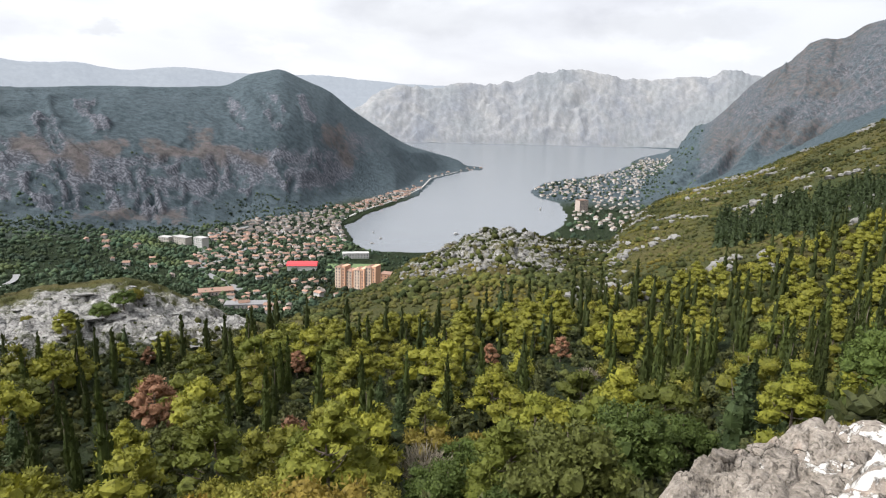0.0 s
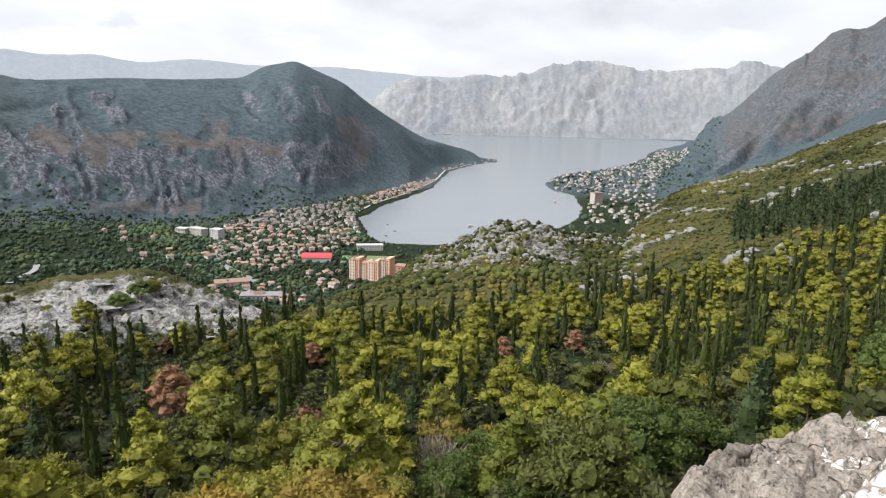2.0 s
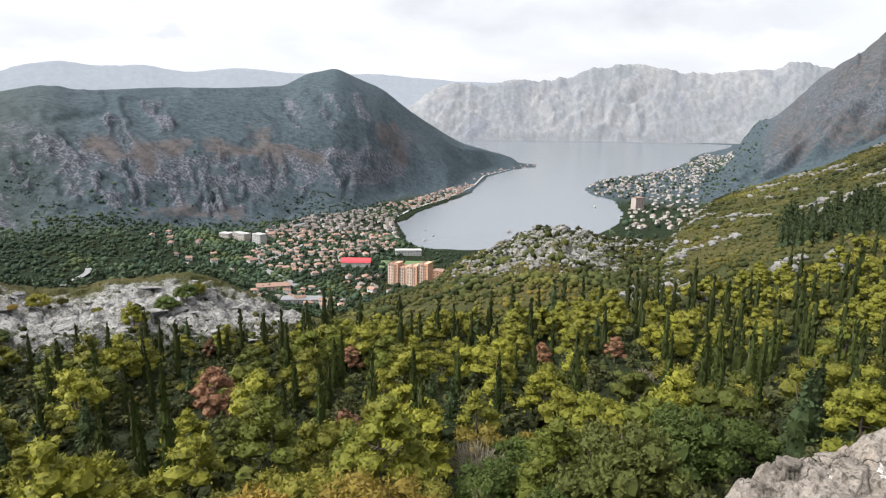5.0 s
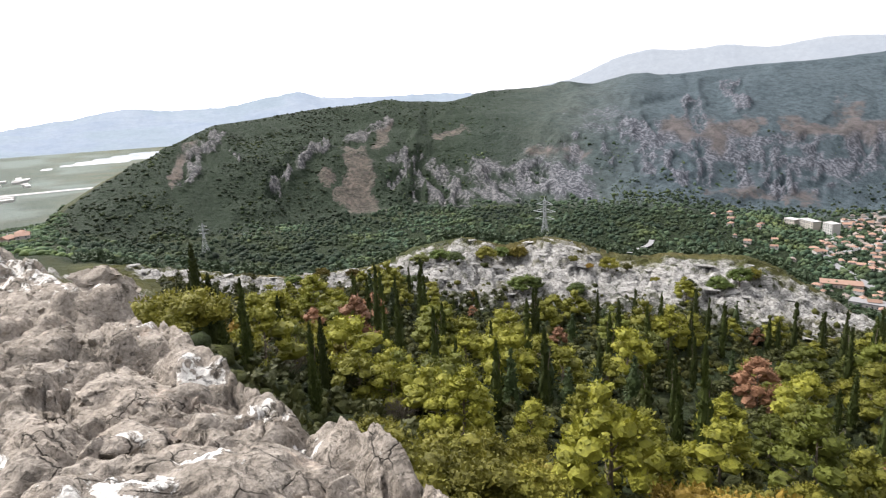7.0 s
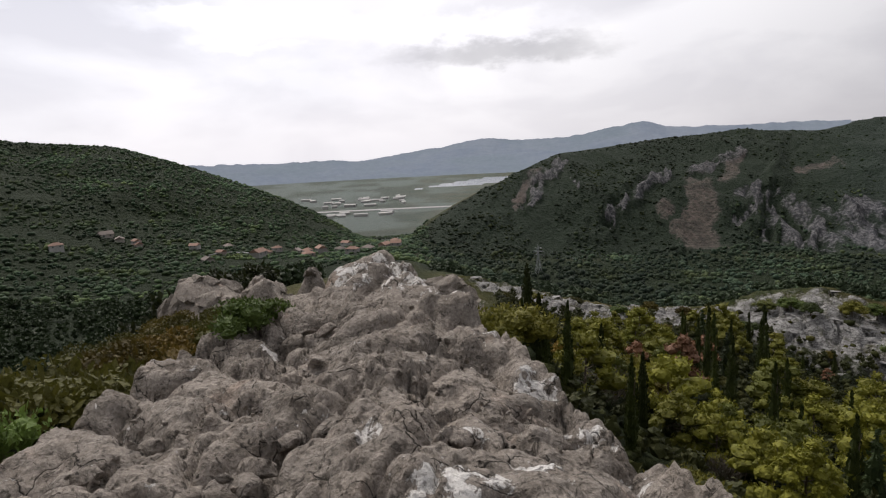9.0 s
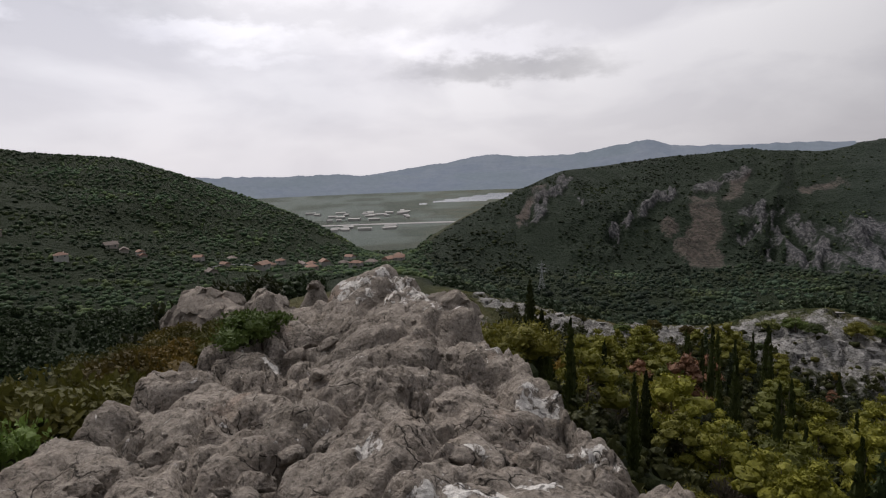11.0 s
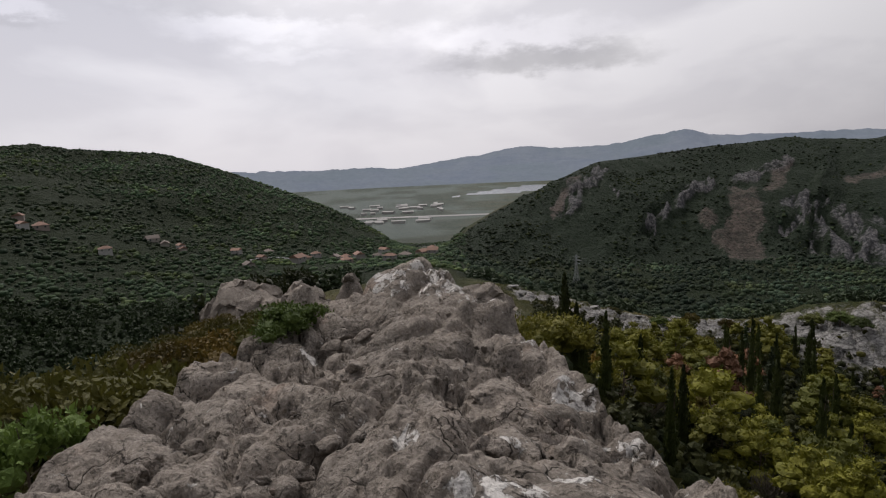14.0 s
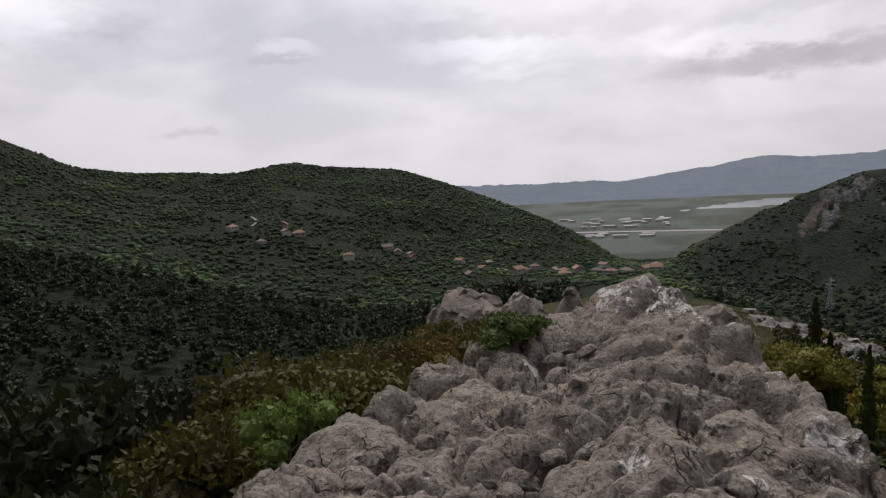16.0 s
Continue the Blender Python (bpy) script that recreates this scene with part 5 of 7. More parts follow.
def crown_bare(h, wide, n, size, r):
    """Fine upright twigs."""
    an, f = r.uniform(0, 6.283, n), r.random(n) ** 0.6
    rad = wide * r.random(n) ** 0.5 * (0.25 + 0.75 * f)
    c = np.stack([np.cos(an) * rad, np.sin(an) * rad, h * (0.15 + 0.8 * f * (1 - 0.35 * (rad / wide) ** 2))], 1)
    t = np.stack([np.cos(an) * 0.5, np.sin(an) * 0.5, np.ones(n)], 1) + r.normal(0, 0.25, (n, 3))
    t *= (size * r.uniform(0.8, 1.8, n))[:, None]
    side = r.normal(0, 1, (n, 3)); side *= (0.05 / np.linalg.norm(side, axis=1))[:, None]
    return as_tris(np.stack([c - t - side, c - t + side, c + t + side * 0.5, c + t - side * 0.5], 1).reshape(-1, 3))


def leaf_mesh(name, v, mat):
    return mesh_from(name, v, np.arange(len(v)).reshape(-1, 3), mat, False)


def tube(bm, pts, radii, sides=6):
    rings = []
    for i, (p, rd) in enumerate(zip(pts, radii)):
        d = (Vector(pts[min(i + 1, len(pts) - 1)]) - Vector(pts[max(i - 1, 0)])).normalized()
        x = d.orthogonal().normalized(); y = d.cross(x)
        rings.append([bm.verts.new(Vector(p) + (x * math.cos(6.283 * k / sides) + y * math.sin(6.283 * k / sides)) * rd) for k in range(sides)])
    for a, b in zip(rings, rings[1:]):
        for k in range(sides):
            bm.faces.new((a[k], a[(k + 1) % sides], b[(k + 1) % sides], b[k]))
    bm.faces.new(rings[0][::-1]); bm.faces.new(rings[-1])


def trunk_mesh(name, h, thick, reach, limbs, r, top=0.85):
    bm = bmesh.new()
    bend = r.normal(0, 0.03 * h, 2)
    pts = [(bend[0] * f * f, bend[1] * f * f, h * top * f - 0.6 * (f == 0)) for f in (0, 0.25, 0.5, 0.75, 1)]
    tube(bm, pts, [thick * (1.25 - f) for f in (0, 0.25, 0.5, 0.75, 1.1)])
    for i in range(limbs):
        f = r.uniform(0.3, 0.8); an = i * 2.4 + r.uniform(-0.4, 0.4)
        p = Vector((bend[0] * f * f, bend[1] * f * f, h * top * f))
        q = p + Vector((math.cos(an) * reach * (1.1 - f), math.sin(an) * reach * (1.1 - f), h * r.uniform(0.06, 0.16)))
        tube(bm, [p, p.lerp(q, 0.5) + Vector((0, 0, -0.03 * h)), q], [thick * 0.4, thick * 0.28, thick * 0.1], 4)
    me = bpy.data.meshes.new(name); bm.to_mesh(me); bm.free(); me.materials.append(BARK)
    return me


def part(name, data, parent, label=""):
    ob = new(name, data)
    ob.parent = parent
    return tagged(ob, label) if label else ob


# kind: crown builder, height, half-width, leaves near, leaf size, leaf material, trunk thickness, limbs
KINDS = {
    "pine_tree": (crown_pine, 8.8, 3.9, 2100, 0.15, PINE, 0.17, 7),
    "cypress_tree": (crown_spindle, 11.0, 0.80, 420, 0.2, CYPRESS, 0.14, 0),
    "fir_tree": (lambda *a: crown_spindle(*a, cone=True), 9.0, 2.3, 480, 0.24, FIR, 0.14, 0),
    "oak_tree": (crown_round, 9.0, 5.2, 4600, 0.155, OAK, 0.25, 7),
    "dry_pine": (crown_pine, 9.0, 3.4, 1500, 0.15, RUST, 0.14, 8),
    "shrub": (crown_round, 4.2, 3.3, 2900, 0.12, SHRUB, 0.07, 4),
    "thicket": (crown_round, 3.4, 2.3, 4200, 0.11, SHRUB, 0.05, 5),
    "green_shrub": (crown_round, 1.3, 0.9, 1100, 0.045, GREEN, 0.03, 4),
    "dark_bush": (crown_round, 3.6, 2.4, 3000, 0.10, DARK, 0.06, 5),
    "dark_oak": (crown_round, 9.0, 5.2, 2600, 0.21, DARK, 0.25, 7),
    "autumn_bush": (crown_round, 4.0, 2.8, 13000, 0.07, AUTUMN, 0.07, 5),
    "bare_shrub": (crown_bare, 4.4, 2.8, 600, 0.32, TWIG, 0.07, 5),
}
LABELS = {
    "pine_tree": "bright yellow-green pine with a clumped crown on the slope",
    "cypress_tree": "slender dark green cypress standing among the pines",
    "fir_tree": "dark green conical fir among the pines",
    "oak_tree": "broad dark green oak on the slope below the rock",
    "dry_pine": "dead pine with rust-brown needles in the wood",
    "shrub": "olive and yellow-brown shrub on the slope",
    "thicket": "dense olive thicket close below the rock",
    "green_shrub": "fresh green shrub growing from the rock",
    "dark_bush": "dense green bush below the rock, its leaves coloured dark for shade",
    "dark_oak": "broad oak on the southern slope, its leaves coloured dark for shade",
    "autumn_bush": "olive-brown autumn bush beside the limestone ridge",
    "bare_shrub": "pale leafless shrub with fine grey twigs",
}
CATEGORY = {"pine_tree": "tree", "cypress_tree": "tree", "fir_tree": "tree", "oak_tree": "tree", "dark_oak": "tree", "autumn_bush": "shrub", "dry_pine": "tree", "shrub": "shrub", "green_shrub": "shrub", "thicket": "shrub", "bare_shrub": "shrub", "dark_bush": "shrub"}
MODELS, count_of = {}, {}


def models(kind, detail):
    key = (kind, detail)
    if key not in MODELS:
        fn, h, w, n, s, mat, th, limbs = KINDS[kind]
        made = []
        for i in range(4 if detail == 1 else 5):
            r = np.random.default_rng(hash_of(kind) + i * 31 + (0 if detail == 1 else 7))
            hh, ww = h * r.uniform(0.93, 1.07), w * r.uniform(0.85, 1.15)
            k = int(n * (1, 0.36, 0.10)[detail - 1])
            v = fn(hh, ww, k, s * (1, 1.45, 2.3)[detail - 1], r)
            made.append((leaf_mesh("crown", v, mat), trunk_mesh("trunk", hh, th, ww, limbs, r, 0.45 if kind in ("shrub", "bare_shrub") else 0.85), v, hh))
        MODELS[key] = made
    return MODELS[key]


def hash_of(word):
    return sum(ord(c) * (i + 3) for i, c in enumerate(word))


def plant(kind, x, y, scale=1.0, detail=1, variant=None, tall=1.0, spin=None):
    made = models(kind, detail)
    crown, trunk, _, h = made[int(rng.integers(len(made))) if variant is None else variant]
    root = new(kind)
    root.empty_display_size = 0.2
    root.location = (x, y, float(ground_at(x, y)) - 0.1)
    root.rotation_euler = (0, 0, rng.uniform(0, 6.283) if spin is None else spin)
    root.scale = (scale, scale, scale * tall)
    tagged(root, LABELS[kind], CATEGORY[kind], "trees of the slope" if CATEGORY[kind] == "tree" else "shrubs of the slope")
    part("trunk", trunk, root)
    part("crown", crown, root)
    count_of[kind] = count_of.get(kind, 0) + 1
    return root


def polar(az, r):
    return -math.sin(radians(az)) * r, math.cos(radians(az)) * r


def place_by_top(az, el, height):
    """Where on the slope a tree of that height has its tip at this angle from the eye."""
    r = np.linspace(48, wood_edge(az) + 25, 800)
    a = radians(az)
    tip = np.degrees(np.arctan2(ground_at(-math.sin(a) * r, math.cos(a) * r) + height - EYE, r))
    low = np.nonzero(tip < el)[0]
    return float(r[min(low[-1] + 1, 799)]) if len(low) else 60.0


def wood_edge(a):
    return float(np.interp(a, [-45, -34, -25, -15, -5, 5, 14, 18, 28, 40, 47, 52, 58, 70, 78], [330, 290, 245, 215, 200, 195, 182, 168, 170, 168, 156, 162, 178, 185, 150]))


TAKEN, CLEAR = [], []
# trees that stand out: kind, azimuth, angle of the tip, height in metres
NOTABLE = [
    ("dry_pine", 25.2, -22.1, 10.5), ("dry_pine", 25.6, -19.6, 5.0), ("dry_pine", 42.5, -20.6, 5.5), ("dry_pine", 13.0, -20.8, 7.0), ("dry_pine", -5.2, -20.3, 6.0), ("dry_pine", -11.8, -18.9, 7.0),
    ("dry_pine", 50.6, -18.6, 4.0), ("cypress_tree", 18.2, -21.5, 11.0), ("cypress_tree", 15.1, -21.7, 11.0), ("cypress_tree", 7.0, -20.9, 11.0), ("cypress_tree", -1.2, -21.6, 12.0),
    ("cypress_tree", 2.1, -20.4, 10.0), ("cypress_tree", 32.5, -21.2, 10.0), ("cypress_tree", 30.5, -21.0, 10.0), ("cypress_tree", 29.6, -20.6, 9.0), ("cypress_tree", 39.0, -17.5, 9.0),
    ("cypress_tree", 14.5, -19.9, 12.0), ("cypress_tree", 13.8, -19.9, 12.0), ("cypress_tree", 24.7, -18.6, 9.0), ("cypress_tree", 24.0, -18.8, 9.0),
    ("pine_tree", 9.6, -22.7, 9.5), ("pine_tree", 24.0, -26.0, 8.0), ("pine_tree", 34.5, -27.5, 8.5), ("pine_tree", 28.0, -25.0, 8.0), ("pine_tree", 40.0, -26.0, 8.0),
    ("fir_tree", 3.2, -23.8, 8.5), ("fir_tree", -1.4, -23.3, 7.5), ("fir_tree", 35.6, -23.0, 8.5), ("fir_tree", 5.2, -23.4, 7.0),
    ("cypress_tree", -22.2, -17.0, 11.0), ("cypress_tree", -18.5, -17.5, 9.0), ("cypress_tree", -34.4, -13.0, 12.0), ("cypress_tree", -33.0, -15.0, 12.0), ("cypress_tree", -32.2, -15.4, 11.0),
    ("cypress_tree", -26.6, -17.2, 10.0), ("cypress_tree", -20.5, -17.6, 9.0),
    ("cypress_tree", 71.6, -15.0, 10.0), ("cypress_tree", 75.2, -14.5, 11.0), ("cypress_tree", 74.2, -15.5, 9.0), ("cypress_tree", 73.7, -15.9, 8.0), ("cypress_tree", 68.6, -16.1, 9.0),
    ("cypress_tree", 66.0, -19.3, 10.0), ("cypress_tree", 65.0, -18.6, 10.0), ("cypress_tree", 61.6, -16.8, 9.0), ("cypress_tree", 60.4, -15.9, 11.0), ("cypress_tree", 52.4, -17.8, 6.0), ("cypress_tree", 50.2, -17.3, 6.5),
    ("bare_shrub", 20.0, -26.0, 4.0), ("bare_shrub", -14.5, -21.5, 4.0), ("bare_shrub", 58.0, -26.5, 3.5),
]
for kind, az, el, h in NOTABLE:
    base = KINDS[kind][1]
    d = place_by_top(az, el, h)
    x, y = polar(az, d)
    plant(kind, x, y, h / base if kind != "cypress_tree" else (h / base) ** 0.5, 1, tall=1.0 if kind != "cypress_tree" else (h / base) ** 0.5)
    CLEAR.append((kind, az, d))
    TAKEN.append((x, y, 4.5 if kind != "cypress_tree" else 1.6))

for az, d, k in ((-13.3, 42, 1.08), (-18.4, 54, 1.1), (-23.5, 60, 0.7), (-8.0, 47, 0.55)):
    x, y = polar(az, d)
    plant("oak_tree", x, y, k, 1)
    CLEAR.append(("oak_tree", az, d))
    TAKEN.append((x, y, 5.5 * k))


def field_at(F, x, y):
    a, r = np.degrees(np.arctan2(-x, y)), np.hypot(x, y)
    return F[np.clip(np.searchsorted(AZ, a), 0, len(AZ) - 1), np.clip(np.searchsorted(RAD, r), 0, len(RAD) - 1)]


# the wood: pines with groups of cypress, shrubs nearer the rock
FAR_LEAVES = {}


def scatter(count, az, rad, gap, seed):
    """Places spread over a sector, none closer than gap."""
    r = np.random.default_rng(seed)
    kept, buckets = [], {}
    for x, y, g in TAKEN:
        buckets.setdefault((int(x // 8), int(y // 8)), []).append((x, y, g))
    for _ in range(count):
        a, d = r.uniform(*az), math.sqrt(r.uniform(rad[0] ** 2, rad[1] ** 2))
        x, y = polar(a, d)
        g = gap * (0.75 + 0.5 * r.random())
        bx, by = int(x // 8), int(y // 8)
        if all(math.hypot(x - u, y - v) > min(g, q + 1.2) for i in (-1, 0, 1) for j in (-1, 0, 1) for u, v, q in buckets.get((bx + i, by + j), ())):
            buckets.setdefault((bx, by), []).append((x, y, g))
            kept.append((a, d, x, y, r.random(), r.random()))
    return kept


for a, d, x, y, q, q2 in scatter(6000, (-44, 78), (9, 330), 5.0, 3):
    if d > wood_edge(a) or (a > 60 and y < 3.8) or (a > -12 and d < 32) or d < 14 + 0.2 * abs(a + 30):
        continue
    if any(abs(a - b) * d * 0.0175 < (5.4 if k in ("dry_pine", "oak_tree") else 2.4) and e - (30 if k in ("dry_pine", "oak_tree") else 13) < d < e + 2 for k, b, e in CLEAR):
        continue
    if a < -14 and d < 42:
        if q < 0.6 and d > 18:
            plant("thicket" if d < 28 else "shrub", x, y, 0.5 + 0.35 * q2, 1)
        continue
    grove = float(value_noise(np.array(x / 26.0), np.array(y / 26.0), 5))
    near = d + 22 * (grove - 0.5)
    if near < 78 and a < 5:
        kind = "shrub" if q < 0.26 else "oak_tree" if q < 0.64 else "fir_tree" if q < 0.78 else "pine_tree" if q < 0.92 else "bare_shrub"
    elif near < 62:
        kind = "shrub" if q < 0.68 else "pine_tree" if q < 0.9 else "oak_tree" if q < 0.93 else "bare_shrub"
    elif a < -12:
        kind = "cypress_tree" if near > 72 and q < 0.26 + 0.34 * (grove > 0.5) else "pine_tree" if q < 0.85 else "shrub"
    elif a > 55 and near < 95:
        kind = "shrub" if q < 0.3 else "pine_tree" if q < 0.9 else "bare_shrub"
    else:
        kind = "cypress_tree" if q < 0.24 + 0.35 * (grove > 0.55) else "pine_tree" if q < 0.84 else "fir_tree" if q < 0.91 else "dry_pine" if q < 0.925 else "shrub"
    if kind == "cypress_tree" and a > 15 and field_at(G_ROCK, np.array([x]), np.array([y]))[0] > 0.2 and q2 > 0.25:
        continue
    scale = (0.92 if kind == "cypress_tree" else 0.74) + 0.5 * q2
    if a > 60 and math.degrees(math.atan2(float(ground_at(x, y)) + KINDS[kind][1] * scale - EYE, d)) > np.interp(a, [60, 70, 75, 78], [-14.6, -15.0, -14.2, -14.0]):
        continue
    if kind == "shrub":
        scale *= 1.15
    if kind == "oak_tree":
        scale *= 0.6
    if d > 150 and kind == "pine_tree":
        scale *= 0.85
    if count_of.get(kind, 0) < 280 and d < 150:
        plant(kind, x, y, scale, 1 if d < 64 else 2)
    else:
        made = models(kind, 2 if d < 130 else 3)
        v = made[int(rng.integers(len(made)))][2].copy() * scale
        t = rng.uniform(0, 6.283)
        v[:, 0], v[:, 1] = v[:, 0] * math.cos(t) - v[:, 1] * math.sin(t), v[:, 0] * math.sin(t) + v[:, 1] * math.cos(t)
        FAR_LEAVES.setdefault(KINDS[kind][5].name, []).append(v + (x, y, float(ground_at(x, y)) - 0.1))
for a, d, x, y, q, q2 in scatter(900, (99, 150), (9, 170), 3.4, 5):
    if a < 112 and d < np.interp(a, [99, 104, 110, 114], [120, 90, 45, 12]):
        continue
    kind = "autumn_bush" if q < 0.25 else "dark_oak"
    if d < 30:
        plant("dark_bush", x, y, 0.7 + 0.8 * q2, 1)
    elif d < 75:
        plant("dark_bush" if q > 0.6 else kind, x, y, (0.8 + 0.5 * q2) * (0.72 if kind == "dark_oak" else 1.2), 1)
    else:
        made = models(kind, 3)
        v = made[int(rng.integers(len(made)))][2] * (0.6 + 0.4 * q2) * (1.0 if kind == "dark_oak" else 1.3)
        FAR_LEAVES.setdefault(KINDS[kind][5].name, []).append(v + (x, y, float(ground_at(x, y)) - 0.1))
for mat, vs in FAR_LEAVES.items():
    tagged(new("far_wood", leaf_mesh("far_wood", np.concatenate(vs), bpy.data.materials[mat])), "upper edge of the pine and cypress wood", "wood", kind="stuff")


# ---- cover too small or too far to count: scrub, valley woods, woods of the massif ----
def cover(name, label, mat, places, size, tall=1.0, seed=1):
    """Small lumpy crowns, each resting on the ground, joined into one mesh."""
    r = np.random.default_rng(seed)
    p = np.asarray(places, float)
    v, f = BALLS[1]
    k = len(p)
    s = p[:, 2] * size * np.clip(np.hypot(p[:, 0], p[:, 1]) / 520, 0.55 if size > 2.5 else 1, 1)
    base = np.stack([p[:, 0], p[:, 1], ground_at(p[:, 0], p[:, 1]) + 0.45 * tall * s], 1)
    t = r.uniform(0, 6.283, (k, 1))
    x, y = v[None, :, 0] * np.cos(t) - v[None, :, 1] * np.sin(t), v[None, :, 0] * np.sin(t) + v[None, :, 1] * np.cos(t)
    q = np.stack([x, y, np.broadcast_to(v[None, :, 2] * tall, x.shape)], -1) * r.uniform(0.62, 1.3, (k, len(v), 1))
    s = s * r.uniform(0.55, 1.35, k)
    q = q * s[:, None, None] + base[:, None]
    faces = (f[None] + (np.arange(k) * len(v))[:, None, None]).reshape(-1, 3)
    return tagged(new(name, mesh_from(name, q.reshape(-1, 3), faces, mat)), label, "plants", kind="stuff")


def leafy(name, label, mat, places, size, seed):
    """Small leafy trees of a wood some way off, joined into one mesh."""
    r = np.random.default_rng(seed)
    kinds = []
    for _ in range(7):
        out = []
        for i in range(6):
            an, f = i * 2.4 + r.uniform(-0.5, 0.5), r.uniform(0.2, 1.0)
            w = r.uniform(0.38, 0.6) * (1.15 - 0.4 * f)
            out += clump((math.cos(an) * 0.62 * (1.1 - f), math.sin(an) * 0.62 * (1.1 - f), 0.35 + 1.15 * f), (w, w, w * 0.8), 9, 0.17, r)
        kinds.append(np.concatenate(out))
    vs = []
    for x, y, k in places:
        v, t, q = kinds[int(r.integers(7))], r.uniform(0, 6.283), k * size
        vs.append(np.stack([v[:, 0] * math.cos(t) - v[:, 1] * math.sin(t), v[:, 0] * math.sin(t) + v[:, 1] * math.cos(t), v[:, 2] * r.uniform(0.8, 1.3)], 1) * q + (x, y, 0))
    z = np.repeat(ground_at(places[:, 0], places[:, 1]), [len(v) for v in vs])
    v = np.concatenate(vs)
    v[:, 2] += z - 0.2
    return tagged(new(name, leaf_mesh(name, v, mat)), label, "wood", kind="stuff")


def spread(n, az, rad, seed, rocky=0.45, patch=40.0, sparse=0.0):
    """Random places in a sector that are not too stony, in drifts."""
    r = np.random.default_rng(seed)
    a, d = r.uniform(az[0], az[1], n), np.sqrt(r.uniform(rad[0] ** 2, rad[1] ** 2, n))
    x, y = -np.sin(np.radians(a)) * d, np.cos(np.radians(a)) * d
    ok = field_at(G_ROCK, x, y) + r.normal(0, 0.12, n) < rocky
    ok &= (signed_distance(BAY, x, y) > 10) & (ground_at(x, y) > 0.5)
    if sparse:
        ok &= value_noise(x / patch, y / patch, seed) + r.normal(0, 0.1, n) > sparse
    return np.stack([x[ok], y[ok], 0.45 + 1.1 * r.random(int(ok.sum())) ** 1.5], 1)


u_of = (GX * 0 + RAD[None] - FOOT_R[:, None]) / (CREST_R - FOOT_R)[:, None]


def keep_below(places, high, low=-9.0):
    u = field_at(u_of, places[:, 0], places[:, 1])
    return places[(u < high) & (u > low)]


def thin_out(places, a0, a1):
    """Fewer and fewer towards the north."""
    a = np.degrees(np.arctan2(-places[:, 0], places[:, 1]))
    return places[np.random.default_rng(5).random(len(places)) < np.clip((a - a0) / (a1 - a0), 0, 1)]


cover("hill_scrub", "olive and ochre scrub over the stony hillside", SCRUB, spread(16000, (-45, 15), (185, 640), 11, 0.34, 26, 0.2), 0.95, 0.8, 1)
cover("valley_woods", "dense green woods on the valley floor", WOODS, keep_below(spread(15000, (8, 84), (330, 850), 13, 0.35, 50, 0.2), 0.04), 2.0, 0.85, 3)
cover("massif_woods", "woods on the slopes of the massif, coloured dark for shade", SHADEWOODS, thin_out(keep_below(spread(17000, (40, 85), (620, 1330), 14, 0.15, 70, 0.3), 0.99, -0.02), 46, 72), 1.6, 0.6, 4)
cover("slope_woods", "green woods climbing the foot of the massif", WOODS, keep_below(spread(12000, (9, 62), (680, 1350), 19, 0.2, 60, 0.35), 0.3, -0.05), 1.7, 0.8, 9)
cover("south_woods", "dense dark green woods on the southern hills", DARKWOODS, spread(24000, (84, 147), (380, 1130), 15, 0.6, 46, 0.25), 1.9, 0.65, 5)
leafy("south_slope_woods", "dense green trees in the southern valley, coloured dark for shade", SHADE_LEAVES, spread(3600, (94, 147), (120, 400), 17, 0.6, 30, 0.25), 2.3, 7)
leafy("under_scrub", "low shrubs under the trees of the slope, coloured dark for shade", UNDER_LEAVES, spread(2000, (-40, 78), (30, 190), 12, 0.5), 1.4, 2)
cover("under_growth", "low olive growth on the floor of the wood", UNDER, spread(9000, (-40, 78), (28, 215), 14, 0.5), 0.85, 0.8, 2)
leafy("rim_woods", "green trees in the valley just beyond the limestone rim", VALLEY_LEAVES, spread(1500, (12, 84), (245, 360), 27, 0.35, 40, 0.25), 2.2, 9)
cover("knoll_bushes", "dark bushes between the rocks of the knoll", UNDER, spread(4600, (-16, 12), (235, 470), 41, 9, 14, 0.42), 1.4, 0.9, 43)


def stones(name, label, places, size, seed):
    """Loose angular limestone on the ground."""
    o = cover(name, label, STONE, places, size, 0.62, seed)
    o.data.polygons.foreach_set("use_smooth", np.zeros(len(o.data.polygons), bool))
    tagged(o, category="rocks")


def stony(n, az, rad, seed, least):
    p = spread(n, az, rad, seed, 9)
    return p[field_at(G_ROCK, p[:, 0], p[:, 1]) + np.random.default_rng(seed).normal(0, 0.15, len(p)) > least]


stones("knoll_stones", "pale limestone rocks over the knoll", stony(7000, (-17, 13), (225, 470), 45, 0.25), 1.05, 47)
ledge = spread(16000, (-45, -12), (215, 640), 49, 9)
band = fbm(ledge[:, 0] / 26 + ledge[:, 1] / 60, ledge[:, 1] / 26 - ledge[:, 0] / 60, 4, 0.55, 57)
stones("hill_stones", "pale limestone outcrops on the hillside", ledge[band > 0.36], 1.6, 51)
dark = spread(7000, (-45, 12), (190, 640), 61, 9, 22, 0.56)
cover("hill_bushes", "dark green bushes scattered over the hillside", UNDER, dark, 1.3, 0.9, 63)
firs = spread(260, (-36, -24), (285, 365), 65, 9)
vs = []
for x, y, k in firs:
    m4 = models("fir_tree", 3)[int(rng.integers(5))][2]
    vs.append(m4 * (0.75 + 0.35 * k) + (x, y, float(ground_at(x, y)) - 0.2))
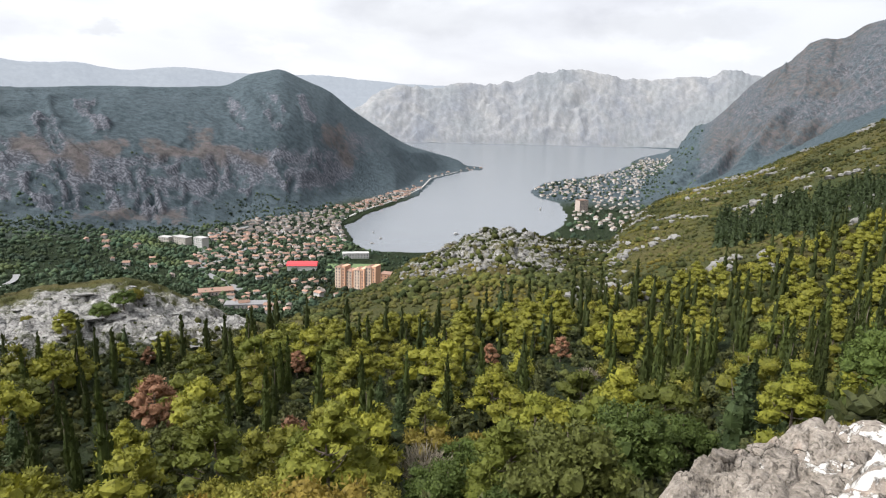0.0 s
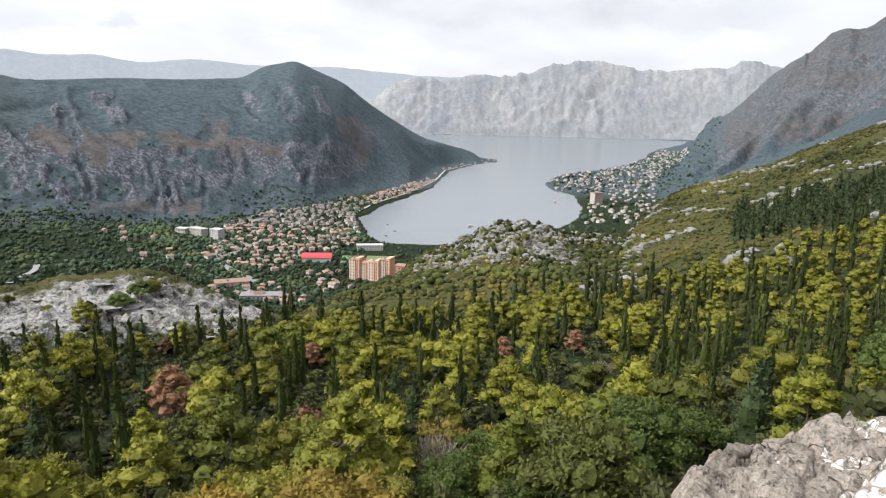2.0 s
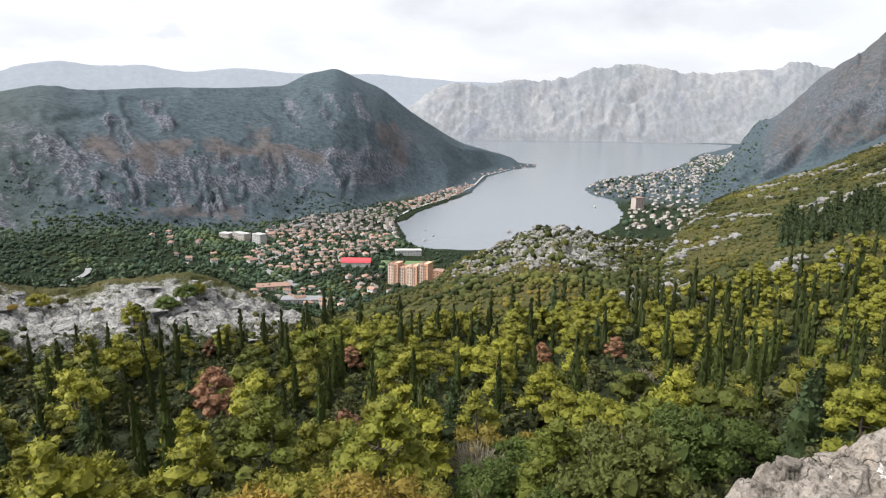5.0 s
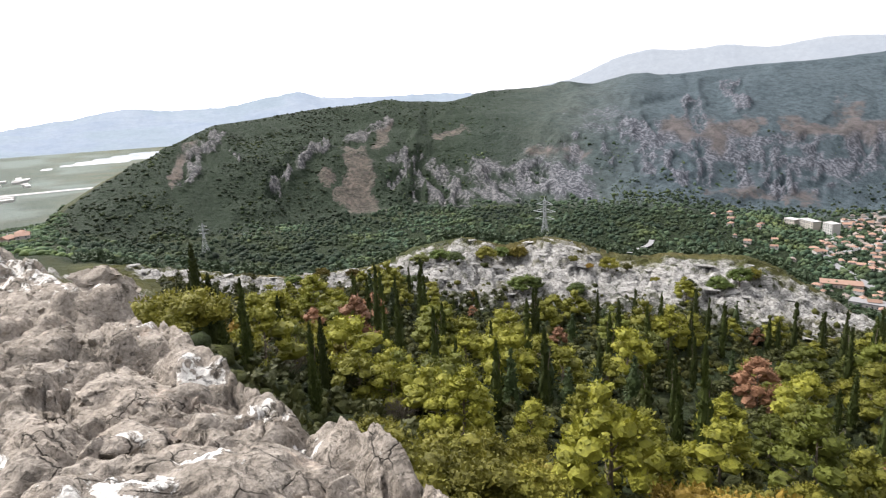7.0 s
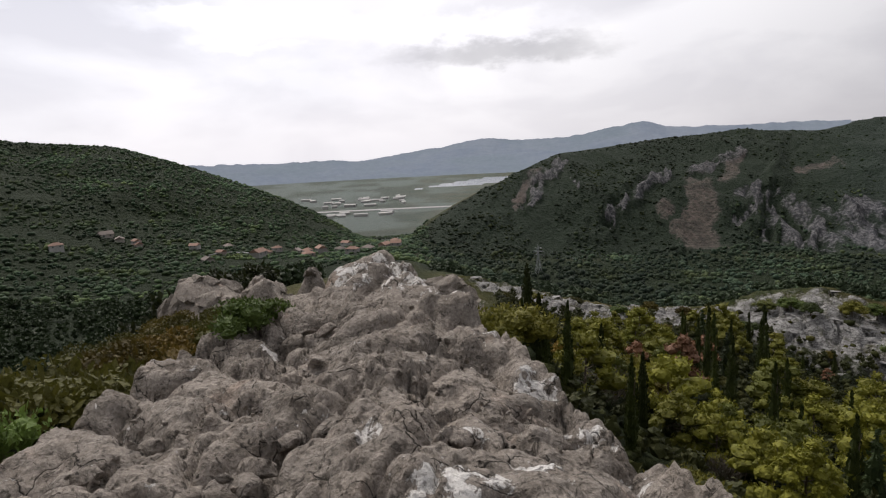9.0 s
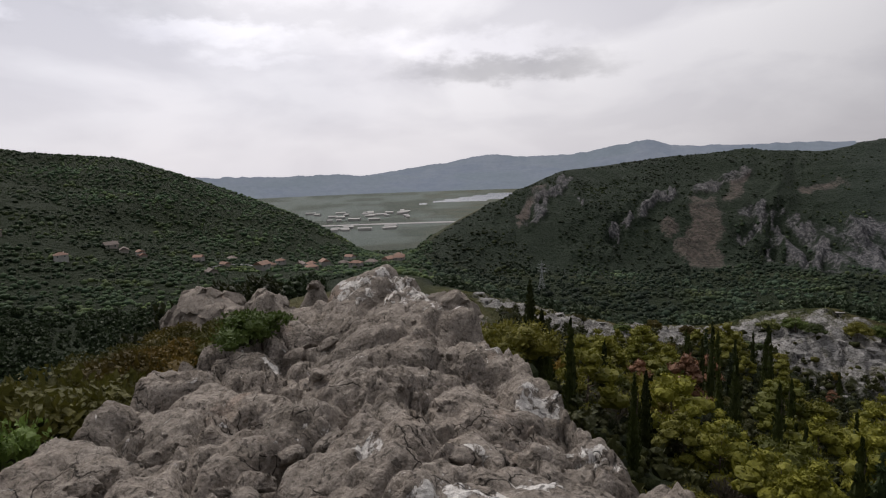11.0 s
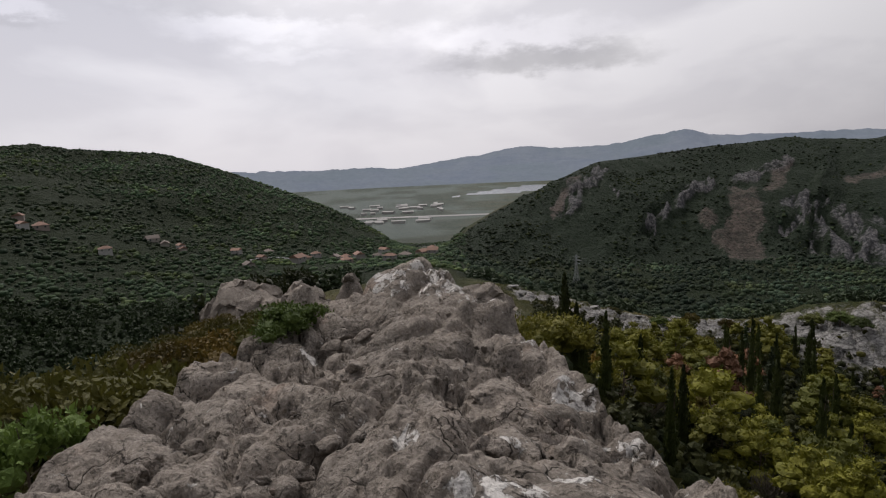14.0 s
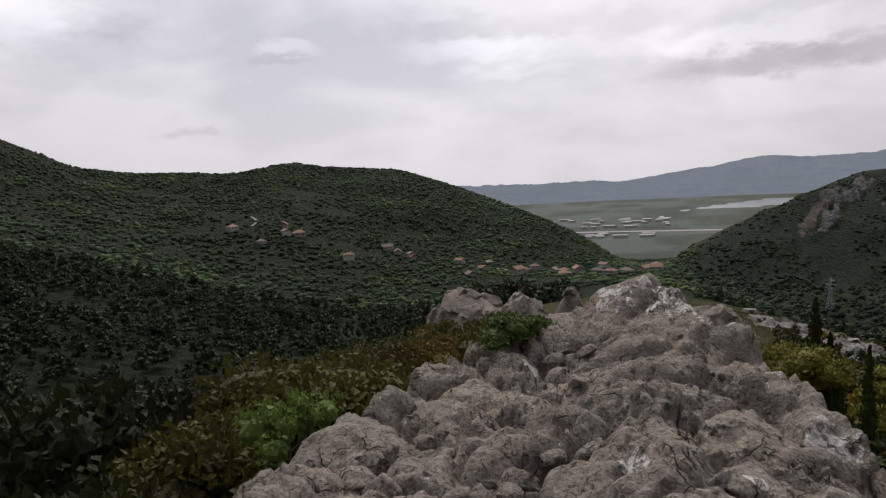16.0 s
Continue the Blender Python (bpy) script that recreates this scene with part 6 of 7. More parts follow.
tagged(new("fir_stand", leaf_mesh("fir_stand", np.concatenate(vs), FIR)), "dark stand of firs on the hillside", "wood", kind="stuff")


# small growth on and beside the ridge
for kind, az, r, sc, tall in (("green_shrub", 101.4, 10.3, 0.62, 0.95), ("green_shrub", 99.2, 10.8, 0.6, 0.85), ("green_shrub", 97.6, 11.2, 0.4, 0.9), ("green_shrub", 120.3, 8.0, 0.7, 1.3), ("dark_bush", 117.5, 17, 1.1, 1.5), ("autumn_bush", 112, 24, 0.7, 1.0),
                              ("autumn_bush", 107, 40, 0.8, 0.9), ("dark_bush", 123, 20, 1.5, 1.2), ("dark_bush", 127, 16, 1.3, 1.2), ("dark_bush", 133, 13, 1.1, 1.2), ("dark_bush", 140, 14, 1.3, 1.2), ("dark_bush", 131, 22, 1.7, 1.2), ("dark_bush", 138, 20, 1.7, 1.3), ("autumn_bush", 119, 14, 0.8, 1.3), ("dark_bush", 135, 24, 1.2, 1.1)):
    x, y = polar(az, r)
    o = plant(kind, x, y, sc, 1, tall=tall)
    if r < 13 and az < 125:
        o.location.z = EYE - (2.98 if az < 110 else 3.6)
# the autumn bushes and trees that stand up behind the ridge's southern side: azimuth, distance, angle of the top
for kind, az, r, top in (("autumn_bush", 102.6, 30, -12.6), ("autumn_bush", 104.2, 27, -13.2), ("autumn_bush", 105.8, 30, -13.0), ("autumn_bush", 107.4, 26, -13.8), ("autumn_bush", 109.0, 29, -13.6), ("autumn_bush", 110.6, 25, -14.6), ("autumn_bush", 112.2, 28, -14.4),
                         ("autumn_bush", 113.8, 24, -15.4), ("dark_bush", 115.6, 27, -15.2), ("autumn_bush", 117.6, 19, -13.8), ("autumn_bush", 119.4, 22, -16.6), ("autumn_bush", 121.6, 20, -17.4), ("dark_bush", 124.5, 24, -15.8), ("autumn_bush", 127.0, 17, -18.5), ("dark_bush", 130.0, 22, -16.0),
                         ("autumn_bush", 133.0, 17, -18.6), ("dark_bush", 136.5, 22, -15.5), ("dark_bush", 142.0, 20, -15.0), ("autumn_bush", 100.8, 36, -12.2), ("autumn_bush", 106.6, 40, -12.6), ("autumn_bush", 111.0, 42, -13.4)):
    x, y = polar(az, r)
    plant(kind, x, y, max(0.3, (EYE + r * math.tan(radians(top)) - float(ground_at(x, y))) / KINDS[kind][1]), 1)
# bushes and low trees on the limestone rim: azimuth, degrees down to the foot, width and height in metres
def rim_foot(az, down):
    r = np.linspace(150, 235, 200)
    x, y = -math.sin(radians(az)) * r, math.cos(radians(az)) * r
    el = np.degrees(np.arctan2(ground_at(x, y) - EYE, r))
    return float(r[np.argmin(np.abs(el + down))])


for kind, az, down, w, h in (("oak_tree", 55.2, 14.9, 9, 5), ("oak_tree", 53.4, 14.9, 10, 5.5), ("oak_tree", 52.0, 14.8, 7, 4), ("shrub", 49.2, 14.6, 9, 5), ("oak_tree", 47.6, 14.7, 9, 5.5), ("shrub", 46.2, 14.8, 8, 5.5), ("shrub", 38.1, 15.8, 8, 6), ("autumn_bush", 36.4, 15.6, 4, 3),
                             ("oak_tree", 45.8, 17.6, 10, 6), ("oak_tree", 44.6, 17.4, 6, 4), ("oak_tree", 41.0, 18.0, 9, 5), ("oak_tree", 28.8, 17.0, 9, 5.5), ("oak_tree", 27.2, 16.4, 9, 6.5), ("shrub", 26.2, 16.0, 6, 5), ("pine_tree", 31.4, 18.2, 8, 8), ("shrub", 54.4, 17.0, 5, 2.5),
                             ("oak_tree", 56.4, 16.8, 8, 4.5), ("shrub", 41.2, 15.0, 4, 2.5), ("shrub", 39.8, 15.6, 3.5, 2.5), ("shrub", 59.5, 15.6, 6, 4), ("autumn_bush", 61.5, 15.8, 6, 4), ("autumn_bush", 64.5, 15.6, 6, 4.5), ("oak_tree", 67.0, 15.8, 7, 4), ("autumn_bush", 71.0, 15.0, 7, 4), ("shrub", 74.5, 14.6, 6, 3.5),
                             ("shrub", 34.0, 16.6, 4, 2.5), ("shrub", 50.6, 18.0, 4, 2.5), ("shrub", 63.0, 17.0, 4, 2.5), ("autumn_bush", 77.5, 14.4, 5, 3)):
    x, y = polar(az, rim_foot(az, down))
    k = w / (2.1 * KINDS[kind][2])
    plant(kind, x, y, k, 1, tall=h / (KINDS[kind][1] * k))

# ---- buildings ----
def painted(name, c, vary=0.3):
    return plain(name, c, 0.85, vary, 0.6)


WALLS = [painted("cream_render", (0.323, 0.3, 0.266)), painted("white_render", (0.4, 0.393, 0.377)), painted("pale_pink_render", (0.323, 0.273, 0.243)), painted("grey_stone", (0.308, 0.296, 0.281)), painted("hazed_render", (0.354, 0.339, 0.323))]
TILES = painted("terracotta_tiles", (0.215, 0.132, 0.098), 0.5)
TILES_GREYED = painted("weathered_hazed_tiles", (0.17, 0.14, 0.122), 0.5)
GLASS = Mat("dark_window", 0.15, 0.5).color((0.05, 0.06, 0.07)).m
CONCRETE = painted("concrete", (0.323, 0.316, 0.308))
ASPHALT = painted("asphalt", (0.154, 0.154, 0.158), 0.1)
ORANGE = painted("orange_render", (0.477, 0.277, 0.185))
CREAM = painted("cream_panels", (0.46, 0.35, 0.275))
RED_ROOF = painted("red_hall_roof", (0.40, 0.045, 0.052), 0.05)
TURF = painted("pitch_turf", (0.085, 0.125, 0.05), 0.05)
METAL = Mat("galvanised_steel", 0.45, 0.5).color((0.34, 0.35, 0.36)).m


def box(bm, x0, x1, y0, y1, z0, z1):
    v = [bm.verts.new(p) for p in ((x0, y0, z0), (x1, y0, z0), (x1, y1, z0), (x0, y1, z0), (x0, y0, z1), (x1, y0, z1), (x1, y1, z1), (x0, y1, z1))]
    for f in ((0, 3, 2, 1), (4, 5, 6, 7), (0, 1, 5, 4), (1, 2, 6, 5), (2, 3, 7, 6), (3, 0, 4, 7)):
        bm.faces.new([v[i] for i in f])


def done(name, bm, mat):
    me = bpy.data.meshes.new(name)
    bmesh.ops.recalc_face_normals(bm, faces=bm.faces)
    bm.to_mesh(me); bm.free()
    me.materials.append(mat)
    return me


def house_meshes(w, d, h, hip, r):
    """Walls, an overhanging roof, a row of windows per storey and a chimney."""
    bm = bmesh.new(); box(bm, -w / 2, w / 2, -d / 2, d / 2, -2.5, h)
    if not hip:
        for s in (-1, 1):
            x = s * w / 2
            bm.faces.new([bm.verts.new(p) for p in ((x, -d / 2, h), (x, d / 2, h), (x, 0, h + d * 0.26))])
    wall = bm
    bm = bmesh.new()
    e, rise = 0.5, d * 0.28
    ridge = w / 2 + e if not hip else max(0.4, (w - d) / 2)
    lo = [bm.verts.new((sx * (w / 2 + e), sy * (d / 2 + e), h - 0.12)) for sx, sy in ((-1, -1), (1, -1), (1, 1), (-1, 1))]
    hi = [bm.verts.new((-ridge, 0, h + rise)), bm.verts.new((ridge, 0, h + rise))]
    for f in ((lo[0], lo[1], hi[1], hi[0]), (lo[2], lo[3], hi[0], hi[1]), (lo[1], lo[2], hi[1]), (lo[3], lo[0], hi[0]), (lo[3], lo[2], lo[1], lo[0])):
        bm.faces.new(f)
    roof = bm
    panes = []
    for side in (-1, 1):
        for x in (-w * 0.25, w * 0.25):
            bm = bmesh.new()
            box(bm, x - 0.6, x + 0.6, side * d / 2 - 0.05, side * d / 2 + 0.05, h - 2.2, h - 0.7)
            panes.append(bm)
    bm = bmesh.new(); box(bm, w * 0.2, w * 0.2 + 0.7, d * 0.15, d * 0.15 + 0.7, h, h + rise + 0.7)
    return wall, roof, panes, bm


HOUSES = []
_r = np.random.default_rng(19)
for i in range(10):
    w, d, h = _r.uniform(9, 13.5), _r.uniform(7.5, 9.5), (2.9, 5.4, 3.4, 6.0)[i % 4]
    wall, roof, win, chim = house_meshes(w, d, h, i % 3 != 0, _r)
    HOUSES.append((done("wall", wall, WALLS[(i * 7) % 4]), done("roof", roof, TILES if i % 4 else TILES_GREYED), done("chimney", chim, WALLS[3]), [done("window", q, GLASS) for q in win]))


def build_house(x, y, turn, scale=1.0, group="houses of the town", label="", name="house"):
    i = int(_r.integers(len(HOUSES)))
    root = new(name)
    root.location = (x, y, float(ground_at(x, y)))
    root.rotation_euler = (0, 0, turn)
    root.scale = (scale,) * 3
    tagged(root, label or ("pale rendered house with a terracotta hipped roof" if i % 3 else "rendered house with a terracotta gable roof"), "house", group)
    for n, me in zip(("wall", "roof", "chimney"), HOUSES[i]):
        part(n, me, root)
    for me in HOUSES[i][3]:
        part("window", me, root)
    return root


def town(places, group, label=""):
    for x, y, t, s in places:
        build_house(x, y, t, s, group, label)


def streets(n, poly, gap, seed, grain, bias=None):
    """House plots inside a polygon, turned to the local street grid."""
    r = np.random.default_rng(seed)
    P = np.array(poly, float)
    out = []
    for _ in range(n * 14):
        x, y = r.uniform(P[:, 0].min(), P[:, 0].max()), r.uniform(P[:, 1].min(), P[:, 1].max())
        if signed_distance(poly, np.array([x]), np.array([y]))[0] > 0 or signed_distance(BAY, np.array([x]), np.array([y]))[0] < 9:
            continue
        if any(math.hypot(x - a, y - b) < gap for a, b, *_ in out) or any(math.hypot(x - a, y - b) < g for a, b, g in KEEP):
            continue
        out.append((x, y, grain + r.choice([0, math.pi / 2]) + r.normal(0, 0.25), r.uniform(0.42, 0.7)))
        if len(out) >= n:
            break
    return out


KEEP = [(-145, 660, 26), (-76, 592, 34), (-93, 668, 40), (-94, 716, 24), (-300, 742, 34)]   # ground that larger buildings take
# the town below, the strip along the shore under the massif, the town across the water
OLD_TOWN = [(-260, 640), (-290, 740), (-300, 850), (-255, 945), (-190, 1060), (-150, 1060), (-150, 930), (-120, 810), (-120, 740), (-180, 600)]
PLOTS = streets(300, OLD_TOWN, 8.6, 5, 0.5)
town([p for p in PLOTS if p[1] < 830][:160], "houses of the town below")
town(streets(48, [(-225, 470), (-245, 530), (-160, 565), (-110, 510), (-150, 462)], 8.6, 6, 0.3), "houses at the foot of the limestone rim")
town(streets(16, [(-120, 545), (-150, 610), (-110, 620), (-90, 560)], 11, 7, 0.9), "houses at the foot of the limestone rim")
town(streets(85, [(-205, 1080), (-150, 1160), (-110, 1290), (-62, 1460), (-40, 1440), (-85, 1200), (-135, 1060)], 9.0, 8, 0.2), "houses along the near shore")
town(streets(14, [(-60, 1500), (-30, 1660), (60, 1930), (140, 2070), (90, 2060), (-20, 1800)], 15, 9, 0.1), "houses on the cape")
town(streets(12, [(-400, 690), (-360, 720), (-250, 600), (-280, 560)], 13, 10, 0.4), "houses on the valley road")

# far town over the water: too many and too small to count
def far_houses(name, label, spots, scale=1.0):
    # greyed walls and roofs throughout: haze put into the colour of far houses
    for mi, (mat, which) in enumerate(((WALLS[3], 0), (WALLS[4], 0), (TILES_GREYED, 1))):
        vs, fs, k = [], [], 0
        for j, (x, y, t, s) in enumerate(spots):
            if which == 0 and j % 2 != mi:
                continue
            me = HOUSES[j % len(HOUSES)][which]
            co = np.zeros(len(me.vertices) * 3); me.vertices.foreach_get("co", co)
            co = co.reshape(-1, 3) * s * scale
            c, q = math.cos(t), math.sin(t)
            z = float(ground_at(x, y))
            vs += [(a * c - b * q + x, a * q + b * c + y, e + z) for a, b, e in co]
            fs += [[v + k for v in p.vertices] for p in me.polygons]
            k = len(vs)
        me = bpy.data.meshes.new(name); me.from_pydata(vs, [], fs); me.materials.append(mat)
        tagged(new(name, me), label, "houses", kind="stuff")


far_houses("town_quarter", "closely built houses of the town below the massif", [p for p in PLOTS if p[1] >= 830])
far_houses("far_town", "pale houses of the town on the far shore", streets(520, [(190, 950), (208, 1010), (238, 1135), (250, 1290), (215, 1385), (225, 1500), (280, 1680), (480, 1940), (720, 2400), (940, 2980), (1040, 2900), (830, 2300), (620, 1900), (470, 1500), (360, 1130), (270, 940)], 11, 12, 0.7))

# the village on the southern plateau, and houses at the pass
for az, r, s in ((123.5, 640, 0.8), (121.4, 650, 0.7), (119.6, 655, 1.0), (118.6, 640, 1.1), (119.9, 630, 0.8), (114.4, 560, 0.8), (110.5, 600, 1.0), (109.6, 612, 0.8), (109.0, 590, 0.7), (108.2, 600, 0.7),
                 (103.3, 560, 0.8), (102.4, 590, 0.7), (101.2, 610, 0.8), (99.3, 560, 1.0), (98.4, 580, 0.8), (97.5, 600, 0.8), (96.3, 610, 0.8), (94.4, 560, 0.9), (93.2, 600, 0.9), (92.0, 590, 0.8),
                 (90.6, 560, 0.8), (89.3, 600, 0.9), (88.0, 570, 0.9), (86.9, 590, 0.8), (104.6, 590, 0.7), (95.3, 590, 0.8), (91.3, 640, 0.8), (87.4, 630, 0.8)):
    x, y = polar(az + _r.normal(0, 0.4), r + _r.normal(0, 20))
    build_house(x, y, _r.uniform(0, 3), s, "houses of the plateau village", "pale village house with a terracotta roof among trees")
cover("town_trees", "dark green trees between the houses of the town", WOODS, keep_below(spread(5200, (0, 30), (450, 1150), 23, 9, 45, 0.3), 0.02), 1.9, 1.1, 31)
cover("far_town_trees", "dark trees between the houses on the far shore", WOODS, spread(2600, (-22, -8), (700, 2900), 24, 9), 2.8, 1.0, 33)


# ---- larger buildings of the town ----
def slab(name, x, y, w, d, storeys, turn, wall, roof, label, category, bays=None):
    """A flat-roofed block with its storeys, windows and a parapet."""
    root = new(name)
    root.location, root.rotation_euler = (x, y, float(ground_at(x, y)) - 0.5), (0, 0, turn)
    tagged(root, label, category)
    h = storeys * 2.9 + 0.6
    bm = bmesh.new(); box(bm, -w / 2, w / 2, -d / 2, d / 2, -3, h); part("wall", done("wall", bm, wall), root)
    bm = bmesh.new(); box(bm, -w / 2 - 0.3, w / 2 + 0.3, -d / 2 - 0.3, d / 2 + 0.3, h, h + 0.7); part("roof", done("roof", bm, roof), root)
    n = bays or max(2, int(w // 3.2))
    bm = bmesh.new()
    box(bm, -0.55, 0.55, -0.08, 0.08, 0, 1.4)
    pane = done("window", bm, GLASS)
    for s in range(storeys):
        for i in range(n):
            for side in (-1, 1):
                o = part("window", pane, root)
                o.location = (-w / 2 + (i + 0.5) * w / n, side * d / 2, 1.1 + s * 2.9)
    return root


def apartment_block(x, y, turn):
    """Cream and orange flats in stepped bays."""
    root = new("apartment_block")
    root.location, root.rotation_euler = (x, y, float(ground_at(x, y)) - 0.5), (0, 0, turn)
    tagged(root, "tall cream and orange apartment block with stepped bays", "flats")
    bm = bmesh.new(); box(bm, -0.6, 0.6, -0.06, 0.06, 0, 1.5); pane = done("window", bm, GLASS)
    for k in range(4):
        x0, y0, st = -20 + k * 10.5, (0, 2.5, -1, 1.5)[k], (7, 6, 7, 8)[k]
        h = st * 2.9
        bm = bmesh.new(); box(bm, x0, x0 + 6.2, y0 - 6, y0 + 6, -3, h); part("wall", done("wall", bm, CREAM), root)
        bm = bmesh.new(); box(bm, x0 + 6.2, x0 + 10.5, y0 - 5.2, y0 + 6, -3, h + 1.6); part("stair_tower", done("stair_tower", bm, ORANGE), root)
        bm = bmesh.new()
        v = [bm.verts.new(p) for p in ((x0 - 0.4, y0 - 6.4, h), (x0 + 6.4, y0 - 6.4, h), (x0 + 6.4, y0 + 6.4, h), (x0 - 0.4, y0 + 6.4, h), (x0 + 3.1, y0 - 3, h + 2), (x0 + 3.1, y0 + 3, h + 2))]
        for f in ((0, 1, 4), (1, 2, 5, 4), (2, 3, 5), (3, 0, 4, 5)):
            bm.faces.new([v[i] for i in f])
        part("roof", done("roof", bm, TILES), root)
        for s in range(st):
            for i in (0, 1):
                o = part("window", pane, root)
                o.location = (x0 + 1.6 + i * 3, y0 - 6, 0.9 + s * 2.9)
            o = part("window", pane, root)
            o.location = (x0 + 8.3, y0 - 5.2, 0.9 + s * 2.9)
    return root


apartment_block(-78, 590, -0.35)
slab("apartment_block", -48, 606, 15, 11, 4, -0.3, ORANGE, TILES, "low orange apartment block beside the pitch", "flats")
slab("school", -96, 718, 30, 9, 2, 0.2, WALLS[1], CONCRETE, "long white school building beside the sports pitch", "building")
slab("hotel", -306, 742, 22, 10, 3, -0.5, WALLS[0], CONCRETE, "pale flat-roofed block at the foot of the massif", "building")
slab("hotel", -280, 733, 14, 10, 4, -0.5, WALLS[1], CONCRETE, "pale flat-roofed block at the foot of the massif", "building")
slab("hotel", -326, 744, 14, 9, 2, -0.3, WALLS[0], CONCRETE, "pale flat-roofed block at the foot of the massif", "building")
slab("factory", -200, 553, 30, 14, 1, 0.4, WALLS[2], TILES, "low wide building with a terracotta roof", "building")
slab("depot", -163, 520, 34, 12, 1, 0.15, WALLS[3], ASPHALT, "low grey depot roofs in the town", "building")
slab("hotel", 262, 1165, 20, 13, 7, 0.5, WALLS[2], TILES, "tall pale pink hotel near the far shore", "building")

# sports hall with a bright red roof
hall = new("sports_hall")
hall.location, hall.rotation_euler = (-145, 660, float(ground_at(-145, 660))), (0, 0, 0.12)
tagged(hall, "sports hall with a bright red roof and pale walls", "hall")
bm = bmesh.new(); box(bm, -15, 15, -9, 9, -2, 5.5); part("wall", done("wall", bm, WALLS[1]), hall)
bm = bmesh.new()
prof = [(-10, 5.4), (-7, 7.0), (0, 8.0), (7, 7.0), (10, 5.4)]
for s in (-1, 1):
    prev = None
    row = [[bm.verts.new((x, y, z)) for y, z in prof] for x in (-16, 16)] if s == 1 else None
    if row:
        for i in range(4):
            bm.faces.new((row[0][i], row[1][i], row[1][i + 1], row[0][i + 1]))
        bm.faces.new(row[0]); bm.faces.new(row[1][::-1])
part("roof", done("roof", bm, RED_ROOF), hall, "bright red curved roof")

# pitch
bm = bmesh.new(); box(bm, -27, 27, -17, 17, -0.5, 0.35)
o = new("sports_pitch", done("sports_pitch", bm, TURF)); o.location, o.rotation_euler = (-93, 668, float(ground_at(-93, 668)) + 0.6), (0, 0, 0.1)
tagged(o, "green grass football pitch beside the flats", "pitch")


def ribbon(name, label, pts, width, mat, lift=0.5, category="road", kind="structure"):
    """A road laid on the ground along a line of corners."""
    P = np.array(pts, float)
    s = np.concatenate([[0], np.cumsum(np.hypot(*np.diff(P, axis=0).T))])
    q = np.arange(0, s[-1], 5.0)
    x, y = np.interp(q, s, P[:, 0]), np.interp(q, s, P[:, 1])
    k = np.ones(7) / 7
    x, y = np.convolve(np.pad(x, 3, mode="edge"), k, "valid"), np.convolve(np.pad(y, 3, mode="edge"), k, "valid")
    tx, ty = np.gradient(x), np.gradient(y)
    n = np.hypot(tx, ty)
    nx, ny = -ty / n * width / 2, tx / n * width / 2
    z = ground_at(x, y) + lift
    v = np.stack([np.stack([x + nx, y + ny, z], 1), np.stack([x - nx, y - ny, z], 1)], 1).reshape(-1, 3)
    return tagged(new(name, mesh_from(name, v, grid_faces(len(x), 2), mat)), label, category, kind=kind)


ribbon("road", "grey main road through the town", [(-175, 560), (-240, 625), (-262, 690), (-285, 760), (-290, 830), (-255, 900)], 8, ASPHALT)
ribbon("road_2", "grey street climbing through the town", [(-245, 640), (-235, 700), (-225, 780), (-215, 850), (-225, 930)], 6, ASPHALT)
ribbon("road_3", "grey mountain road below the massif", [(-352, 512), (-340, 500), (-336, 470), (-331, 446)], 5, ASPHALT, 1.5)
ribbon("shore_road", "pale quay and shore road along the bay", [(-125, 815), (-146, 890), (-153, 975), (-135, 1080), (-96, 1200), (-70, 1300), (-44, 1462), (-26, 1690), (60, 1945)], 4, CONCRETE)


# ---- boats ----
def boat(x, y, s, turn):
    bm = bmesh.new()
    top = [(-4, -1.1), (-4, 1.1), (1.5, 1.3), (4.5, 0), (1.5, -1.3)]
    a = [bm.verts.new((u, v, 1.0)) for u, v in top]; b = [bm.verts.new((u * 0.85, v * 0.6, -0.3)) for u, v in top]
    bm.faces.new(a); bm.faces.new(b[::-1])
    for i in range(5):
        bm.faces.new((a[i], b[i], b[(i + 1) % 5], a[(i + 1) % 5]))
    root = new("boat"); root.location, root.rotation_euler, root.scale = (x, y, 0), (0, 0, turn), (s, s, s)
    tagged(root, "small boat moored on the bay", "boat", "boats on the bay")
    part("hull", done("hull", bm, WALLS[3]), root)
    bm = bmesh.new(); box(bm, -2.5, 0.8, -0.8, 0.8, 1.0, 2.6); part("cabin", done("cabin", bm, WALLS[1]), root)


for x, y, s, t in ((25, 905, 1.1, 0.4), (190, 1190, 1.3, 1.2), (-88, 820, 0.7, 0.2), (-80, 855, 0.7, 1.0), (70, 870, 0.5, 2.0), (-95, 900, 0.5, 0.6)):
    boat(x, y, s, t)


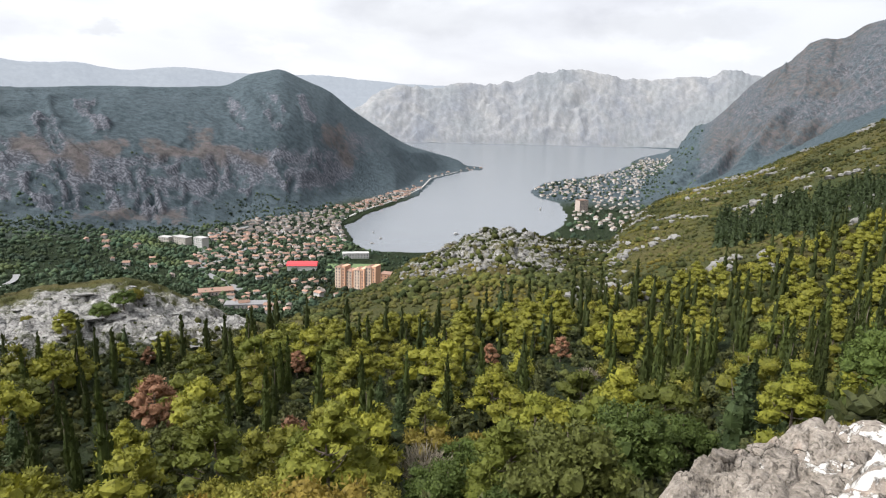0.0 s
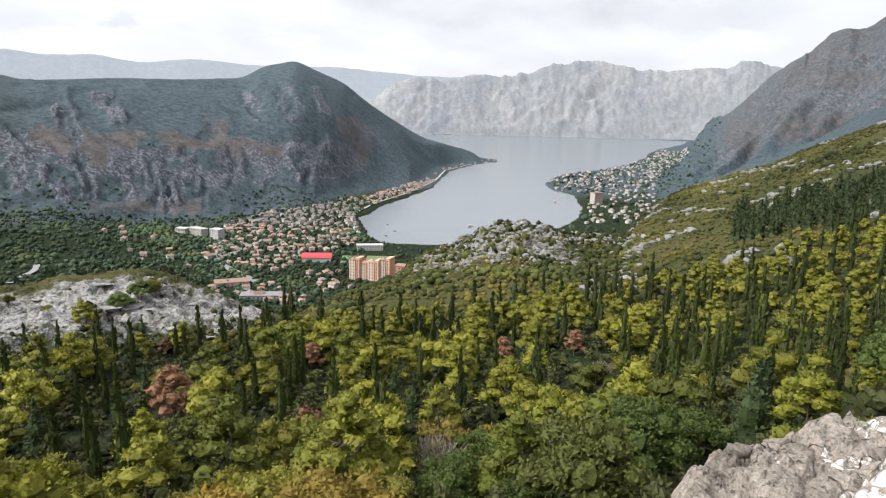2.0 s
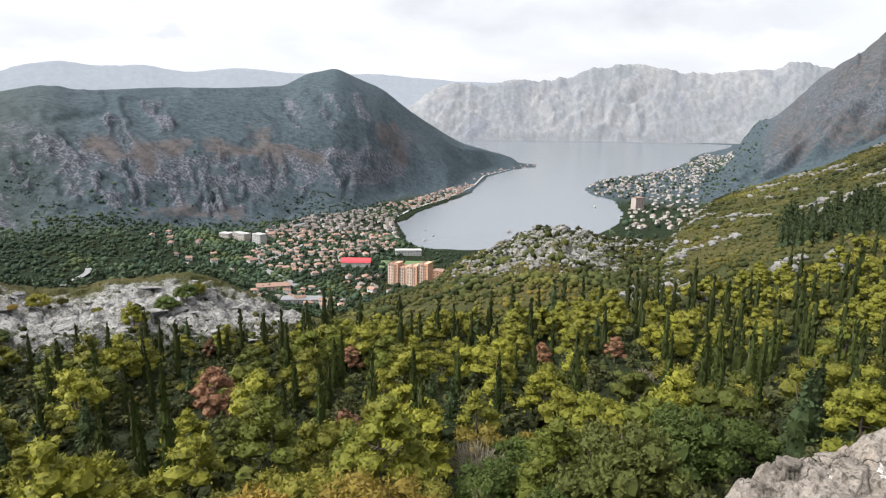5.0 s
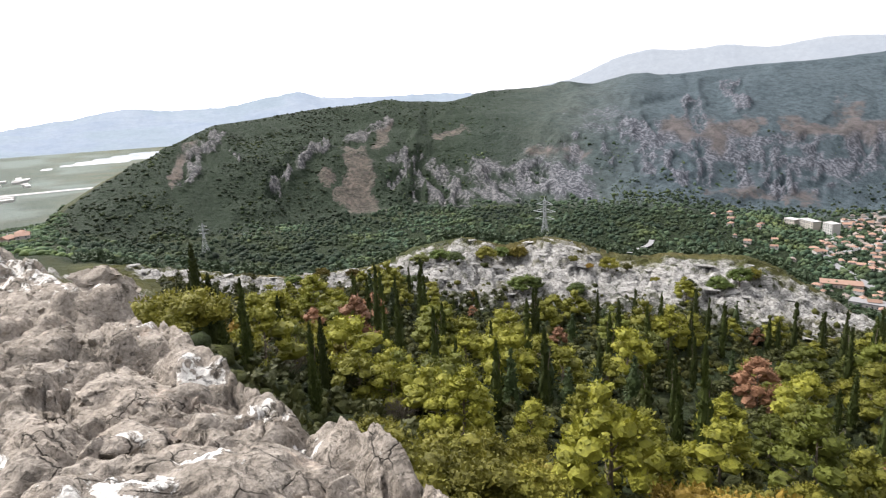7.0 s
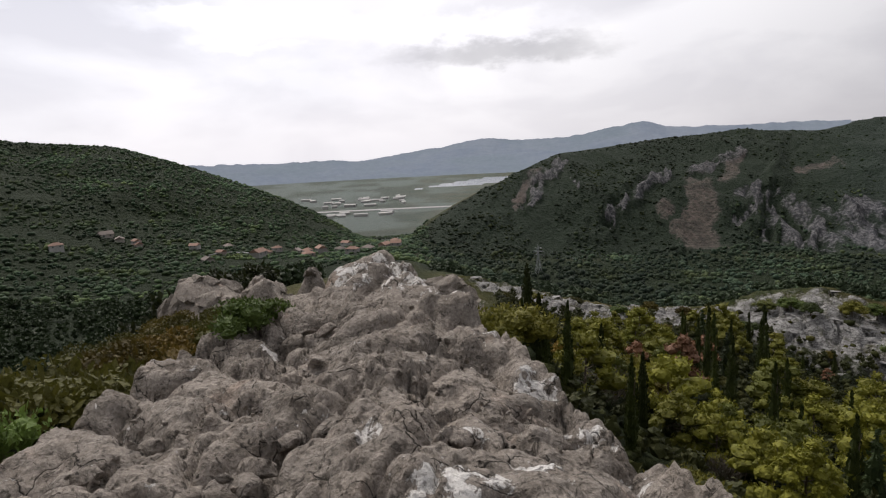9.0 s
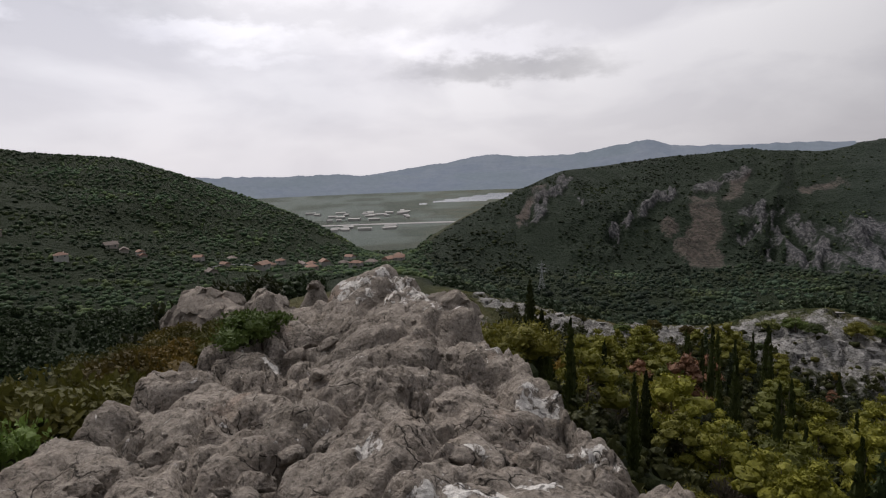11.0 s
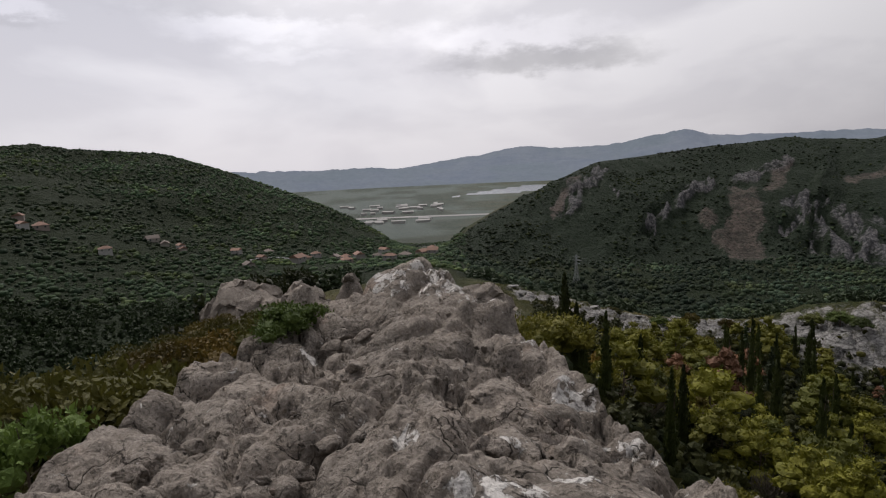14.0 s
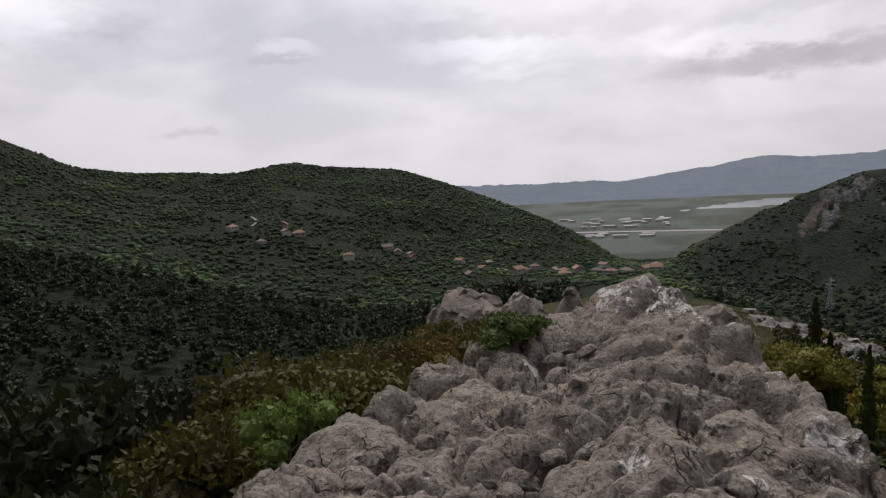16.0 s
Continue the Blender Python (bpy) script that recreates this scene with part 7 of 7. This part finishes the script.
# ---- lattice pylons ----
def pylon(x, y, base, height, name="pylon"):
    root = new(name)
    root.location = (x, y, base)
    root.rotation_euler = (0, 0, math.atan2(y, x) + 1.2)
    tagged(root, "grey steel lattice power pylon", "pylon", "power pylons")
    w = height * 0.1
    t = height * 0.0034
    lv = [0, 0.16, 0.31, 0.45, 0.57, 0.68, 0.78, 0.87, 0.94]

    def half(f):
        return w * (1 - f / 0.66) + 0.16 * w * (f / 0.66) if f < 0.66 else 0.16 * w

    for sx in (-1, 1):
        for sy in (-1, 1):
            bm = bmesh.new(); tube(bm, [(sx * half(f), sy * half(f), f * height) for f in lv], [t * 1.4] * len(lv), 4); part("leg", done("leg", bm, METAL), root)
    for a, b in zip(lv, lv[1:]):
        bm = bmesh.new()
        p, q = half(a), half(b)
        for s in (-1, 1):
            tube(bm, [(-p, s * p, a * height), (q, s * q, b * height)], [t, t], 4); tube(bm, [(p, s * p, a * height), (-q, s * q, b * height)], [t, t], 4)
            tube(bm, [(s * p, -p, a * height), (s * q, q, b * height)], [t, t], 4); tube(bm, [(s * p, p, a * height), (s * q, -q, b * height)], [t, t], 4)
        part("bracing", done("bracing", bm, METAL), root)
    bm = bmesh.new(); tube(bm, [(0, 0, 0.94 * height), (0, 0, height)], [0.16 * w, t], 4); part("peak", done("peak", bm, METAL), root)
    for f, reach in ((0.66, 0.15), (0.77, 0.18), (0.88, 0.13)):
        bm = bmesh.new()
        for s in (-1, 1):
            for o in (-0.16 * w, 0.16 * w):
                tube(bm, [(s * 0.16 * w, o, f * height), (s * reach * height, 0, f * height + 0.01 * height)], [t, t], 4)
                tube(bm, [(s * 0.16 * w, o, (f + 0.05) * height), (s * reach * height, 0, f * height + 0.01 * height)], [t, t], 4)
        part("cross_arm", done("cross_arm", bm, METAL), root)


for az, r, top, h in ((43.75, 330, -9.1, 30), (74.1, 560, -9.5, 26)):
    x, y = polar(az, r)
    z = EYE + r * math.tan(radians(top)) - h
    pylon(x, y, min(z, float(ground_at(x, y)) - 0.3), h + max(0.0, z - float(ground_at(x, y)) + 0.3))
# the lines between them, and on towards the town
SPANS = [(polar(43.75, 330), EYE + 330 * math.tan(radians(-9.1))), (polar(74.1, 560), EYE + 560 * math.tan(radians(-9.5)))]
SPANS.insert(0, (polar(22.0, 520), EYE - 92.0))
for (p, zp), (q, zq) in zip(SPANS, SPANS[1:]):
    for drop, side in ((3.4, -3.5), (3.4, 3.5), (6.6, -4.5), (6.6, 4.5)):
        bm = bmesh.new()
        pts = [(p[0] + (q[0] - p[0]) * f, p[1] + (q[1] - p[1]) * f + side, zp + (zq - zp) * f - drop - 44 * f * (1 - f)) for f in np.linspace(0, 1, 17)]
        tube(bm, pts, [0.035] * len(pts), 4)
        tagged(new("power_line", done("power_line", bm, GLASS)), "thin grey power line sagging between the pylons", "cable", "power lines")


# ---- the plateau and the coastal plain beyond the pass ----
def way(*spots):
    return [polar(a, r) for a, r in spots]


ribbon("village_road", "pale lane through the plateau village", way((103.5, 560), (101.5, 590), (99.4, 575), (97.8, 600)), 4, ASPHALT, 0.8)
ribbon("village_road_2", "pale lane climbing beside the village", way((122.5, 655), (121.8, 690), (122.6, 720)), 3, ASPHALT, 1.0)
ribbon("valley_road", "grey road below the massif beyond the rim", way((80, 330), (76, 360), (71, 370), (67, 350)), 8, CONCRETE, 0.8)
ribbon("runway", "pale airfield runway on the coastal plain", way((94, 1660), (88, 1640), (82, 1630), (78, 1640)), 30, CONCRETE, 1.0)
_q = np.random.default_rng(31)
for i in range(34):
    a, r = (_q.uniform(87.5, 93.5), _q.uniform(1500, 1560)) if i < 8 else (_q.uniform(86, 95), _q.uniform(1750, 2050))
    x, y = polar(a, r)
    w, d, h = _q.uniform(10, 34), _q.uniform(8, 16), _q.uniform(4, 7)
    root = new("warehouse"); root.location, root.rotation_euler = (x, y, float(ground_at(x, y)) - 0.5), (0, 0, radians(a) + _q.normal(0, 0.2))
    tagged(root, "long white warehouse on the hazy plain", "warehouse", "warehouses on the plain")
    bm = bmesh.new(); box(bm, -w / 2, w / 2, -d / 2, d / 2, -1, h); part("wall", done("wall", bm, WALLS[1]), root)
    bm = bmesh.new()
    v = [bm.verts.new(p) for p in ((-w / 2 - 0.5, -d / 2 - 0.5, h), (w / 2 + 0.5, -d / 2 - 0.5, h), (w / 2 + 0.5, d / 2 + 0.5, h), (-w / 2 - 0.5, d / 2 + 0.5, h), (-w / 2 - 0.5, 0, h + 2), (w / 2 + 0.5, 0, h + 2))]
    for f in ((0, 1, 5, 4), (2, 3, 4, 5), (1, 2, 5), (3, 0, 4), (3, 2, 1, 0)):
        bm.faces.new([v[k] for k in f])
    part("roof", done("roof", bm, WALLS[1] if i % 3 else CONCRETE), root)
